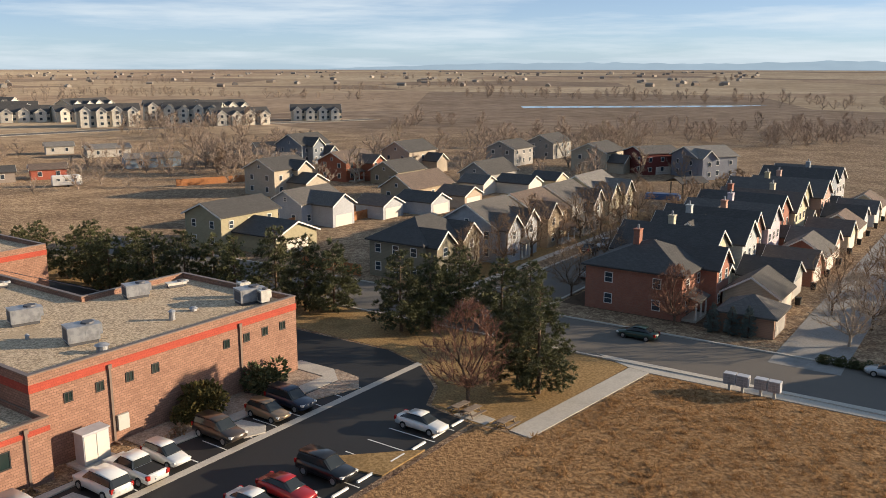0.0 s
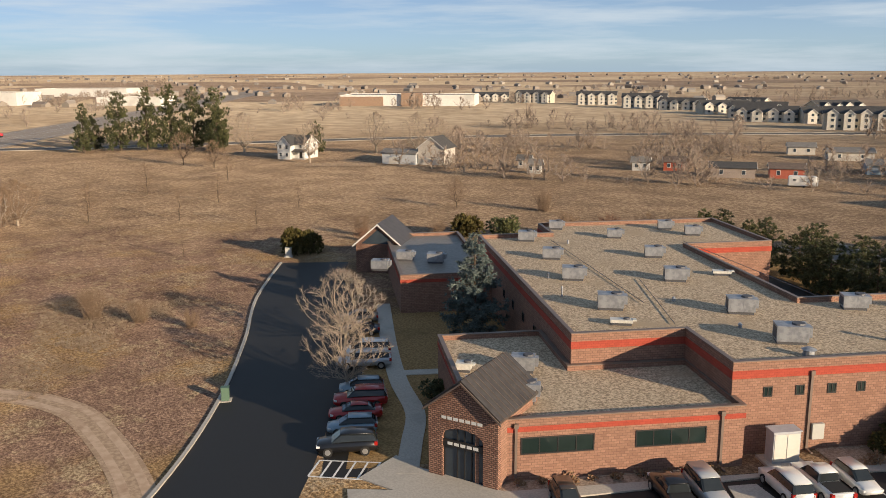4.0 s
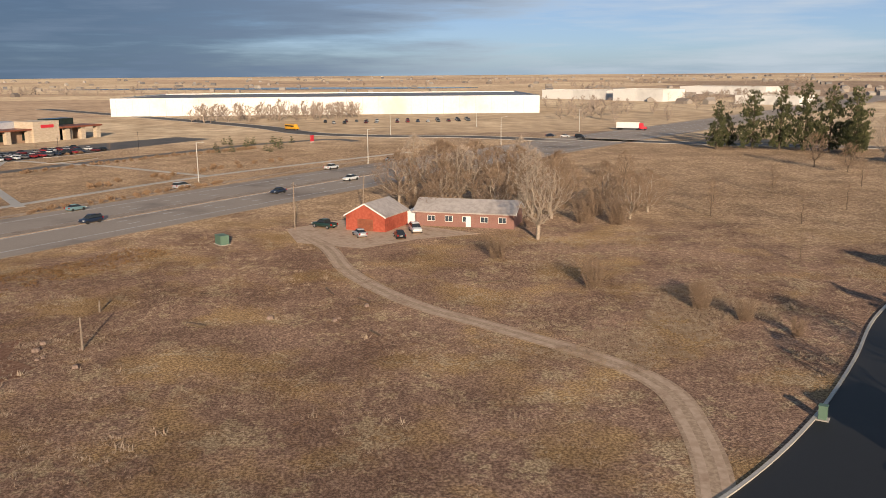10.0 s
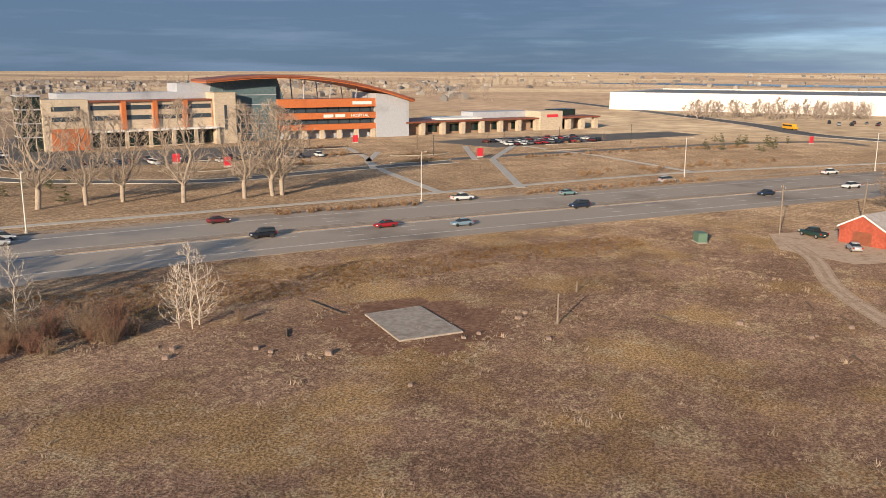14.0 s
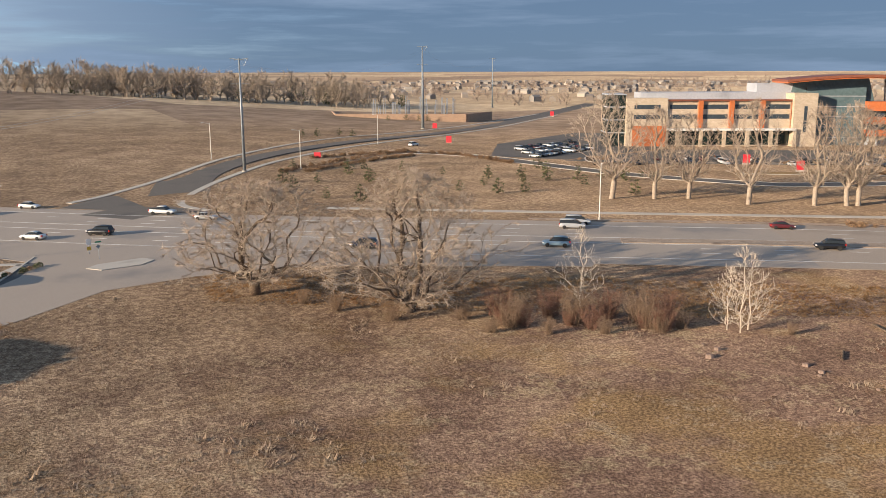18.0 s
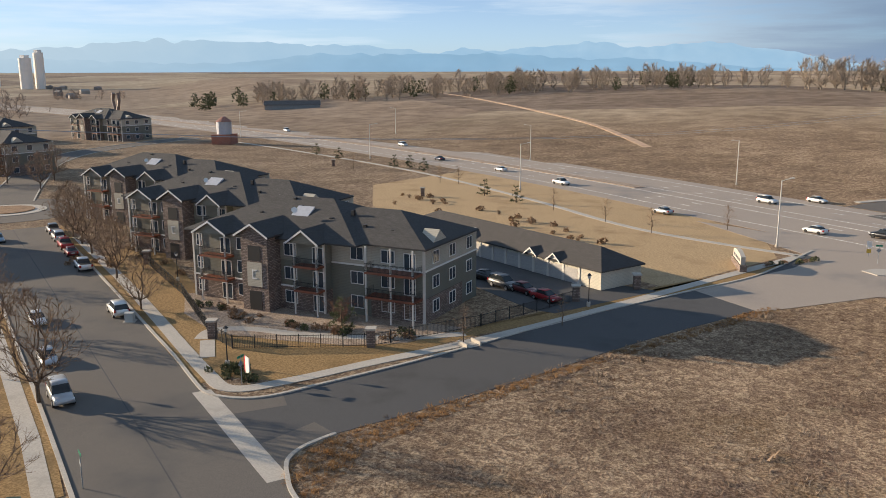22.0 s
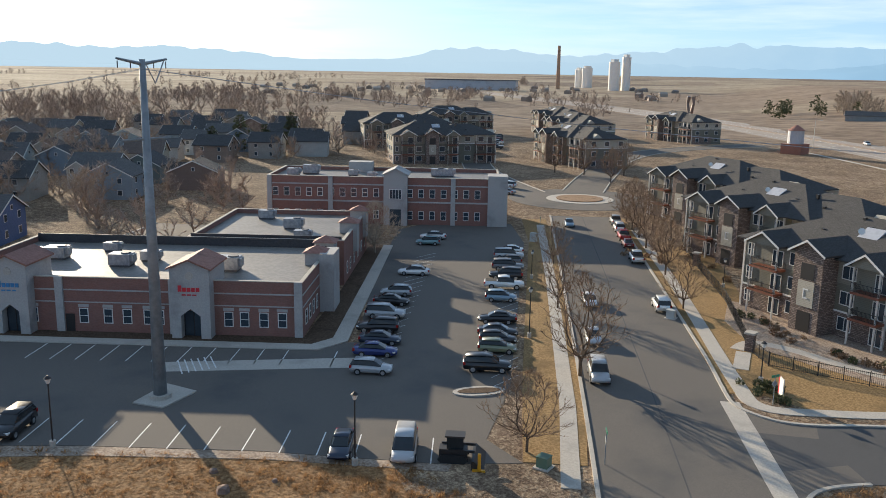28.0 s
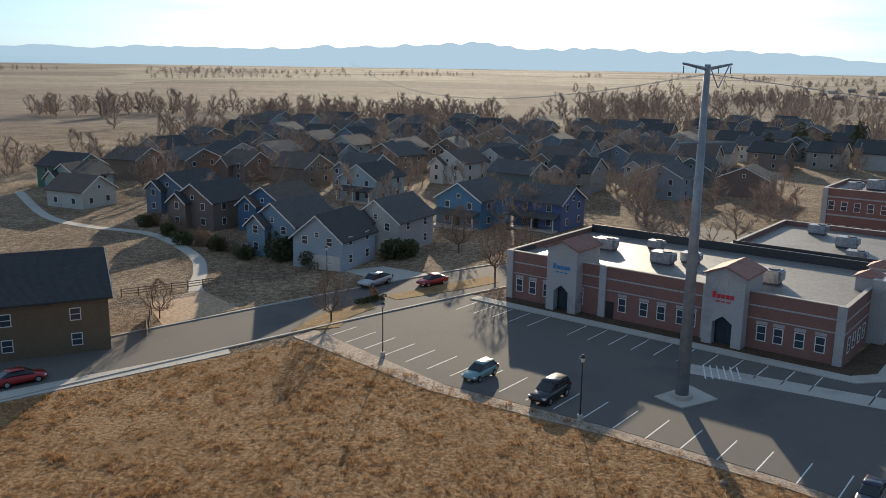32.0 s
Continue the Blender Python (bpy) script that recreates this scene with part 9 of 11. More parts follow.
for s in (-1, 1):
    part("post", Mesh().tube((s * 1.0, 0, 0), (s * 3.2, 0, 8), 1.2, 1.0, 8).tube((s * 3.2, 0, 8), (s * 2.0, 0, 13), 1.0, 1.6, 8), M["coping"], sc)

# ---- planting ----
for x, y, k, s in ((-58.9, 121.4, 1, 0.85), (-53, 120, 2, 0.9), (-49, 116, 1, 0.95), (-45.6, 113, 2, 1.0), (-42, 114, 1, 0.9), (-38.7, 111, 2, 1.05), (-34.1, 109.1, 1, 0.95), (-30.5, 110, 2, 1.0), (-27.0, 107.4, 3, 0.8), (-22.0, 108.8, 1, 1.0), (-17.2, 102.8, 3, 0.9), (-13.6, 102.6, 2, 1.1), (-4.8, 94.4, 1, 1.0), (-1.4, 96.6, 2, 1.05), (2.0, 98.3, 1, 0.95), (7.0, 96.5, 2, 1.0), (9.3, 88.0, 3, 0.9), (9.0, 75.2, 3, 0.98), (7.2, 77.5, 1, 0.9), (-64, 126, 2, 0.8), (-70, 129, 1, 0.75), (-76, 133, 2, 0.75)):
    plant(f"pine{k}", x, y, s, group="pines round the car park")
plant("red", 2.3, 73.2, 0.98)
plant("spruce", -65.5, 65.8, 1.05)
plant("pale", -62.5, 45.6, 0.78)
plant("pale", -73.5, 53.6, 0.9)
plant("juniper", -20.6, 70.2, 0.9)
plant("juniper", -21.8, 68.6, 0.6)
plant("darkbush", -17.0, 75.8, 0.95)
plant("darkbush", -55.0, 50.5, 0.6)
plant("juniper", -118.8, 77.0, 1.0, tall=1.35)
plant("juniper", -117.4, 79.0, 0.85, tall=1.3)
for x, y, k, s in ((-108.7, 107.8, "juniper", 1.2), (-105, 113, "darkbush", 1.2), (-112, 103, "brush", 1.0), (-97, 122, "brush", 1.3), (-92, 128, "redbrush", 1.0), (-124, 95, "brush", 1.1), (-120, 92, "redbrush", 0.6), (-88, 133, "brush", 1.2), (-80, 138, "redbrush", 0.9), (-104, 37.4, "brush", 1.0), (-98.6, 41.2, "brush", 0.85), (-92, 44.6, "brush", 0.7), (-110, 39, "brush", 0.8), (-129, 62, "sapling", 0.9), (-22, 66, "shrub", 1.2)):
    plant(k, x, y, s)
for k in range(9):
    p = A @ Vector((-17.5 + 1.9 * k, -2.7, 0))
    plant("shrub", p.x, p.y, 0.7 + 0.1 * (k % 3), group="shrubs by the wall")
# west fields
for x, y, k, s in ((-151.8, 23.7, "tall2", 0.8), (-207, 2, "tall", 0.8), (-200, 8, "farm", 1.1), (-192, 12, "tall2", 0.8), (-186, 20, "farm", 1.05), (-180, 27, "tall", 0.72), (-174, 30, "farm", 0.9), (-196, 26, "farm", 1.0), (-172, 46, "farm", 0.75), (-180, 52, "farm", 0.7), (-186, 44, "farm", 0.8), (-204, 16, "farm", 1.05), (-190, 34, "farm", 0.95), (-212, 10, "farm", 1.0), (-199, -2, "farm", 0.9), (-184, 8, "farm", 0.85), (-176, 18, "farm", 0.75), (-208, 28, "tall", 0.75), (-168, 36, "brush", 1.7), (-178, 40, "brush", 1.6), (-190, 2, "brush", 1.5), (-166, 42, "brush", 1.6), (-174, 5, "shade2", 0.8), (-136, 14.5, "brush", 1.2), (-116, 26, "brush", 1.2), (-174, 63.6, "sapling", 1.5), (-190, 70, "sapling", 1.3), (-226, 40, "shade1", 0.8), (-232, 60, "shade1", 0.8), (-205, 90, "sapling", 1.6), (-180, 96, "sapling", 1.4), (-163, 78, "sapling", 1.3), (-148, 87, "sapling", 1.2), (-215, 118, "sapling", 1.5), (-262, 128, "shade1", 1.0), (-247, 131, "shade2", 0.9), (-236, 160, "tall2", 0.8), (-228, 200, "tall", 0.8), (-220, 204, "tall2", 0.75), (-246, 196, "tall", 0.8), (-275, 158, "tall2", 0.9), (-160, 105, "sapling", 1.1), (-135, 130, "shade1", 0.6), (-118, 140, "brush", 1.5)):
    plant(k, x, y, s)
for x, y, k, s in ((-327.6, 120.6, 3, 1.3), (-326, 134, 1, 1.8), (-320, 142, 3, 1.7), (-316, 150, 1, 2.0), (-311, 157, 3, 1.7), (-305, 163, 1, 1.9), (-298, 160, 2, 1.6), (-336, 128, 2, 1.3), (-264, 182, 2, 1.1)):
    plant(f"pine{k}", x, y, s * 0.9, group="pines by the farm", tall=1.45)
# along the highway, south-west side of the lot
plant("old1", -21.2, -113.4, 1.0, 120)
plant("old2", -37.0, -97.0, 1.0, 60)
plant("aspen", -58.2, -90.1, 1.0)
plant("aspen", -69.1, -73.0, 1.0)
plant("aspen", -70.6, -73.4, 0.9)
plant("aspen", -68.4, -74.4, 0.75)
plant("brush", -60.5, -78.5, 0.9)
for k in range(17):
    t = (k + 0.5) / 17
    plant("brush" if k % 5 in (0, 3) else "redbrush", -42.0 - 23 * t + 2.4 * math.sin(5.1 * k), -88.5 + 11 * t + 3.4 * math.cos(3.7 * k), (0.6, 1.0, 0.75, 1.25, 0.5)[k % 5], group="red thicket")
for x, y, s in ((-42, -91, 0.7), (-34, -94, 0.8), (-29, -101, 0.7), (-64, -77, 0.7), (-74, -70, 0.5), (-26, -106, 0.6)):
    plant("brush", x, y, s, group="brush by the highway")
for x, y, k, s in ((-115.3, -166.3, "tall2", 1.4), (-124.3, -162, "tall", 1.1), (-131.6, -158.7, "tall2", 1.15), (-138.1, -146.2, "tall", 1.2), (-150.1, -138.8, "tall", 1.15), (-156.2, -135.5, "tall2", 1.3), (-158.6, -134.6, "tall", 1.1)):
    plant(k, x, y, s, group="cottonwoods before the hospital")
RL = random.Random(21)
for k in range(26):
    t = RL.random()
    x, y = (-60 - 90 * t + RL.gauss(0, 9), -235 + 45 * t + RL.gauss(0, 12))
    plant("little", x, y, RL.uniform(0.8, 1.5), group="young spruces")
for k in range(20):
    t = k / 19
    plant("shrub", -232 - 66 * t + RL.gauss(0, 3), -88 + 42 * t + RL.gauss(0, 3), 1.6, group="hospital shrubs")
for k in range(16):
    plant("little", -330 - 60 * RL.random(), -50 - 30 * RL.random(), RL.uniform(0.9, 1.6), group="young spruces")
for x, y in ((131, -227), (126, -228), (118, -222), (82, -185), (71, -178), (160, -240), (176, -250)):
    plant("little", x, y, 1.5, group="young spruces")
for x, y in ((97, -202), (102, -201), (46, -163), (23, -165), (140, -218), (60, -172), (35, -155)):
    plant("sapling", x, y, 1.0, group="saplings by the path")
# apartment street
for x, y, k, s in ((66.0, -48.8, "shade1", 1.0), (53.6, -34.8, "shade2", 0.72), (81.3, -76, "shade2", 0.7), (97, -86.6, "shade1", 0.85), (114, -97, "shade2", 0.95), (129, -106, "shade1", 0.95), (104, -92, "shade2", 0.8), (122, -102, "shade1", 0.9), (88, -61, "shade1", 0.75), (110, -75, "shade2", 0.7), (137, -111, "shade2", 0.8), (127.9, -51.8, "pale", 0.9), (206, -150, "shade1", 1.0), (200, -160, "shade2", 1.0), (188, -146, "shade1", 0.9), (214, -145, "shade2", 1.1), (150, -150, "shade1", 0.7), (38.5, -81.5, "sapling", 0.9), (31, -93, "sapling", 0.8)):
    plant(k, x, y, s, group="street trees")
plant("little", 53.5, -80.0, 1.5)
plant("redbrush", 55.5, -83.0, 0.75)
for k in range(34):
    t = RL.random()
    plant("shrub" if k % 3 else "shrub_green", 44 + 34 * t, -79.6 - 2.5 * RL.random() + 2.2 * math.sin(t * 3.14), RL.uniform(0.6, 1.1), group="apartment shrubs")
for k in range(26):
    t = RL.random()
    plant("shrub" if k % 4 else "brush", 40 + 60 * t + RL.gauss(0, 2), -141 - 36 * t + RL.gauss(0, 2.5), RL.uniform(0.8, 1.5) if k % 4 else 0.3, group="shrubs behind the garages")
for k in range(9):
    plant("shrub_green" if k % 3 else "shrub", 13.0 - 0.9 * k + RL.gauss(0, 0.4), -136.5 - 0.9 * k, 0.8, group="sign bed shrubs")
for k in range(14):
    plant("shrub_green", 51.2 + 6.5 * RL.random(), -61.5 - 3.0 * RL.random(), RL.uniform(0.6, 1.0), group="corner shrubs")
for k in range(22):
    plant("shrub", 84 + 30 * RL.random(), -86 - 20 * RL.random() - 0.3 * k, RL.uniform(0.7, 1.2), group="apartment shrubs")
# office trees
for x, y, k, s in ((93.6, 28.6, "shade2", 0.62), (119.5, 11.8, "shade1", 0.75), (134.7, 19.4, "shade2", 0.8), (127, 8, "shade1", 0.6), (90.5, 48.8, "shade2", 0.5)):
    plant(k, x, y, s)
for x, y, s in ((123.4, 45.4, 1.3), (120.1, 39.8, 0.9), (128.1, 28.5, 1.0), (130.5, 27.0, 0.9)):
    plant("darkbush", x, y, s)
for x, y, s in ((304.8, -72, 1.2), (286.8, -76, 1.0), (318.6, -95, 1.2), (296, -60, 0.9)):
    plant("pine3", x, y, s)
plant("ornamental", 104.5, 26.0, 1.2)
for k in range(8):
    plant("shrub_green", 101.5 + 0.8 * k * 0.5, 27.4 - 0.35 * k, 0.8, group="corner hedge")
for k in range(7):
    plant("darkbush", 39.5 + 1.1 * k, 83.6 - 0.75 * k, 0.32, group="alley hedge")
for x, y, k, s in ((27.5, 97.0, "red", 0.75), (24.0, 106.5, "shade2", 0.6), (44.5, 89.0, "pale", 0.85), (50, 95, "shade2", 0.9), (33.0, 93.2, "spruce", 0.3), (34.6, 92.3, "spruce", 0.32), (31.2, 94.4, "spruce", 0.3), (48, 101, "shade1", 0.8), (60, 110, "shade2", 0.9)):
    plant(k, x, y, s)
RL2 = random.Random(33)
for k in range(46):
    x, y = RL2.uniform(-60, 75), RL2.uniform(195, 330)
    plant(RL2.choice(("far1", "far2", "far3", "far4")), x, y, RL2.uniform(0.65, 1.1), group="trees behind the houses")

# ---- houses south-west of the street ----
dk = house(82.4, 58.6, 215, 17, 13, 5.8, 3.4, (0.17, 0.125, 0.075), (0.05, 0.048, 0.047), "dark olive two-storey house with slate roof", axis="y", win="swe", n=2)
part("vent_pipe", Mesh().tube((1.0, -6.9, 0.1), (1.0, -6.9, 9.8), 0.07, 0.07, 8), M["galv_pole"], dk)
SWH = ((123.5, 37.0, 255, 8.5, 10, 4.6, 3.4, (0.37, 0.43, 0.48), DARK_ROOF, "pale blue house with a white garage door", "y"), (131, 46, 250, 9, 11, 5.2, 3.2, (0.20, 0.30, 0.38), GREY_ROOF, "blue-grey gabled house with grey roof", "y"), (138, 31, 250, 9, 11, 5.2, 3.2, (0.42, 0.43, 0.42), GREY_ROOF, "pale grey gabled house with grey roof", "y"), (150, 55, 250, 10, 11, 5.0, 3.0, (0.08, 0.16, 0.28), BROWN_ROOF, "deep blue gabled house with white trim", "y"), (149, 68, 250, 10, 11, 5.2, 3.0, (0.19, 0.15, 0.13), DARK_ROOF, "brown two-storey gabled house", "y"), (162, 20.5, 245, 10, 11, 5.4, 3.0, (0.09, 0.21, 0.33), GREY_ROOF, "bright blue two-storey house with porch", "y"), (163, 6.0, 245, 10, 10, 5.2, 2.6, (0.10, 0.15, 0.28), GREY_ROOF, "blue house with a dormer and porch", "x"), (187, 47, 248, 10, 11, 5.2, 3.0, (0.33, 0.42, 0.45), DARK_ROOF, "pale teal house with a porch", "y"), (163, 80, 250, 10, 11, 5.2, 2.8, (0.12, 0.17, 0.24), DARK_ROOF, "dark blue gabled house with dark roof", "y"), (163, 104, 255, 10, 9, 3.6, 2.8, (0.48, 0.50, 0.46), BROWN_ROOF, "white low house with a dark brown roof", "x"), (188, 122, 255, 12, 10, 5.2, 2.8, (0.07, 0.17, 0.13), DARK_ROOF, "dark green two-storey house", "x"), (176, 112, 255, 9, 10, 4.6, 2.8, (0.33, 0.42, 0.38), DARK_ROOF, "pale green gabled house with dark roof", "y"), (222, 32, 245, 10, 12, 5.4, 3.0, (0.62, 0.61, 0.58), BROWN_ROOF, "white two-storey gabled house", "y"), (232, 22, 245, 10, 12, 5.4, 3.0, (0.60, 0.59, 0.57), DARK_ROOF, "white gabled house with dark roof", "y"), (208, -20, 245, 11, 11, 5.4, 2.8, (0.28, 0.33, 0.37), GREY_ROOF, "grey-blue two-storey house with grey roof", "y"))
for x, y, t, w, d, h, r, wall, roof, label, ax in SWH:
    house(x, y, t, w, d, h, r, wall, roof, label, axis=ax, win="swe", n=2, porch_at=(-w / 2 + 0.3, w / 2 - 0.5, -d / 2 - 2, -d / 2) if "porch" in label else None, garage=(1.5, -d / 2, 4.8, 0) if "garage" in label else None, wings=((-w / 2 + 0.4, -0.4, -d / 2 - 1.4, 0, h - 0.3, 1.6, "y"),) if "gabled" in label else (), far=x > 140)
RS = random.Random(77)
WALLS = ((0.34, 0.33, 0.30), (0.20, 0.25, 0.30), (0.40, 0.36, 0.28), (0.26, 0.20, 0.16), (0.46, 0.46, 0.43), (0.16, 0.19, 0.18), (0.32, 0.38, 0.40), (0.22, 0.16, 0.13))
WORDS = ("warm grey", "slate blue", "tan", "brown", "pale grey", "dark green-grey", "pale blue-green", "dark brown")
for row in range(8):
    for col in range(11):
        c = Vector((206 + 24 * row, 118 - 17 * col)) + Vector((6 * (col % 2), 0)) + Vector((RS.gauss(0, 2.5), RS.gauss(0, 2.5)))
        c += Vector((4.0, 9.0)) * row * 0.35
        if c.y < -42 + 0.1 * row or (c - Vector((227, 27))).length < 20 or (c - Vector((208, -20))).length < 13:
            continue
        k = RS.randrange(8)
        w, d, h = RS.uniform(9, 12), RS.uniform(9, 12), RS.choice((4.6, 5.2, 5.4))
        house(c.x, c.y, RS.choice((245, 245, 155, 65)) + RS.gauss(0, 4), w, d, h, RS.uniform(2.4, 3.2), WALLS[k], RS.choice((DARK_ROOF, GREY_ROOF, BROWN_ROOF)), f"{WORDS[k]} gabled house in the far streets", axis=RS.choice("xy"), win="sw" if row < 4 else "", n=2, wings=((-w / 2 + 0.4, 0.2, -d / 2 - 1.5, 0, h - 0.4, 1.8, "y"),) if row < 4 else (), far=True)
for x, y, k, s in ((330, -95, 0, 0), (352, -70, 0, 0), (300, -95, 0, 0), (325, -125, 0, 0), (380, -110, 0, 0), (285, -92, 0, 0), (370, -140, 0, 0), (420, -160, 0, 0)):
    kk = RS.randrange(8)
    house(x, y, 62 + RS.gauss(0, 5), 11, 10, 5.2, 2.8, WALLS[kk], DARK_ROOF, f"{WORDS[kk]} gabled house in the far streets", win="sw", n=2, far=True)
TAKEN = [Vector(q) for q in ((330, -95), (352, -70), (300, -95), (325, -125), (380, -110), (285, -92))]
for i in range(7):
    for j in range(3):
        c = Vector((276 + 25 * i + 8 * j + RS.gauss(0, 1.5), -56 - 19 * j + RS.gauss(0, 1.5)))
        if min((c - q).length for q in TAKEN) > 15:
            k = RS.randrange(8)
            house(c.x, c.y, 62 + RS.choice((0, 90, 180)) + RS.gauss(0, 3), 11, 10, 5.4, 2.8, WALLS[k], RS.choice((DARK_ROOF, GREY_ROOF)), f"{WORDS[k]} town house in the far streets", axis=RS.choice("xy"), win="swe", n=2, far=True)
for k in range(60):
    x, y = RS.uniform(140, 420), RS.uniform(-40, 150)
    if (Vector((x, y)) - Vector((112, 30))).length > 40 and y > -40 + 0.12 * (x - 150) * 0:
        plant(RS.choice(("far1", "far2", "far3")), x, y, RS.uniform(0.65, 1.1), group="neighbourhood trees")
solid("garden_path", strip(Mesh(), curve_through([(176, 128), (150, 104), (141.6, 90.2), (137.2, 74.5), (124, 60.7), (113.7, 54.5), (104.6, 51), (97.2, 45.7)]), -1.0, 1.0, -0.2, 0.03), M["concrete"], "pale curving footpath through the green", "pavement", "structure")
sheet("side_drive", [(88.0, 47.2), (96.5, 41.2), (103.5, 49.5), (97.5, 54.5)], "straw_soil", "pale gravel side drive", 0.05)
sheet("garage_drive", [(113.5, 26.5), (119, 21), (122.5, 29), (118.5, 34.5)], "concrete", "pale concrete drive to a garage", 0.05)


def rail_fence(pts, label="low weathered split-rail fence"):
    for (xa, ya), (xb, yb) in zip(pts, pts[1:]):
        d = Vector((xb - xa, yb - ya))
        ob = thing("rail_fence", spot(xa, ya, math.degrees(math.atan2(d.y, d.x))), label, "fence", "rail fences")
        n = max(1, round(d.length / 2.4))
        for i in range(n + 1):
            part("post", box(d.length * i / n - 0.07, -0.07, 0, d.length * i / n + 0.07, 0.07, 1.2), M["weathered_wood"], ob)
        for z in (0.4, 0.75, 1.05):
            part("rail", box(0, -0.04, z, d.length, 0.04, z + 0.1), M["weathered_wood"], ob)


board_fence(91.5, 50.5, 84.0, 47.0, 1.5, "weathered_wood", "weathered board fence beside the dark house")
for k in range(13):
    t = k / 12
    plant("darkbush" if k % 3 == 0 else "brush", 122 + 22 * t + RS.gauss(0, 1), 50.5 + 29 * t + RS.gauss(0, 1), (0.75, 0.8, 0.95)[k % 3], group="hedge round the green")
rail_fence([(98, 58), (103.5, 51.5), (106.5, 48.6)])
rail_fence([(107.5, 46.5), (112, 41), (118, 38)])
rail_fence([(-232, 150), (-222, 158), (-212, 168)])
board_fence(131, 58, 124.5, 50.5, 1.6, "trim_white", "white painted picket garden fence")

# ---- parked and passing cars ----
NOSE = 144.8
for u, v, shape, colour, t in ((1.3, -6.4, "suv", "white", 0), (4.0, -6.4, "pickup", "white", 0), (6.9, -6.2, "hatch", "white", 180), (12.2, -6.2, "suv", "brown", 180), (17.4, -6.4, "hatch", "gold", 180), (20.3, -6.2, "suv", "navy", 180), (-7.2, -6.4, "pickup", "black", 0), (-4.6, -6.2, "suv", "silver", 180), (-14.8, -6.0, "hatch", "brown", 180), (23.2, -18.8, "sedan", "white", 180), (12.3, -18.0, "suv", "black", 180), (8.4, -17.8, "sedan", "red", 180), (5.6, -17.6, "sedan", "white", 180)):
    p = A @ Vector((u, v, 0))
    car(shape, colour, p.x, p.y, NOSE + t)
for x, y, shape, colour in ((-51.9, 37.7, "suv", "black"), (-54.6, 40.3, "hatch", "lightblue"), (-56.8, 42.3, "sedan", "red"), (-58.8, 44.4, "suv", "red"), (-61.2, 46.4, "hatch", "lightblue"), (-66.8, 51.0, "pickup", "silver"), (-69.4, 53.4, "van", "white"), (-76, 57.5, "sedan", "navy"), (-80, 60.5, "sedan", "grey")):
    car(shape, colour, x, y, 232)
for x, y, shape, colour, t, where in ((22.0, 92.0, "sedan", "green", 145, "parked at the kerb"), (44.2, 79.5, "sedan", "silver", 145, "parked at the kerb"), (21.5, 120.5, "suv", "silver", 236, "parked along the street"), (27.5, 142, "sedan", "silver", 236, "parked along the street"), (24.3, 137.5, "sedan", "black", 56, "parked along the street"), (39.8, 157.5, "sedan", "navy", 56, "parked along the street"), (44, 164, "sedan", "grey", 56, "parked along the street")):
    car(shape, colour, x, y, t, where)
for x, y, shape, colour, t in ((75.6, -30.2, "hatch", "silver", 238), (80.4, -32.6, "sedan", "blue", 240), (83.9, -34.6, "sedan", "navy", 240), (88.0, -36.0, "suv", "black", 60), (92.9, -39.0, "suv", "silver", 240), (98.0, -42.0, "sedan", "black", 240), (111.8, -51.5, "sedan", "white", 60), (131.0, -63.0, "hatch", "teal", 60), (135.2, -66.0, "sedan", "white", 60), (71.4, -41.2, "suv", "black", 240), (76.0, -45.0, "hatch", "olive", 240), (78.6, -46.6, "hatch", "black", 240), (81.0, -48.0, "sedan", "black", 240), (85.6, -50.6, "sedan", "black", 60), (94.0, -56.0, "hatch", "lightblue", 240), (99.6, -59.8, "pickup", "white", 240), (104.2, -62.8, "suv", "black", 60), (109.0, -66.0, "suv", "grey", 240), (112.4, -68.2, "hatch", "grey", 60), (115.8, -70.2, "suv", "silver", 240), (119.2, -72.4, "sedan", "white", 60), (78.9, 9.0, "hatch", "teal", 152), (74.7, 2.0, "suv", "black", 152), (59.9, -21.4, "sedan", "navy", 152), (57.5, -25.8, "van", "silver", 152), (102.0, -44.4, "hatch", "silver", 60)):
    car(shape, colour, x, y, t)
for x, y, shape, colour, t, where in ((64.9, -50.3, "suv", "silver", 149, "parked at the kerb"), (82.3, -73.2, "suv", "white", 329, "parked at the kerb"), (106.3, -88.6, "pickup", "white", 329, "parked at the kerb"), (116.3, -94.8, "sedan", "maroon", 329, "parked at the kerb"), (122, -98.4, "pickup", "red", 329, "parked at the kerb"), (129, -102.8, "suv", "white", 329, "parked at the kerb"), (135.5, -107, "pickup", "silver", 329, "parked at the kerb"), (137, -96.8, "sedan", "lightblue", 149, "on the street"), (75.0, -57.0, "sedan", "silver", 149, "parked at the kerb"), (88, -66, "sedan", "white", 149, "parked at the kerb"), (111.3, 27.6, "pickup", "silver", 155, "in front of a garage"), (113.5, 20.0, "sedan", "red", 140, "parked at the kerb"), (150.5, -7, "suv", "grey", 130, "behind the offices"), (68.5, 51.5, "sedan", "red", 320, "on the street"), (180, -108, "sedan", "silver", 20, "by the traffic circle"), (190, -114, "suv", "white", 30, "by the traffic circle"), (170, -92, "pickup", "white", 60, "by the offices")):
    car(shape, colour, x, y, t, where)
for x, y, shape, colour in ((48.2, -109.6, "sedan", "black"), (44.2, -106.6, "suv", "grey"), (40.6, -105.2, "sedan", "maroon"), (36.6, -102.8, "sedan", "red")):
    car(shape, colour, x, y, 155, "parked before the apartments")
W1, W2 = 146, -34
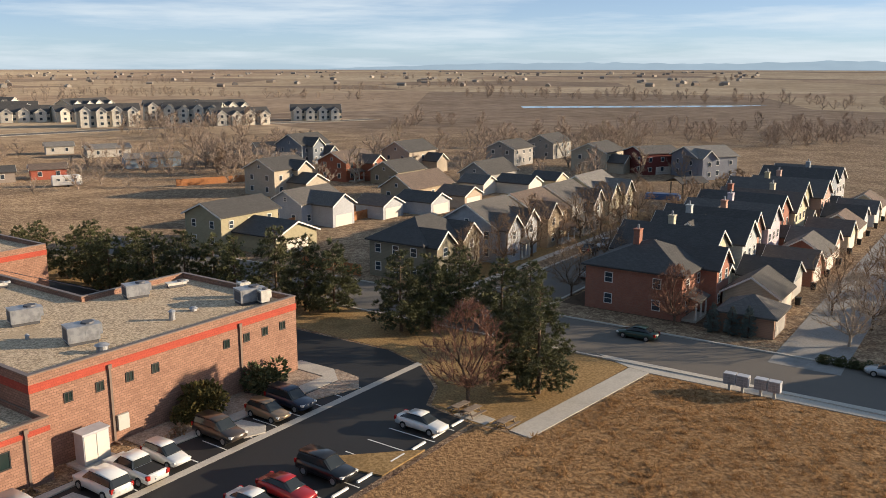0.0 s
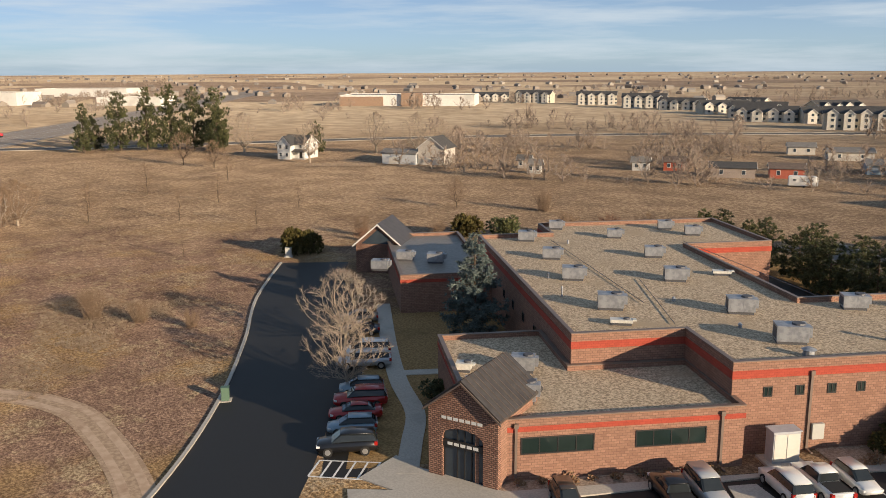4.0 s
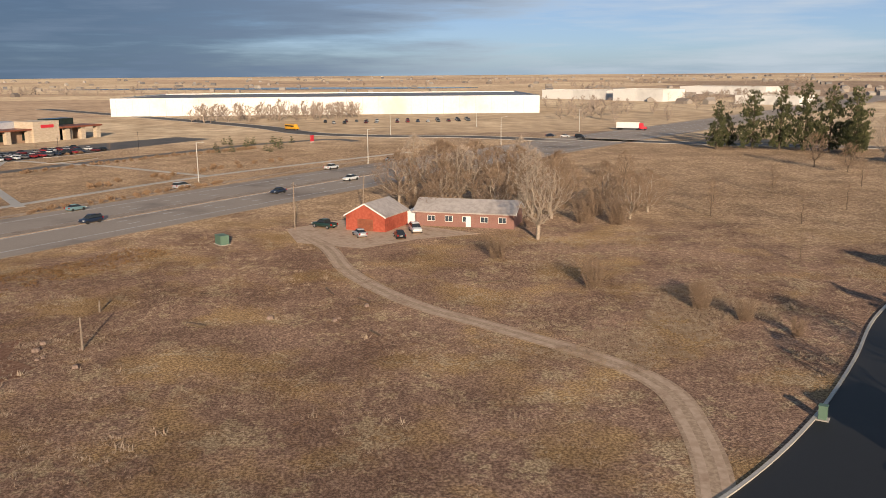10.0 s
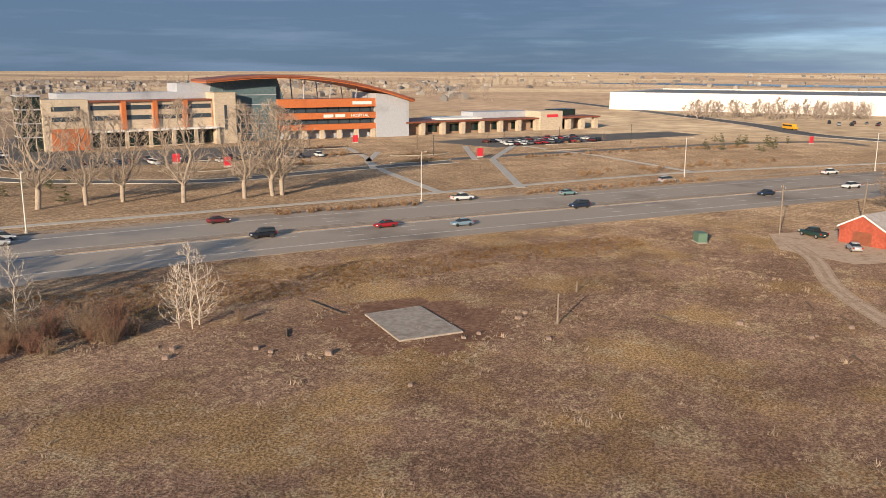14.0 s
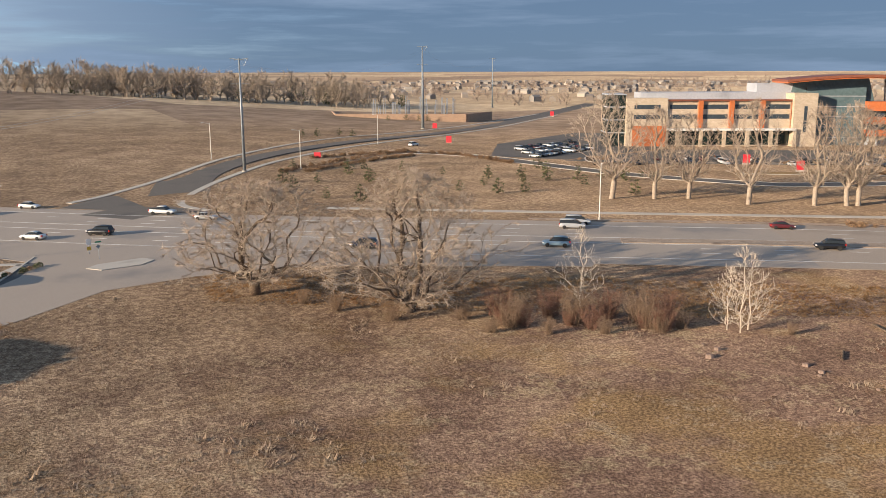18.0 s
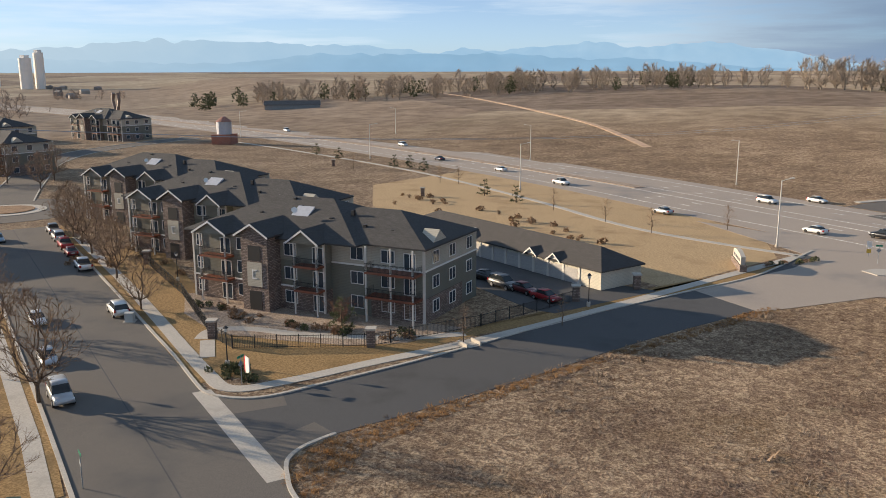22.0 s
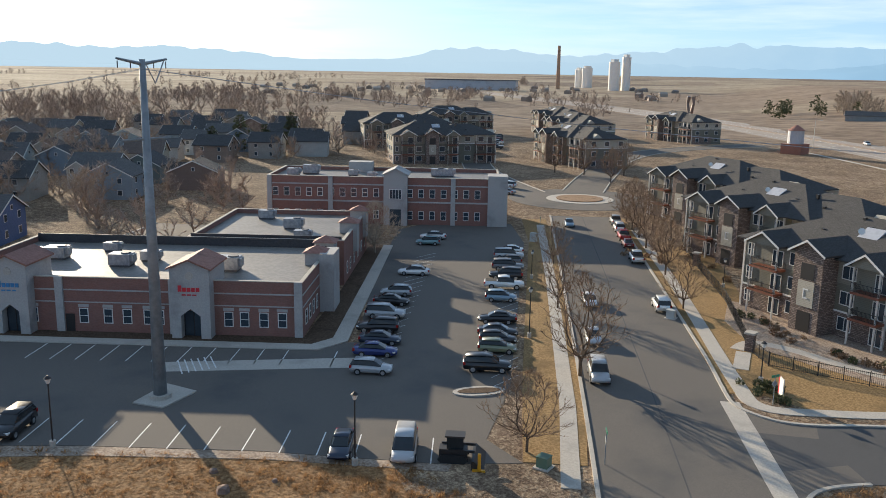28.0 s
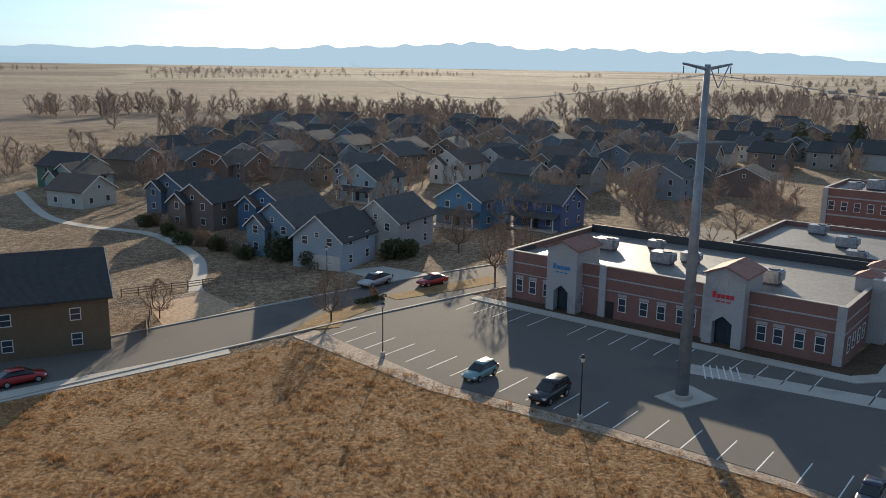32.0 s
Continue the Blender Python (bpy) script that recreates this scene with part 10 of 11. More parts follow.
for x, y, shape, colour, t in ((-86.6, -137.5, "van", "silver", W1), (-122.6, -120.5, "sedan", "maroon", W1), (-135.4, -89.5, "sedan", "red", W2), (-144.4, -77.5, "sedan", "lightblue", W2), (-173.2, -93.0, "pickup", "white", W2 + 180), (-194, -75, "sedan", "teal", W1), (-176.7, -65.5, "suv", "navy", W2), (-230.3, -60.5, "van", "silver", W1), (-218.2, -33, "sedan", "navy", W2), (-242.6, -16, "pickup", "white", W2), (-272.5, -24, "pickup", "white", W1), (-297, -5.5, "sedan", "lightblue", W1), (-391, 80, "suv", "black", 60), (-396, 74, "sedan", "white", 60), (-401, 68, "sedan", "navy", 60), (8.0, -168.5, "sedan", "white", W2), (-3.3, -168, "suv", "black", W2), (-16.3, -187, "pickup", "white", W1), (-23.7, -177, "sedan", "silver", W1), (-44.2, -136.5, "suv", "navy", W2), (-75.0, -124, "suv", "lightblue", W2), (-90, -141, "van", "silver", W1), (-115.6, -103, "suv", "black", W2), (-121.7, -309.7, "suv", "white", 215), (72, -212, "pickup", "white", W1), (38, -178, "sedan", "silver", W2), (128, -252, "sedan", "navy", W2), (165, -293, "van", "white", W1), (255, -338, "van", "white", W1), (20, -202, "suv", "white", W1), (10, -208, "sedan", "white", W1), (98, -233, "sedan", "white", W2)):
    car(shape, colour, x, y, t, "driving on the highway", 1)
for x, y, shape, colour, t in ((-157.5, -9.0, "sedan", "silver", 200), (-155.5, -1.5, "sedan", "black", 190), (-161.0, 1.5, "suv", "white", 10), (-167, -16.5, "pickup", "green", 230)):
    car(shape, colour, x, y, t, "parked in the dirt yard")
RC = random.Random(3)
HUES = ("white", "black", "grey", "silver", "red", "navy", "white", "black", "silver", "maroon")
for row in range(3):
    for k in range(14):
        if RC.random() < 0.8:
            p = Vector((-318, -160)) + Vector((-0.875, 0.485)) * (3.6 * k + 0.4 * RC.random()) + Vector((0.485, 0.875)) * 8.0 * row
            car(RC.choice(("sedan", "suv", "hatch", "pickup")), RC.choice(HUES), p.x, p.y, 61 + RC.choice((0, 180)), "in the hospital car park", 0)
for row in range(3):
    for k in range(12):
        if RC.random() < 0.85:
            p = Vector((-146, -257)) + Vector((-0.88, -0.47)) * 3.3 * k + Vector((-0.30, -0.95)) * 13.0 * row
            car(RC.choice(("sedan", "suv", "hatch", "pickup")), RC.choice(HUES), p.x, p.y, 118 + RC.choice((0, 180)), "in the hospital car park", 0)
for k in range(12):
    p = Vector((-178, -232)) + Vector((-0.86, 0.5)) * 5.0 * k
    if RC.random() < 0.6:
        car(RC.choice(("sedan", "suv", "pickup")), RC.choice(HUES), p.x, p.y, 62, "in the hospital forecourt", 0)
for row in range(2):
    for k in range(15):
        if RC.random() < 0.8:
            p = Vector((-520, -50)) + Vector((-0.2, 0.98)) * 6.5 * k + Vector((-1, 0)) * 16 * row
            car(RC.choice(("sedan", "suv", "pickup")), RC.choice(HUES), p.x, p.y, 10, "by the warehouse", 0)
for k in range(12):
    p = Vector((276, -150)) + Vector((0.86, -0.51)) * 5.5 * k
    for s in (0, 14):
        if RC.random() < 0.7:
            car(RC.choice(("sedan", "suv", "pickup")), RC.choice(HUES), p.x + s * 0.45, p.y - s, 60, "parked between apartment blocks", 0)
bus = thing("school_bus", spot(-470, -62, 40), "yellow school bus on the road", "bus")
part("body", loft([(-5.5, 1.15, 1.1, .6, 2.9), (-5.3, 1.25, 1.15, .5, 3.1), (3.8, 1.25, 1.15, .5, 3.1), (4.0, 1.2, 1.1, .5, 1.9), (5.6, 1.1, 1.0, .6, 1.6)]), M["bus_yellow"], bus)
part("window", box(-5.0, -1.22, 1.8, 3.6, 1.22, 2.5), M["car_glass"], bus)
for x in (-3.5, 3.8):
    for y in (-1.05, 1.05):
        part("wheel", Mesh().tube((x, y - 0.15, 0.5), (x, y + 0.15, 0.5), 0.5, 0.5, 12), M["tyre"], bus)
semi = thing("semi_truck", spot(-440, 118, 60), "red semi truck with a white trailer", "truck")
part("cab", loft([(3.0, 1.1, 1.1, .8, 3.6), (4.6, 1.15, 1.1, .7, 3.7), (5.0, 1.1, 1.0, .7, 2.0), (6.6, .9, .8, .7, 1.8)]), M["red_sign"], semi)
part("trailer", box(-9, -1.25, 1.1, 2.8, 1.25, 4.0), M["warehouse_white"], semi)
for x in (-8, -6.8, 2.0, 3.2, 5.8):
    part("axle_wheel", Mesh().tube((x, -1.2, 0.5), (x, 1.2, 0.5), 0.5, 0.5, 12), M["tyre"], semi)
# skid loader beside the lot and its dumped boards
sk = thing("skid_loader", spot(54.8, -28.9, 238), "black compact skid-steer loader with wide bucket", "loader")
part("chassis", box(-1.2, -0.55, 0.35, 1.0, 0.55, 1.1), M["dark_metal"], sk)
part("cab", Mesh().box(-0.6, -0.5, 1.1, 0.7, 0.5, 2.1), M["car_glass"], sk)
part("cab_roof", box(-0.75, -0.58, 2.1, 0.8, 0.58, 2.22), M["dark_metal"], sk)
for y in (-0.75, 0.6):
    part("track", Mesh().sweep([(-1.3, 0.3), (-1.0, 0.02), (0.8, 0.02), (1.1, 0.3), (0.8, 0.7), (-1.0, 0.7)], "y", y, y + 0.3), M["tyre"], sk)
    part("lift_arm", box(-1.1, y, 1.0, 1.6, y + 0.14, 1.2), M["dark_metal"], sk)
part("auger_frame", Mesh().box(1.9, -1.95, 0.05, 2.15, -1.75, 1.5).box(1.5, -1.95, 0.05, 2.5, -1.75, 0.2), M["bus_yellow"], sk, "yellow attachment frame")
part("bucket", Mesh().sweep([(1.4, 0.05), (2.4, 0.05), (1.6, 0.75), (1.4, 0.75)], "y", -1.7, 1.7), M["dark_metal"], sk)


# ---- street furniture ----
def mailbox_bank(x, y, turn):
    ob = thing("cluster_mailbox", spot(x, y, turn), "grey cluster mailbox on a post", "mailbox", "cluster mailboxes")
    part("pedestal", box(-0.12, -0.12, -0.1, 0.12, 0.12, 0.7), M["util_grey"], ob)
    part("cabinet", box(-0.55, -0.4, 0.7, 0.55, 0.4, 1.75), M["grey_panel"], ob)
    for i in range(3):
        for j in range(4):
            part("mail_door", box(-0.5 + 0.34 * i, -0.42, 0.76 + 0.24 * j, -0.2 + 0.34 * i, -0.4, 0.96 + 0.24 * j), M["hvac"], ob)


for x, y in ((27.2, 76.2), (28.2, 75.5), (29.6, 74.7), (30.6, 74.0)):
    mailbox_bank(x, y, 325)


def picnic_table(x, y, turn):
    ob = thing("picnic_table", spot(x, y, turn), "weathered wooden picnic table with benches", "table", "picnic tables")
    for i in range(4):
        part("top_board", box(-0.95, -0.38 + 0.19 * i, 0.72, 0.95, -0.21 + 0.19 * i, 0.77), M["weathered_wood"], ob)
    for s in (-1, 1):
        part("bench", box(-0.95, s * 0.72 - 0.14, 0.42, 0.95, s * 0.72 + 0.14, 0.47), M["weathered_wood"], ob)
        part("leg_frame", Mesh().box(s * 0.65 - 0.05, -0.75, 0.36, s * 0.65 + 0.05, 0.75, 0.42).tube((s * 0.65, -0.6, 0), (s * 0.65, -0.2, 0.72), 0.05, 0.05, 6).tube((s * 0.65, 0.6, 0), (s * 0.65, 0.2, 0.72), 0.05, 0.05, 6), M["weathered_wood"], ob)


picnic_table(5.4, 67.6, 50)
picnic_table(2.6, 70.0, 50)
picnic_table(1.6, 70.9, 50)
solid("picnic_pad", Mesh().prism([(1.0, 70.2), (3.6, 68.0), (4.6, 69.2), (2.0, 71.6)], -0.2, 0.06), M["concrete"], "concrete pad under the picnic tables", "pavement", "structure")


def cabinet(x, y, turn, w, d, h, mat, label):
    ob = thing("utility_box", spot(x, y, turn), label, "utility box")
    part("pad", box(-w / 2 - 0.2, -d / 2 - 0.2, -0.1, w / 2 + 0.2, d / 2 + 0.2, 0.1), M["concrete"], ob)
    part("case", Mesh().box(-w / 2, -d / 2, 0.1, w / 2, d / 2, h).box(-w / 2 - 0.04, -d / 2 - 0.04, h, w / 2 + 0.04, d / 2 + 0.04, h + 0.06), M[mat], ob)
    part("door", box(-w / 2 + 0.05, -d / 2 - 0.02, 0.2, w / 2 - 0.05, -d / 2, h - 0.1), M[mat], ob)


cabinet(-151.8, -33.4, 35, 2.6, 1.6, 1.7, "util_green", "large green utility cabinet in the verge")
cabinet(-68.4, 36.0, 55, 0.7, 0.6, 1.3, "util_green", "green utility pedestal at the drive")
cabinet(-117.6, 74.8, 55, 1.0, 1.0, 1.5, "util_grey", "pale grey transformer box by the drive")
cabinet(50.8, -34.6, 30, 0.9, 0.9, 0.9, "util_green", "green transformer box on the corner")
cabinet(78.5, -71.5, 30, 1.0, 0.9, 1.1, "util_grey", "pale utility box beside the path")
cabinet(126.5, -81.8, 30, 1.1, 0.9, 1.5, "util_grey", "grey utility box at the lot corner")
for x, y, t in ((49.2, -39.2, 150), (52.6, -61.0, 90), (-2.4, -146, 20), (134, -88, 150)):
    ob = thing("street_sign", spot(x, y, t), "street sign on a thin steel post", "sign", "street signs")
    part("post", Mesh().tube((0, 0, -0.1), (0, 0, 2.9), 0.04, 0.04, 6), M["galv_pole"], ob)
    part("blade", Mesh().box(-0.5, -0.015, 2.7, 0.5, 0.015, 2.95), M["green_sign"], ob)
    part("plate", Mesh().poly([(0, -0.04, 1.7), (0.38, -0.04, 2.08), (0, -0.04, 2.46), (-0.38, -0.04, 2.08), (0, -0.02, 1.7), (0.38, -0.02, 2.08), (0, -0.02, 2.46), (-0.38, -0.02, 2.08)], [(0, 1, 2, 3), (7, 6, 5, 4), (0, 4, 5, 1), (1, 5, 6, 2), (2, 6, 7, 3), (3, 7, 4, 0)]), M["galv_pole"], ob)
ks = thing("traffic_sign", spot(-1.0, -150.5, 20), "white and yellow traffic island sign on post", "sign")
part("post", Mesh().tube((0, 0, 0), (0, 0, 2.6), 0.05, 0.05, 6), M["galv_pole"], ks)
part("plate", box(-0.4, 0.05, 1.6, 0.4, 0.08, 2.6), M["trim_white"], ks)
part("marker", box(-0.35, 0.05, 0.7, 0.35, 0.08, 1.3), M["paint_yellow"], ks)
cv = thing("culvert_headwall", spot(38.4, -81.9, 60), "small pale concrete culvert headwall", "culvert")
part("cheek", Mesh().box(-1.0, -0.2, -0.1, -0.8, 1.6, 0.5).box(0.8, -0.2, -0.1, 1.0, 1.6, 0.5), M["concrete"], cv)
part("slab", box(-0.8, -0.2, -0.1, 0.8, 1.6, 0.08), M["concrete"], cv)
# old house slab and debris in the vacant lot
sl = solid("concrete_slab", Mesh().prism([(-83.8, -58.6), (-77.0, -49.2), (-83.6, -44.6), (-90.4, -54.6)], -0.2, 0.22), M["old_slab"], "cracked stained concrete foundation slab in the field", "slab")
solid("bare_earth", Mesh().prism([(-84 + (11.5 + 2.5 * math.sin(2.7 * a) + 1.2 * math.cos(5 * a)) * math.cos(a * 0.2618), -51.5 + (11 + 2.2 * math.cos(1.9 * a)) * math.sin(a * 0.2618)) for a in range(24)], -0.2, 0.008), M["soil"], "bare reddish earth round the slab", "ground", "structure")
for k in range(24):
    a, r = RC.uniform(0, 6.28), RC.uniform(0.25, 0.7)
    x, y = RC.choice(((-68, -46), (-66, -58), (-62, -70), (-88, -40), (-104, -8), (-98, -22), (60, -14)))
    x, y = x + RC.gauss(0, 3), y + RC.gauss(0, 3)
    m = Mesh()
    ring = [(r * RC.uniform(0.7, 1.1) * math.cos(q * 1.05), r * RC.uniform(0.7, 1.1) * math.sin(q * 1.05)) for q in range(6)]
    n = len(ring)
    m.poly([(p, q, -0.1) for p, q in ring] + [(p * 0.7, q * 0.7, r * 0.6) for p, q in ring] + [(0, 0, r * 0.75)], [(i, (i + 1) % n, n + (i + 1) % n, n + i) for i in range(n)] + [(n + i, n + (i + 1) % n, 2 * n) for i in range(n)] + [tuple(range(n))[::-1]])
    solid("boulder", m, M["rock"], "rough brown boulder lying in the field", "rock", "", spot(x, y), "boulders")
for x, y, t, L in ((-116, -11, 20, 4), (-111, -6, 35, 3), (-84, -65, 70, 8), (-73, -62, 40, 3), (-101, -26, 60, 3), (-120, 12, 100, 5), (-96, -4, 30, 2.5)):
    solid("fallen_log", Mesh().tube((-L / 2, 0, 0.12), (L / 2, 0, 0.15), 0.16, 0.11, 7), M["bark_dark"], "fallen weathered log in the dry grass", "log", "", spot(x, y, t), "logs")

# ---- grass tufts ----
def tufts(name, region, n, seed, mat, label, size=0.35, keep=None):
    """Clumps of leaning blades inside a ring; keep thins them by noise."""
    rng = np.random.default_rng(seed)
    ring = np.array(region)
    lo, hi = ring.min(0), ring.max(0)
    p = rng.uniform(lo, hi, (n * 4, 2))
    inside = np.zeros(len(p), bool)
    j = len(ring) - 1
    for i in range(len(ring)):
        xi, yi, xj, yj = *ring[i], *ring[j]
        cross = ((yi > p[:, 1]) != (yj > p[:, 1])) & (p[:, 0] < (xj - xi) * (p[:, 1] - yi) / (yj - yi + 1e-12) + xi)
        inside ^= cross
        j = i
    p = p[inside & (np.hypot(p[:, 0], p[:, 1]) > 50)][:n]
    dens = np.array([noise.noise(Vector((x * 0.07, y * 0.07, seed))) + 0.6 * noise.noise(Vector((x * 0.3, y * 0.3, seed))) for x, y in p])
    p = p[dens > (keep if keep is not None else -0.15)]
    k, blades = len(p), 15
    s = size * rng.uniform(0.5, 1.5, (k, 1)) * rng.choice([0.7, 1.0, 1.7], (k, 1), p=[0.6, 0.3, 0.1])
    ang = rng.uniform(0, 2 * np.pi, (k, blades))
    off = rng.normal(0, 0.45, (k, blades, 2)) * s[:, :, None]
    base = p[:, None, :] + off
    lean = np.stack([np.cos(ang), np.sin(ang)], -1) * s[:, :, None] * rng.uniform(0.3, 1.1, (k, blades, 1))
    side = np.stack([-np.sin(ang), np.cos(ang)], -1) * s[:, :, None] * 0.10
    z = s * rng.uniform(0.35, 0.9, (k, blades))
    g = ground_z(p[:, 0], p[:, 1])[:, None] + np.zeros((k, blades))
    v = np.stack([np.concatenate([base - side, g[..., None] - 0.02], -1), np.concatenate([base + side, g[..., None] - 0.02], -1), np.concatenate([base + lean, (g + z)[..., None]], -1)], 2).reshape(-1, 3)
    f = np.arange(len(v)).reshape(-1, 3)
    solid(name, from_arrays(name, v, f, M[mat]), None, label, "grass", "stuff")


NEAR_LOT = [(7, 65), (21, 80), (39, 68), (62, 51), (86, 30), (76, 12), (68, -4), (55, -26), (30, -30), (0, 10), (-20, 30)]
STREET_LOT = [(36, -42), (38, -56), (26, -82), (10, -110), (-8, -122), (-70, -98), (-110, -76), (-130, -60), (-60, -30), (0, -20)]
BARE_LOT = [(-60, -30), (-130, -60), (-160, -40), (-150, -18), (-110, 0), (-80, 18), (-50, 18)]
M["dead_weed"] = surface("dark_dead_weeds", (0.14, 0.082, 0.05), (0.24, 0.15, 0.095), 0.9, 0.06, 1.0, 0, 0)
tufts("dry_grass_tufts", NEAR_LOT, 22000, 1, "tuft", "tall dry orange-tan grass clumps on the lot", 0.18, -0.5)
tufts("dry_grass_tussocks", NEAR_LOT, 9000, 11, "tuft", "shaggy orange-tan grass tussocks on the lot", 0.25, -0.1)
tufts("dry_grass_tufts", STREET_LOT, 27000, 2, "straw", "dry grass clumps on the vacant lot", 0.14, 0.1)
tufts("dry_grass_tussocks", STREET_LOT, 8000, 12, "straw", "scattered tan grass tussocks on the vacant lot", 0.3, 0.25)
tufts("dead_weed_clumps", STREET_LOT, 9000, 13, "dead_weed", "dark dead weed clumps on the vacant lot", 0.15, 0.15)
tufts("dry_grass_tufts", BARE_LOT, 21000, 3, "straw", "sparse dry grass clumps on bare soil", 0.13, 0.2)
tufts("dead_weed_clumps", BARE_LOT, 12000, 14, "dead_weed", "dark dead weed clumps on bare soil", 0.15, 0.2)
tufts("dry_grass_tussocks", BARE_LOT, 4200, 15, "straw", "single tan grass tussocks on bare soil", 0.3, 0.3)
tufts("dry_grass_tufts", [(-76, 40), (-84, 28), (-110, 8), (-150, -2), (-160, 40), (-200, 60), (-230, 110), (-190, 150), (-130, 130), (-124, 90), (-112, 66), (-92, 52)], 27000, 4, "straw", "dry grass clumps across the pasture", 0.19, 0.0)
tufts("dry_grass_tufts", [(-15, -128), (-70, -101), (-110, -76), (-150, -48), (-145, -40), (-100, -66), (-60, -84), (-15, -112)], 10000, 6, "tuft", "tall dry grass along the highway bank", 0.26, -0.4)
tufts("straw_drift", [(-88, 33), (-100, 29), (-116, 36), (-120, 46), (-108, 52), (-95, 46), (-86, 40)], 7000, 17, "straw", "pale matted straw beside the drive", 0.2, -0.1)
tufts("straw_drift", [(-84, 17), (-92, 9), (-99, 14), (-97, 24), (-86, 31), (-78, 30)], 5000, 18, "straw", "pale matted straw beside the track", 0.16, -0.1)
tufts("kerb_grass", [(34.3, -44.3), (37.6, -47.2), (38.5, -49.8), (37.6, -55.6), (32.6, -66.2), (27, -78), (10.4, -112), (8, -112), (24, -80), (31, -64), (34, -54), (33, -47)], 4200, 16, "tuft", "tall shaggy dry grass hanging over the kerb", 0.22, -0.4)

# ---- far woods, town and mountains ----
RF = random.Random(9)


def belt(name, keys, n, place, s0, s1, label):
    grove(name, keys, [(*place(), RF.uniform(s0, s1), RF.randrange(len(keys))) for i in range(n)], label)


def polar(yaw0, yaw1, r0, r1, clump=-1.0, grain=0.012):
    """Places inside a sector; clump gathers them in groups."""
    def f():
        while True:
            a, r = radians(RF.uniform(yaw0, yaw1)), math.sqrt(RF.uniform(r0 * r0, r1 * r1))
            x, y = -math.sin(a) * r, math.cos(a) * r
            if noise.noise(Vector((x * grain, y * grain, 7.0))) > clump * RF.random():
                return x, y
    return f


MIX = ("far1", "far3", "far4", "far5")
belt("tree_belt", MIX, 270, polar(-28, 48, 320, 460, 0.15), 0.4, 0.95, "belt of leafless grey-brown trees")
belt("tree_belt", MIX, 170, polar(8, 50, 225, 330, 0.2, 0.03), 0.45, 0.95, "leafless trees round the farmsteads")
def tree_lines(n, yaw0, yaw1, r0, r1, s0, s1, label, gap=8.5):
    """Hedgerows and wind breaks along the field edges."""
    spots, put = [], polar(yaw0, yaw1, r0, r1)
    for i in range(n):
        x, y = put()
        a = radians(-31.5) if RF.random() < 0.55 else radians(58.5)
        length = RF.uniform(60, 320) * (1 + (r0 + r1) / 3000)
        for k in range(int(length / gap)):
            d = (k + RF.uniform(-0.4, 0.4)) * gap - length / 2
            if RF.random() < 0.8:
                spots.append((x + d * math.cos(a) + RF.gauss(0, 3), y + d * math.sin(a) + RF.gauss(0, 3), RF.uniform(s0, s1), RF.randrange(len(MIX))))
    grove("tree_line", MIX, spots, label)


tree_lines(13, -35, 85, 620, 1100, 0.6, 1.1, "leafless field hedgerows on the plain")
tree_lines(16, -40, 118, 1200, 2400, 0.7, 1.3, "far leafless wind breaks on the plain", 15)
tree_lines(16, 78, 168, 800, 2200, 0.6, 1.2, "far leafless wind breaks on the plain", 13)
tree_lines(12, 240, 318, 600, 1000, 0.6, 1.2, "dark hedgerows beyond the houses")
tree_lines(18, 226, 318, 1000, 2600, 0.7, 1.4, "far hedgerows on the western plain", 14)
belt("tree_belt", MIX, 90, polar(40, 80, 520, 900, 0.3), 0.7, 1.2, "distant leafless woods on the plain")
belt("tree_belt", ("far2", "far5", "far2", "far1"), 150, polar(160, 184, 600, 690), 1.4, 2.1, "row of tall leafless cottonwoods on the hill")
belt("tree_belt", ("far2", "far5", "far2", "far1"), 170, polar(184, 219, 600, 690), 0.9, 1.5, "row of tall leafless cottonwoods on the hill")
belt("tree_belt", MIX, 330, polar(250, 312, 400, 600, 0.1), 0.7, 1.3, "belt of leafless trees beyond the houses")


def in_box(x0, x1, y0, y1):
    def f():
        while True:
            x, y = RF.uniform(x0, x1), RF.uniform(y0, y1)
            if x - y * 0.3 > 150:
                return x, y
    return f


belt("neighbourhood_trees", MIX, 400, in_box(150, 430, -45, 160), 0.5, 1.05, "leafless garden trees between the houses")
belt("neighbourhood_trees", MIX, 110, in_box(262, 450, -125, -38), 0.55, 1.0, "leafless garden trees between the houses")
belt("tree_belt", MIX, 70, polar(93, 104, 560, 640), 0.8, 1.1, "leafless trees before the warehouse")
grove("hill_pines", ("farpine",), [(*polar(190, 223, 610, 680)(), RF.uniform(1.0, 1.5), k) for k in range(26)], "dark pines among the trees on the hill")
grove("hill_pines", ("farpine",), [(*polar(158, 190, 610, 680)(), RF.uniform(0.8, 1.2), k) for k in range(9)], "dark pines among the trees on the hill")
hz = thing("hill_house", spot(346, -466, 36, float(ground_z(346, -466)) - 0.4), "low grey house on the hill crest", "house")
gable_block(hz, -18, 18, -5, 5, 3.0, 2.4, "x", siding((0.24, 0.25, 0.25)), shingle(GREY_ROOF))


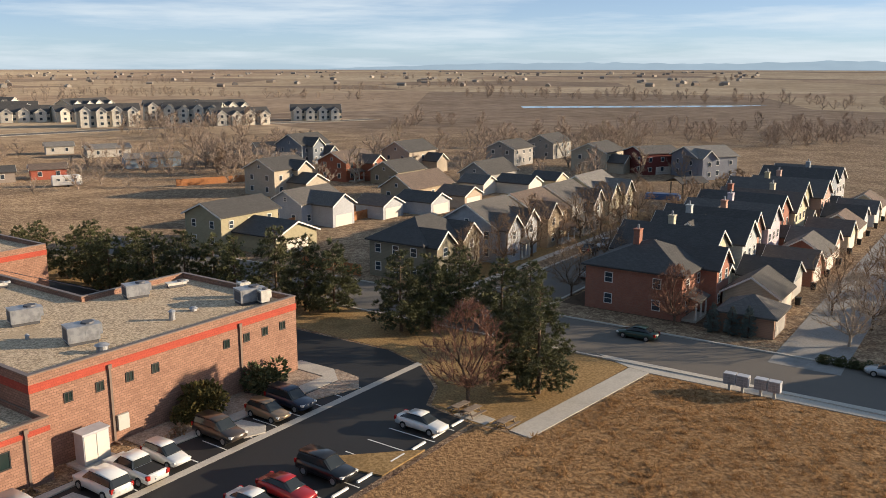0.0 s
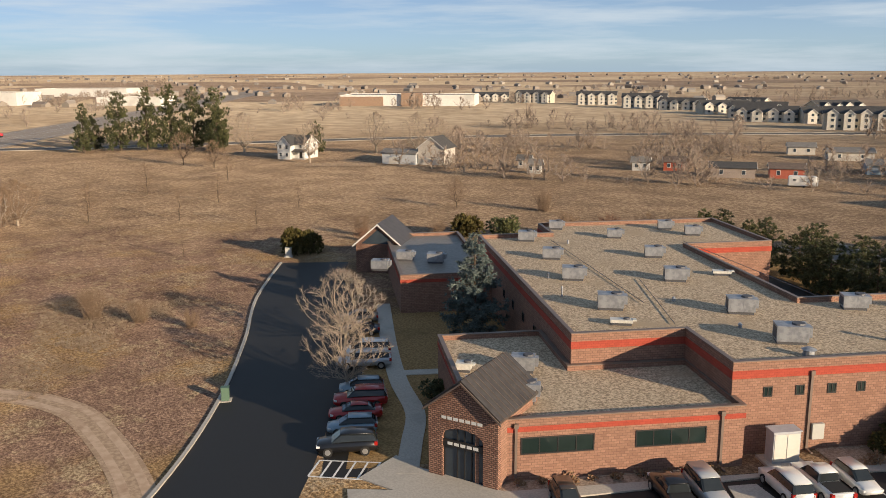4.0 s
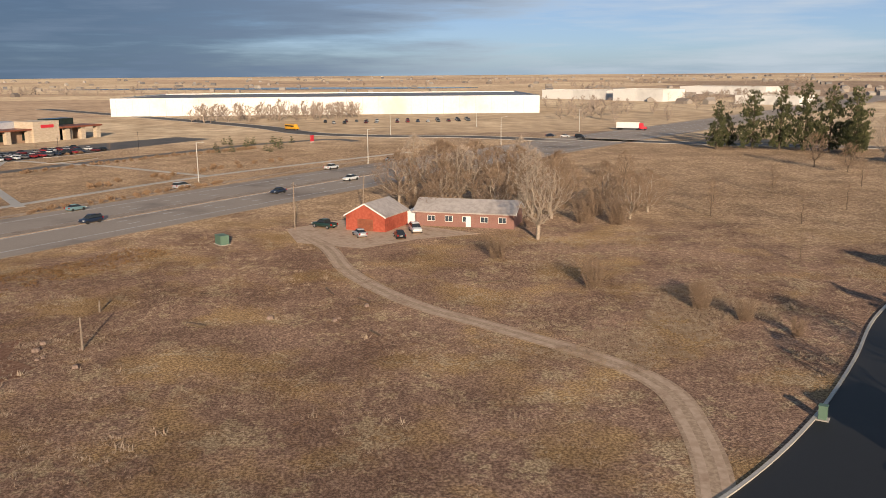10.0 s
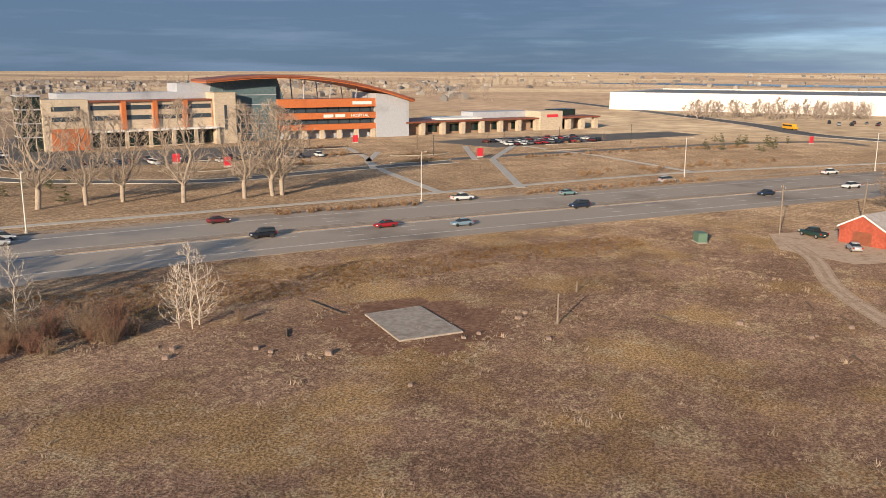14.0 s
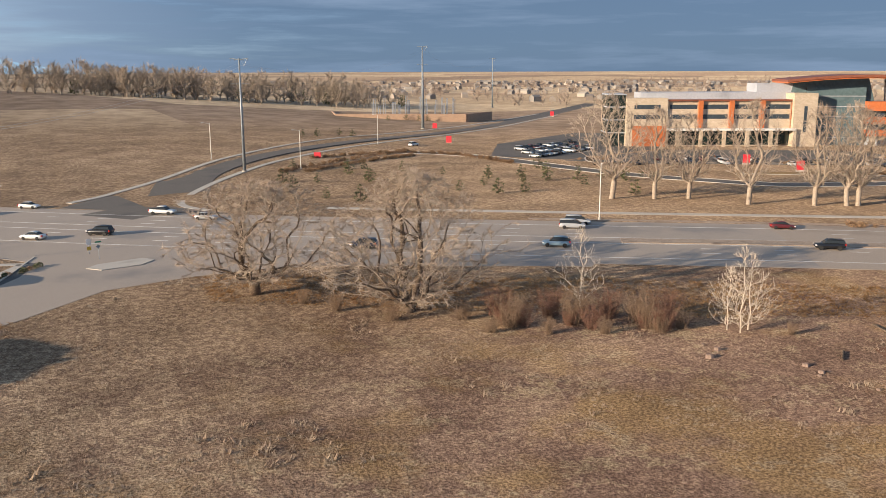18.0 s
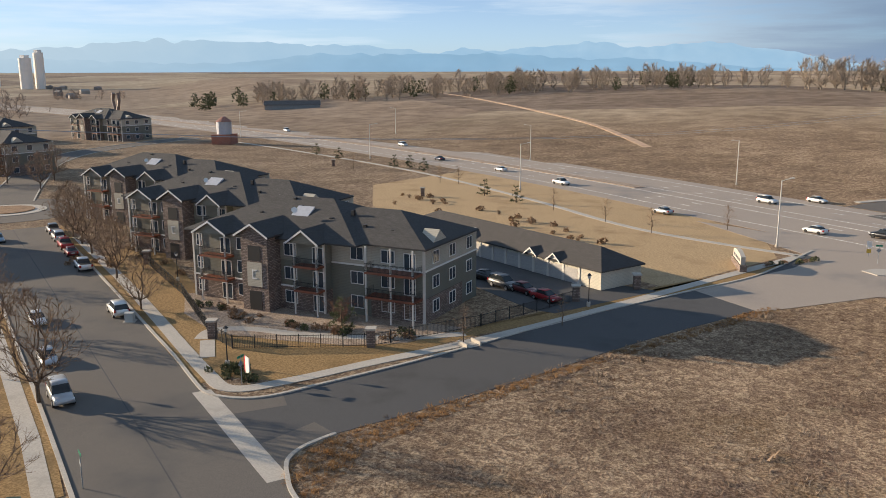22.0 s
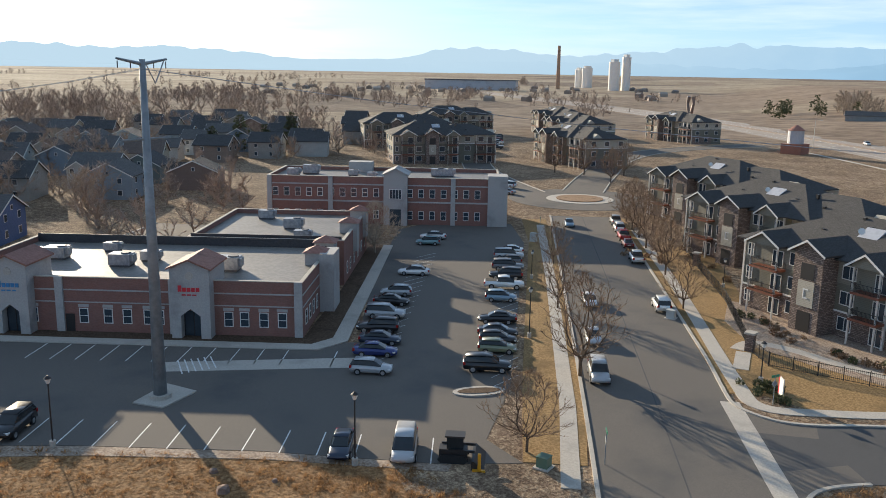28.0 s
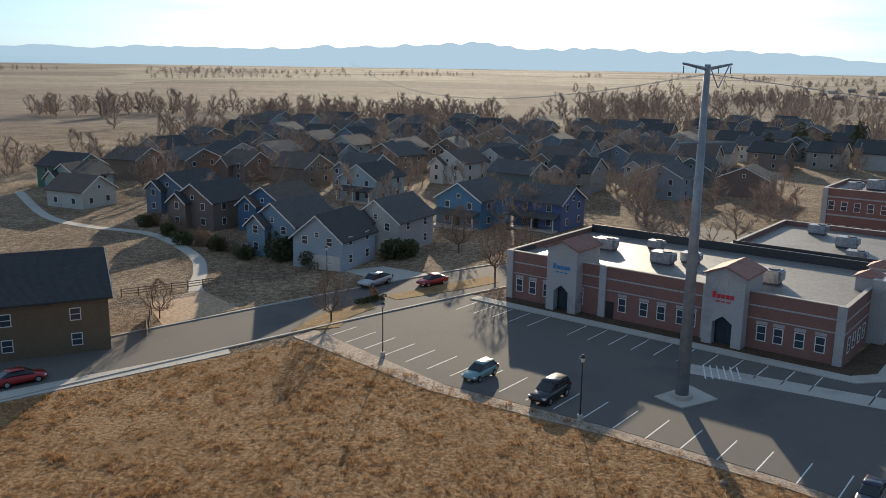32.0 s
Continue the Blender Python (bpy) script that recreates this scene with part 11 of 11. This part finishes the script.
def town(name, n, place, label, smin=7, smax=13):
    m = Mesh()
    for i in range(n):
        x, y = place()
        w, d, h, a = RF.uniform(smin, smax), RF.uniform(6, 8), RF.uniform(2.4, 4.4), RF.uniform(0, 3.14)
        z = float(ground_z(x, y))
        ca, sa = math.cos(a), math.sin(a)
        put = lambda u, v, q: (x + u * ca - v * sa, y + u * sa + v * ca, z + q)
        m.poly([put(-w / 2, -d / 2, -0.2), put(w / 2, -d / 2, -0.2), put(w / 2, d / 2, -0.2), put(-w / 2, d / 2, -0.2), put(-w / 2, -d / 2, h), put(w / 2, -d / 2, h), put(w / 2, d / 2, h), put(-w / 2, d / 2, h), put(-w / 2, 0, h + 1.9), put(w / 2, 0, h + 1.9)],
               [(3, 2, 1, 0), (0, 1, 5, 4), (2, 3, 7, 6), (1, 2, 6, 9, 5), (3, 0, 4, 8, 7), (4, 5, 9, 8), (6, 7, 8, 9)])
    mat, nt, bsdf, vec = basic("far_houses")
    isl, rp = nt.nodes.new("ShaderNodeNewGeometry"), nt.nodes.new("ShaderNodeValToRGB")
    el = rp.color_ramp.elements
    el[0].color, el[1].color = (0.17, 0.14, 0.12, 1), (0.42, 0.37, 0.31, 1)
    el.new(0.4).color = (0.33, 0.28, 0.23, 1)
    el.new(0.7).color = (0.16, 0.15, 0.145, 1)
    nt.links.new(isl.outputs["Random Per Island"], rp.inputs["Fac"])
    nt.links.new(rp.outputs["Color"], bsdf.inputs["Base Color"])
    bsdf.inputs["Roughness"].default_value = 0.9
    solid(name, m, mat, label, "houses", "stuff")


town("far_town", 520, polar(118, 168, 800, 1900), "far suburb of small houses beyond the hospital", 6, 11)
belt("tree_belt", MIX, 320, polar(116, 168, 640, 1700, 0.1), 0.6, 1.3, "leafless trees between the far suburb houses")
town("far_town", 420, polar(-20, 118, 1300, 3400), "far scattered houses near the horizon", 7, 14)
town("far_town", 150, polar(28, 78, 800, 1500), "far houses along the country roads", 7, 12)
town("far_town", 45, polar(228, 256, 800, 1500), "far houses and works by the highway", 7, 11)
belt("tree_belt", MIX, 150, polar(230, 262, 560, 1100, 0.2), 0.7, 1.2, "leafless trees round the far works")
solid("lake", Mesh().prism([(-1740 + 95 * math.cos(a * 0.524) + 0.16 * 470 * math.sin(a * 0.524), -330 + 470 * math.sin(a * 0.524)) for a in range(12)], -0.3, 1.6), M["water"], "far blue reservoir on the plain", "water", "structure")
solid("river", Mesh().prism([(60, 640), (220, 660), (260, 690), (60, 668)], -0.3, 0.05), M["water"], "far pond among fields", "water", "structure")


def mountains(name, r, yaw0, yaw1, peak, seed, col, snow=None):
    n, rows = int((yaw1 - yaw0) * 4), 6
    vs, fs = [], []
    for i in range(n + 1):
        yaw = yaw0 + (yaw1 - yaw0) * i / n
        a = radians(yaw)
        env = min(1, (yaw - yaw0) / 14) * min(1, (yaw1 - yaw) / 14) * (1 - 0.45 * max(0, min(1, (yaw - 235) / 30)))
        h = peak * env * (0.62 + 0.42 * noise.fractal(Vector((yaw * 0.07, seed, 0)), 1.2, 2.1, 5) + 0.05 * noise.noise(Vector((yaw * 0.9, seed, 3))))
        h += 70 * math.exp(-((yaw - 280) / 8) ** 2) * peak / 235 + 35 * math.exp(-((yaw - 217) / 6) ** 2) * peak / 235
        for k in range(rows):
            t = k / (rows - 1)
            rr = r + 260 * t + 40 * noise.noise(Vector((yaw * 0.5, k, seed)))
            z = max(0.0, h) * t ** 0.8 * (1 + 0.12 * noise.noise(Vector((yaw * 1.2, k * 2.0, seed)))) - 2
            vs.append((-math.sin(a) * rr, math.cos(a) * rr, z))
    for i in range(n):
        for k in range(rows - 1):
            o = i * rows + k
            fs.append((o, o + rows, o + rows + 1, o + 1))
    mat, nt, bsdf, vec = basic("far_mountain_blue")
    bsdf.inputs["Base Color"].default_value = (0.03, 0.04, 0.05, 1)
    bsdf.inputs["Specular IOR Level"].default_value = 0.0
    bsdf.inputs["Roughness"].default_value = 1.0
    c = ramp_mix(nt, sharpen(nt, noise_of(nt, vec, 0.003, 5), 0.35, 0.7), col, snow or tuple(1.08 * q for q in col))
    # aerial haze painted in: the ridge colour pales on the sunward side
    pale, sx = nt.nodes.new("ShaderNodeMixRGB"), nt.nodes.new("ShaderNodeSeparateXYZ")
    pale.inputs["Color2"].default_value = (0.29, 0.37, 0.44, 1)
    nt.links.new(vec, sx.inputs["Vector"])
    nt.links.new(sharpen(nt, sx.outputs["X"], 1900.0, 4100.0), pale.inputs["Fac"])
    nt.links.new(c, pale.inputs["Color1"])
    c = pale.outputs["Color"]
    # the ridges glow in their haze colour instead of being lit
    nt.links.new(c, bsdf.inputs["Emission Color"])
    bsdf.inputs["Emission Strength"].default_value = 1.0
    solid(name, from_arrays(name, vs, fs, mat, True), None, "far mountain range painted haze blue on the horizon", "mountains", "structure")


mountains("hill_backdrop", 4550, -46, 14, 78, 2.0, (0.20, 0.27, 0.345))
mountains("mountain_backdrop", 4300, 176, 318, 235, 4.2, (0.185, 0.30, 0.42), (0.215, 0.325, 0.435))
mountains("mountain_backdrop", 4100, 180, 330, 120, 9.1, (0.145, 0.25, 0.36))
far_windows()
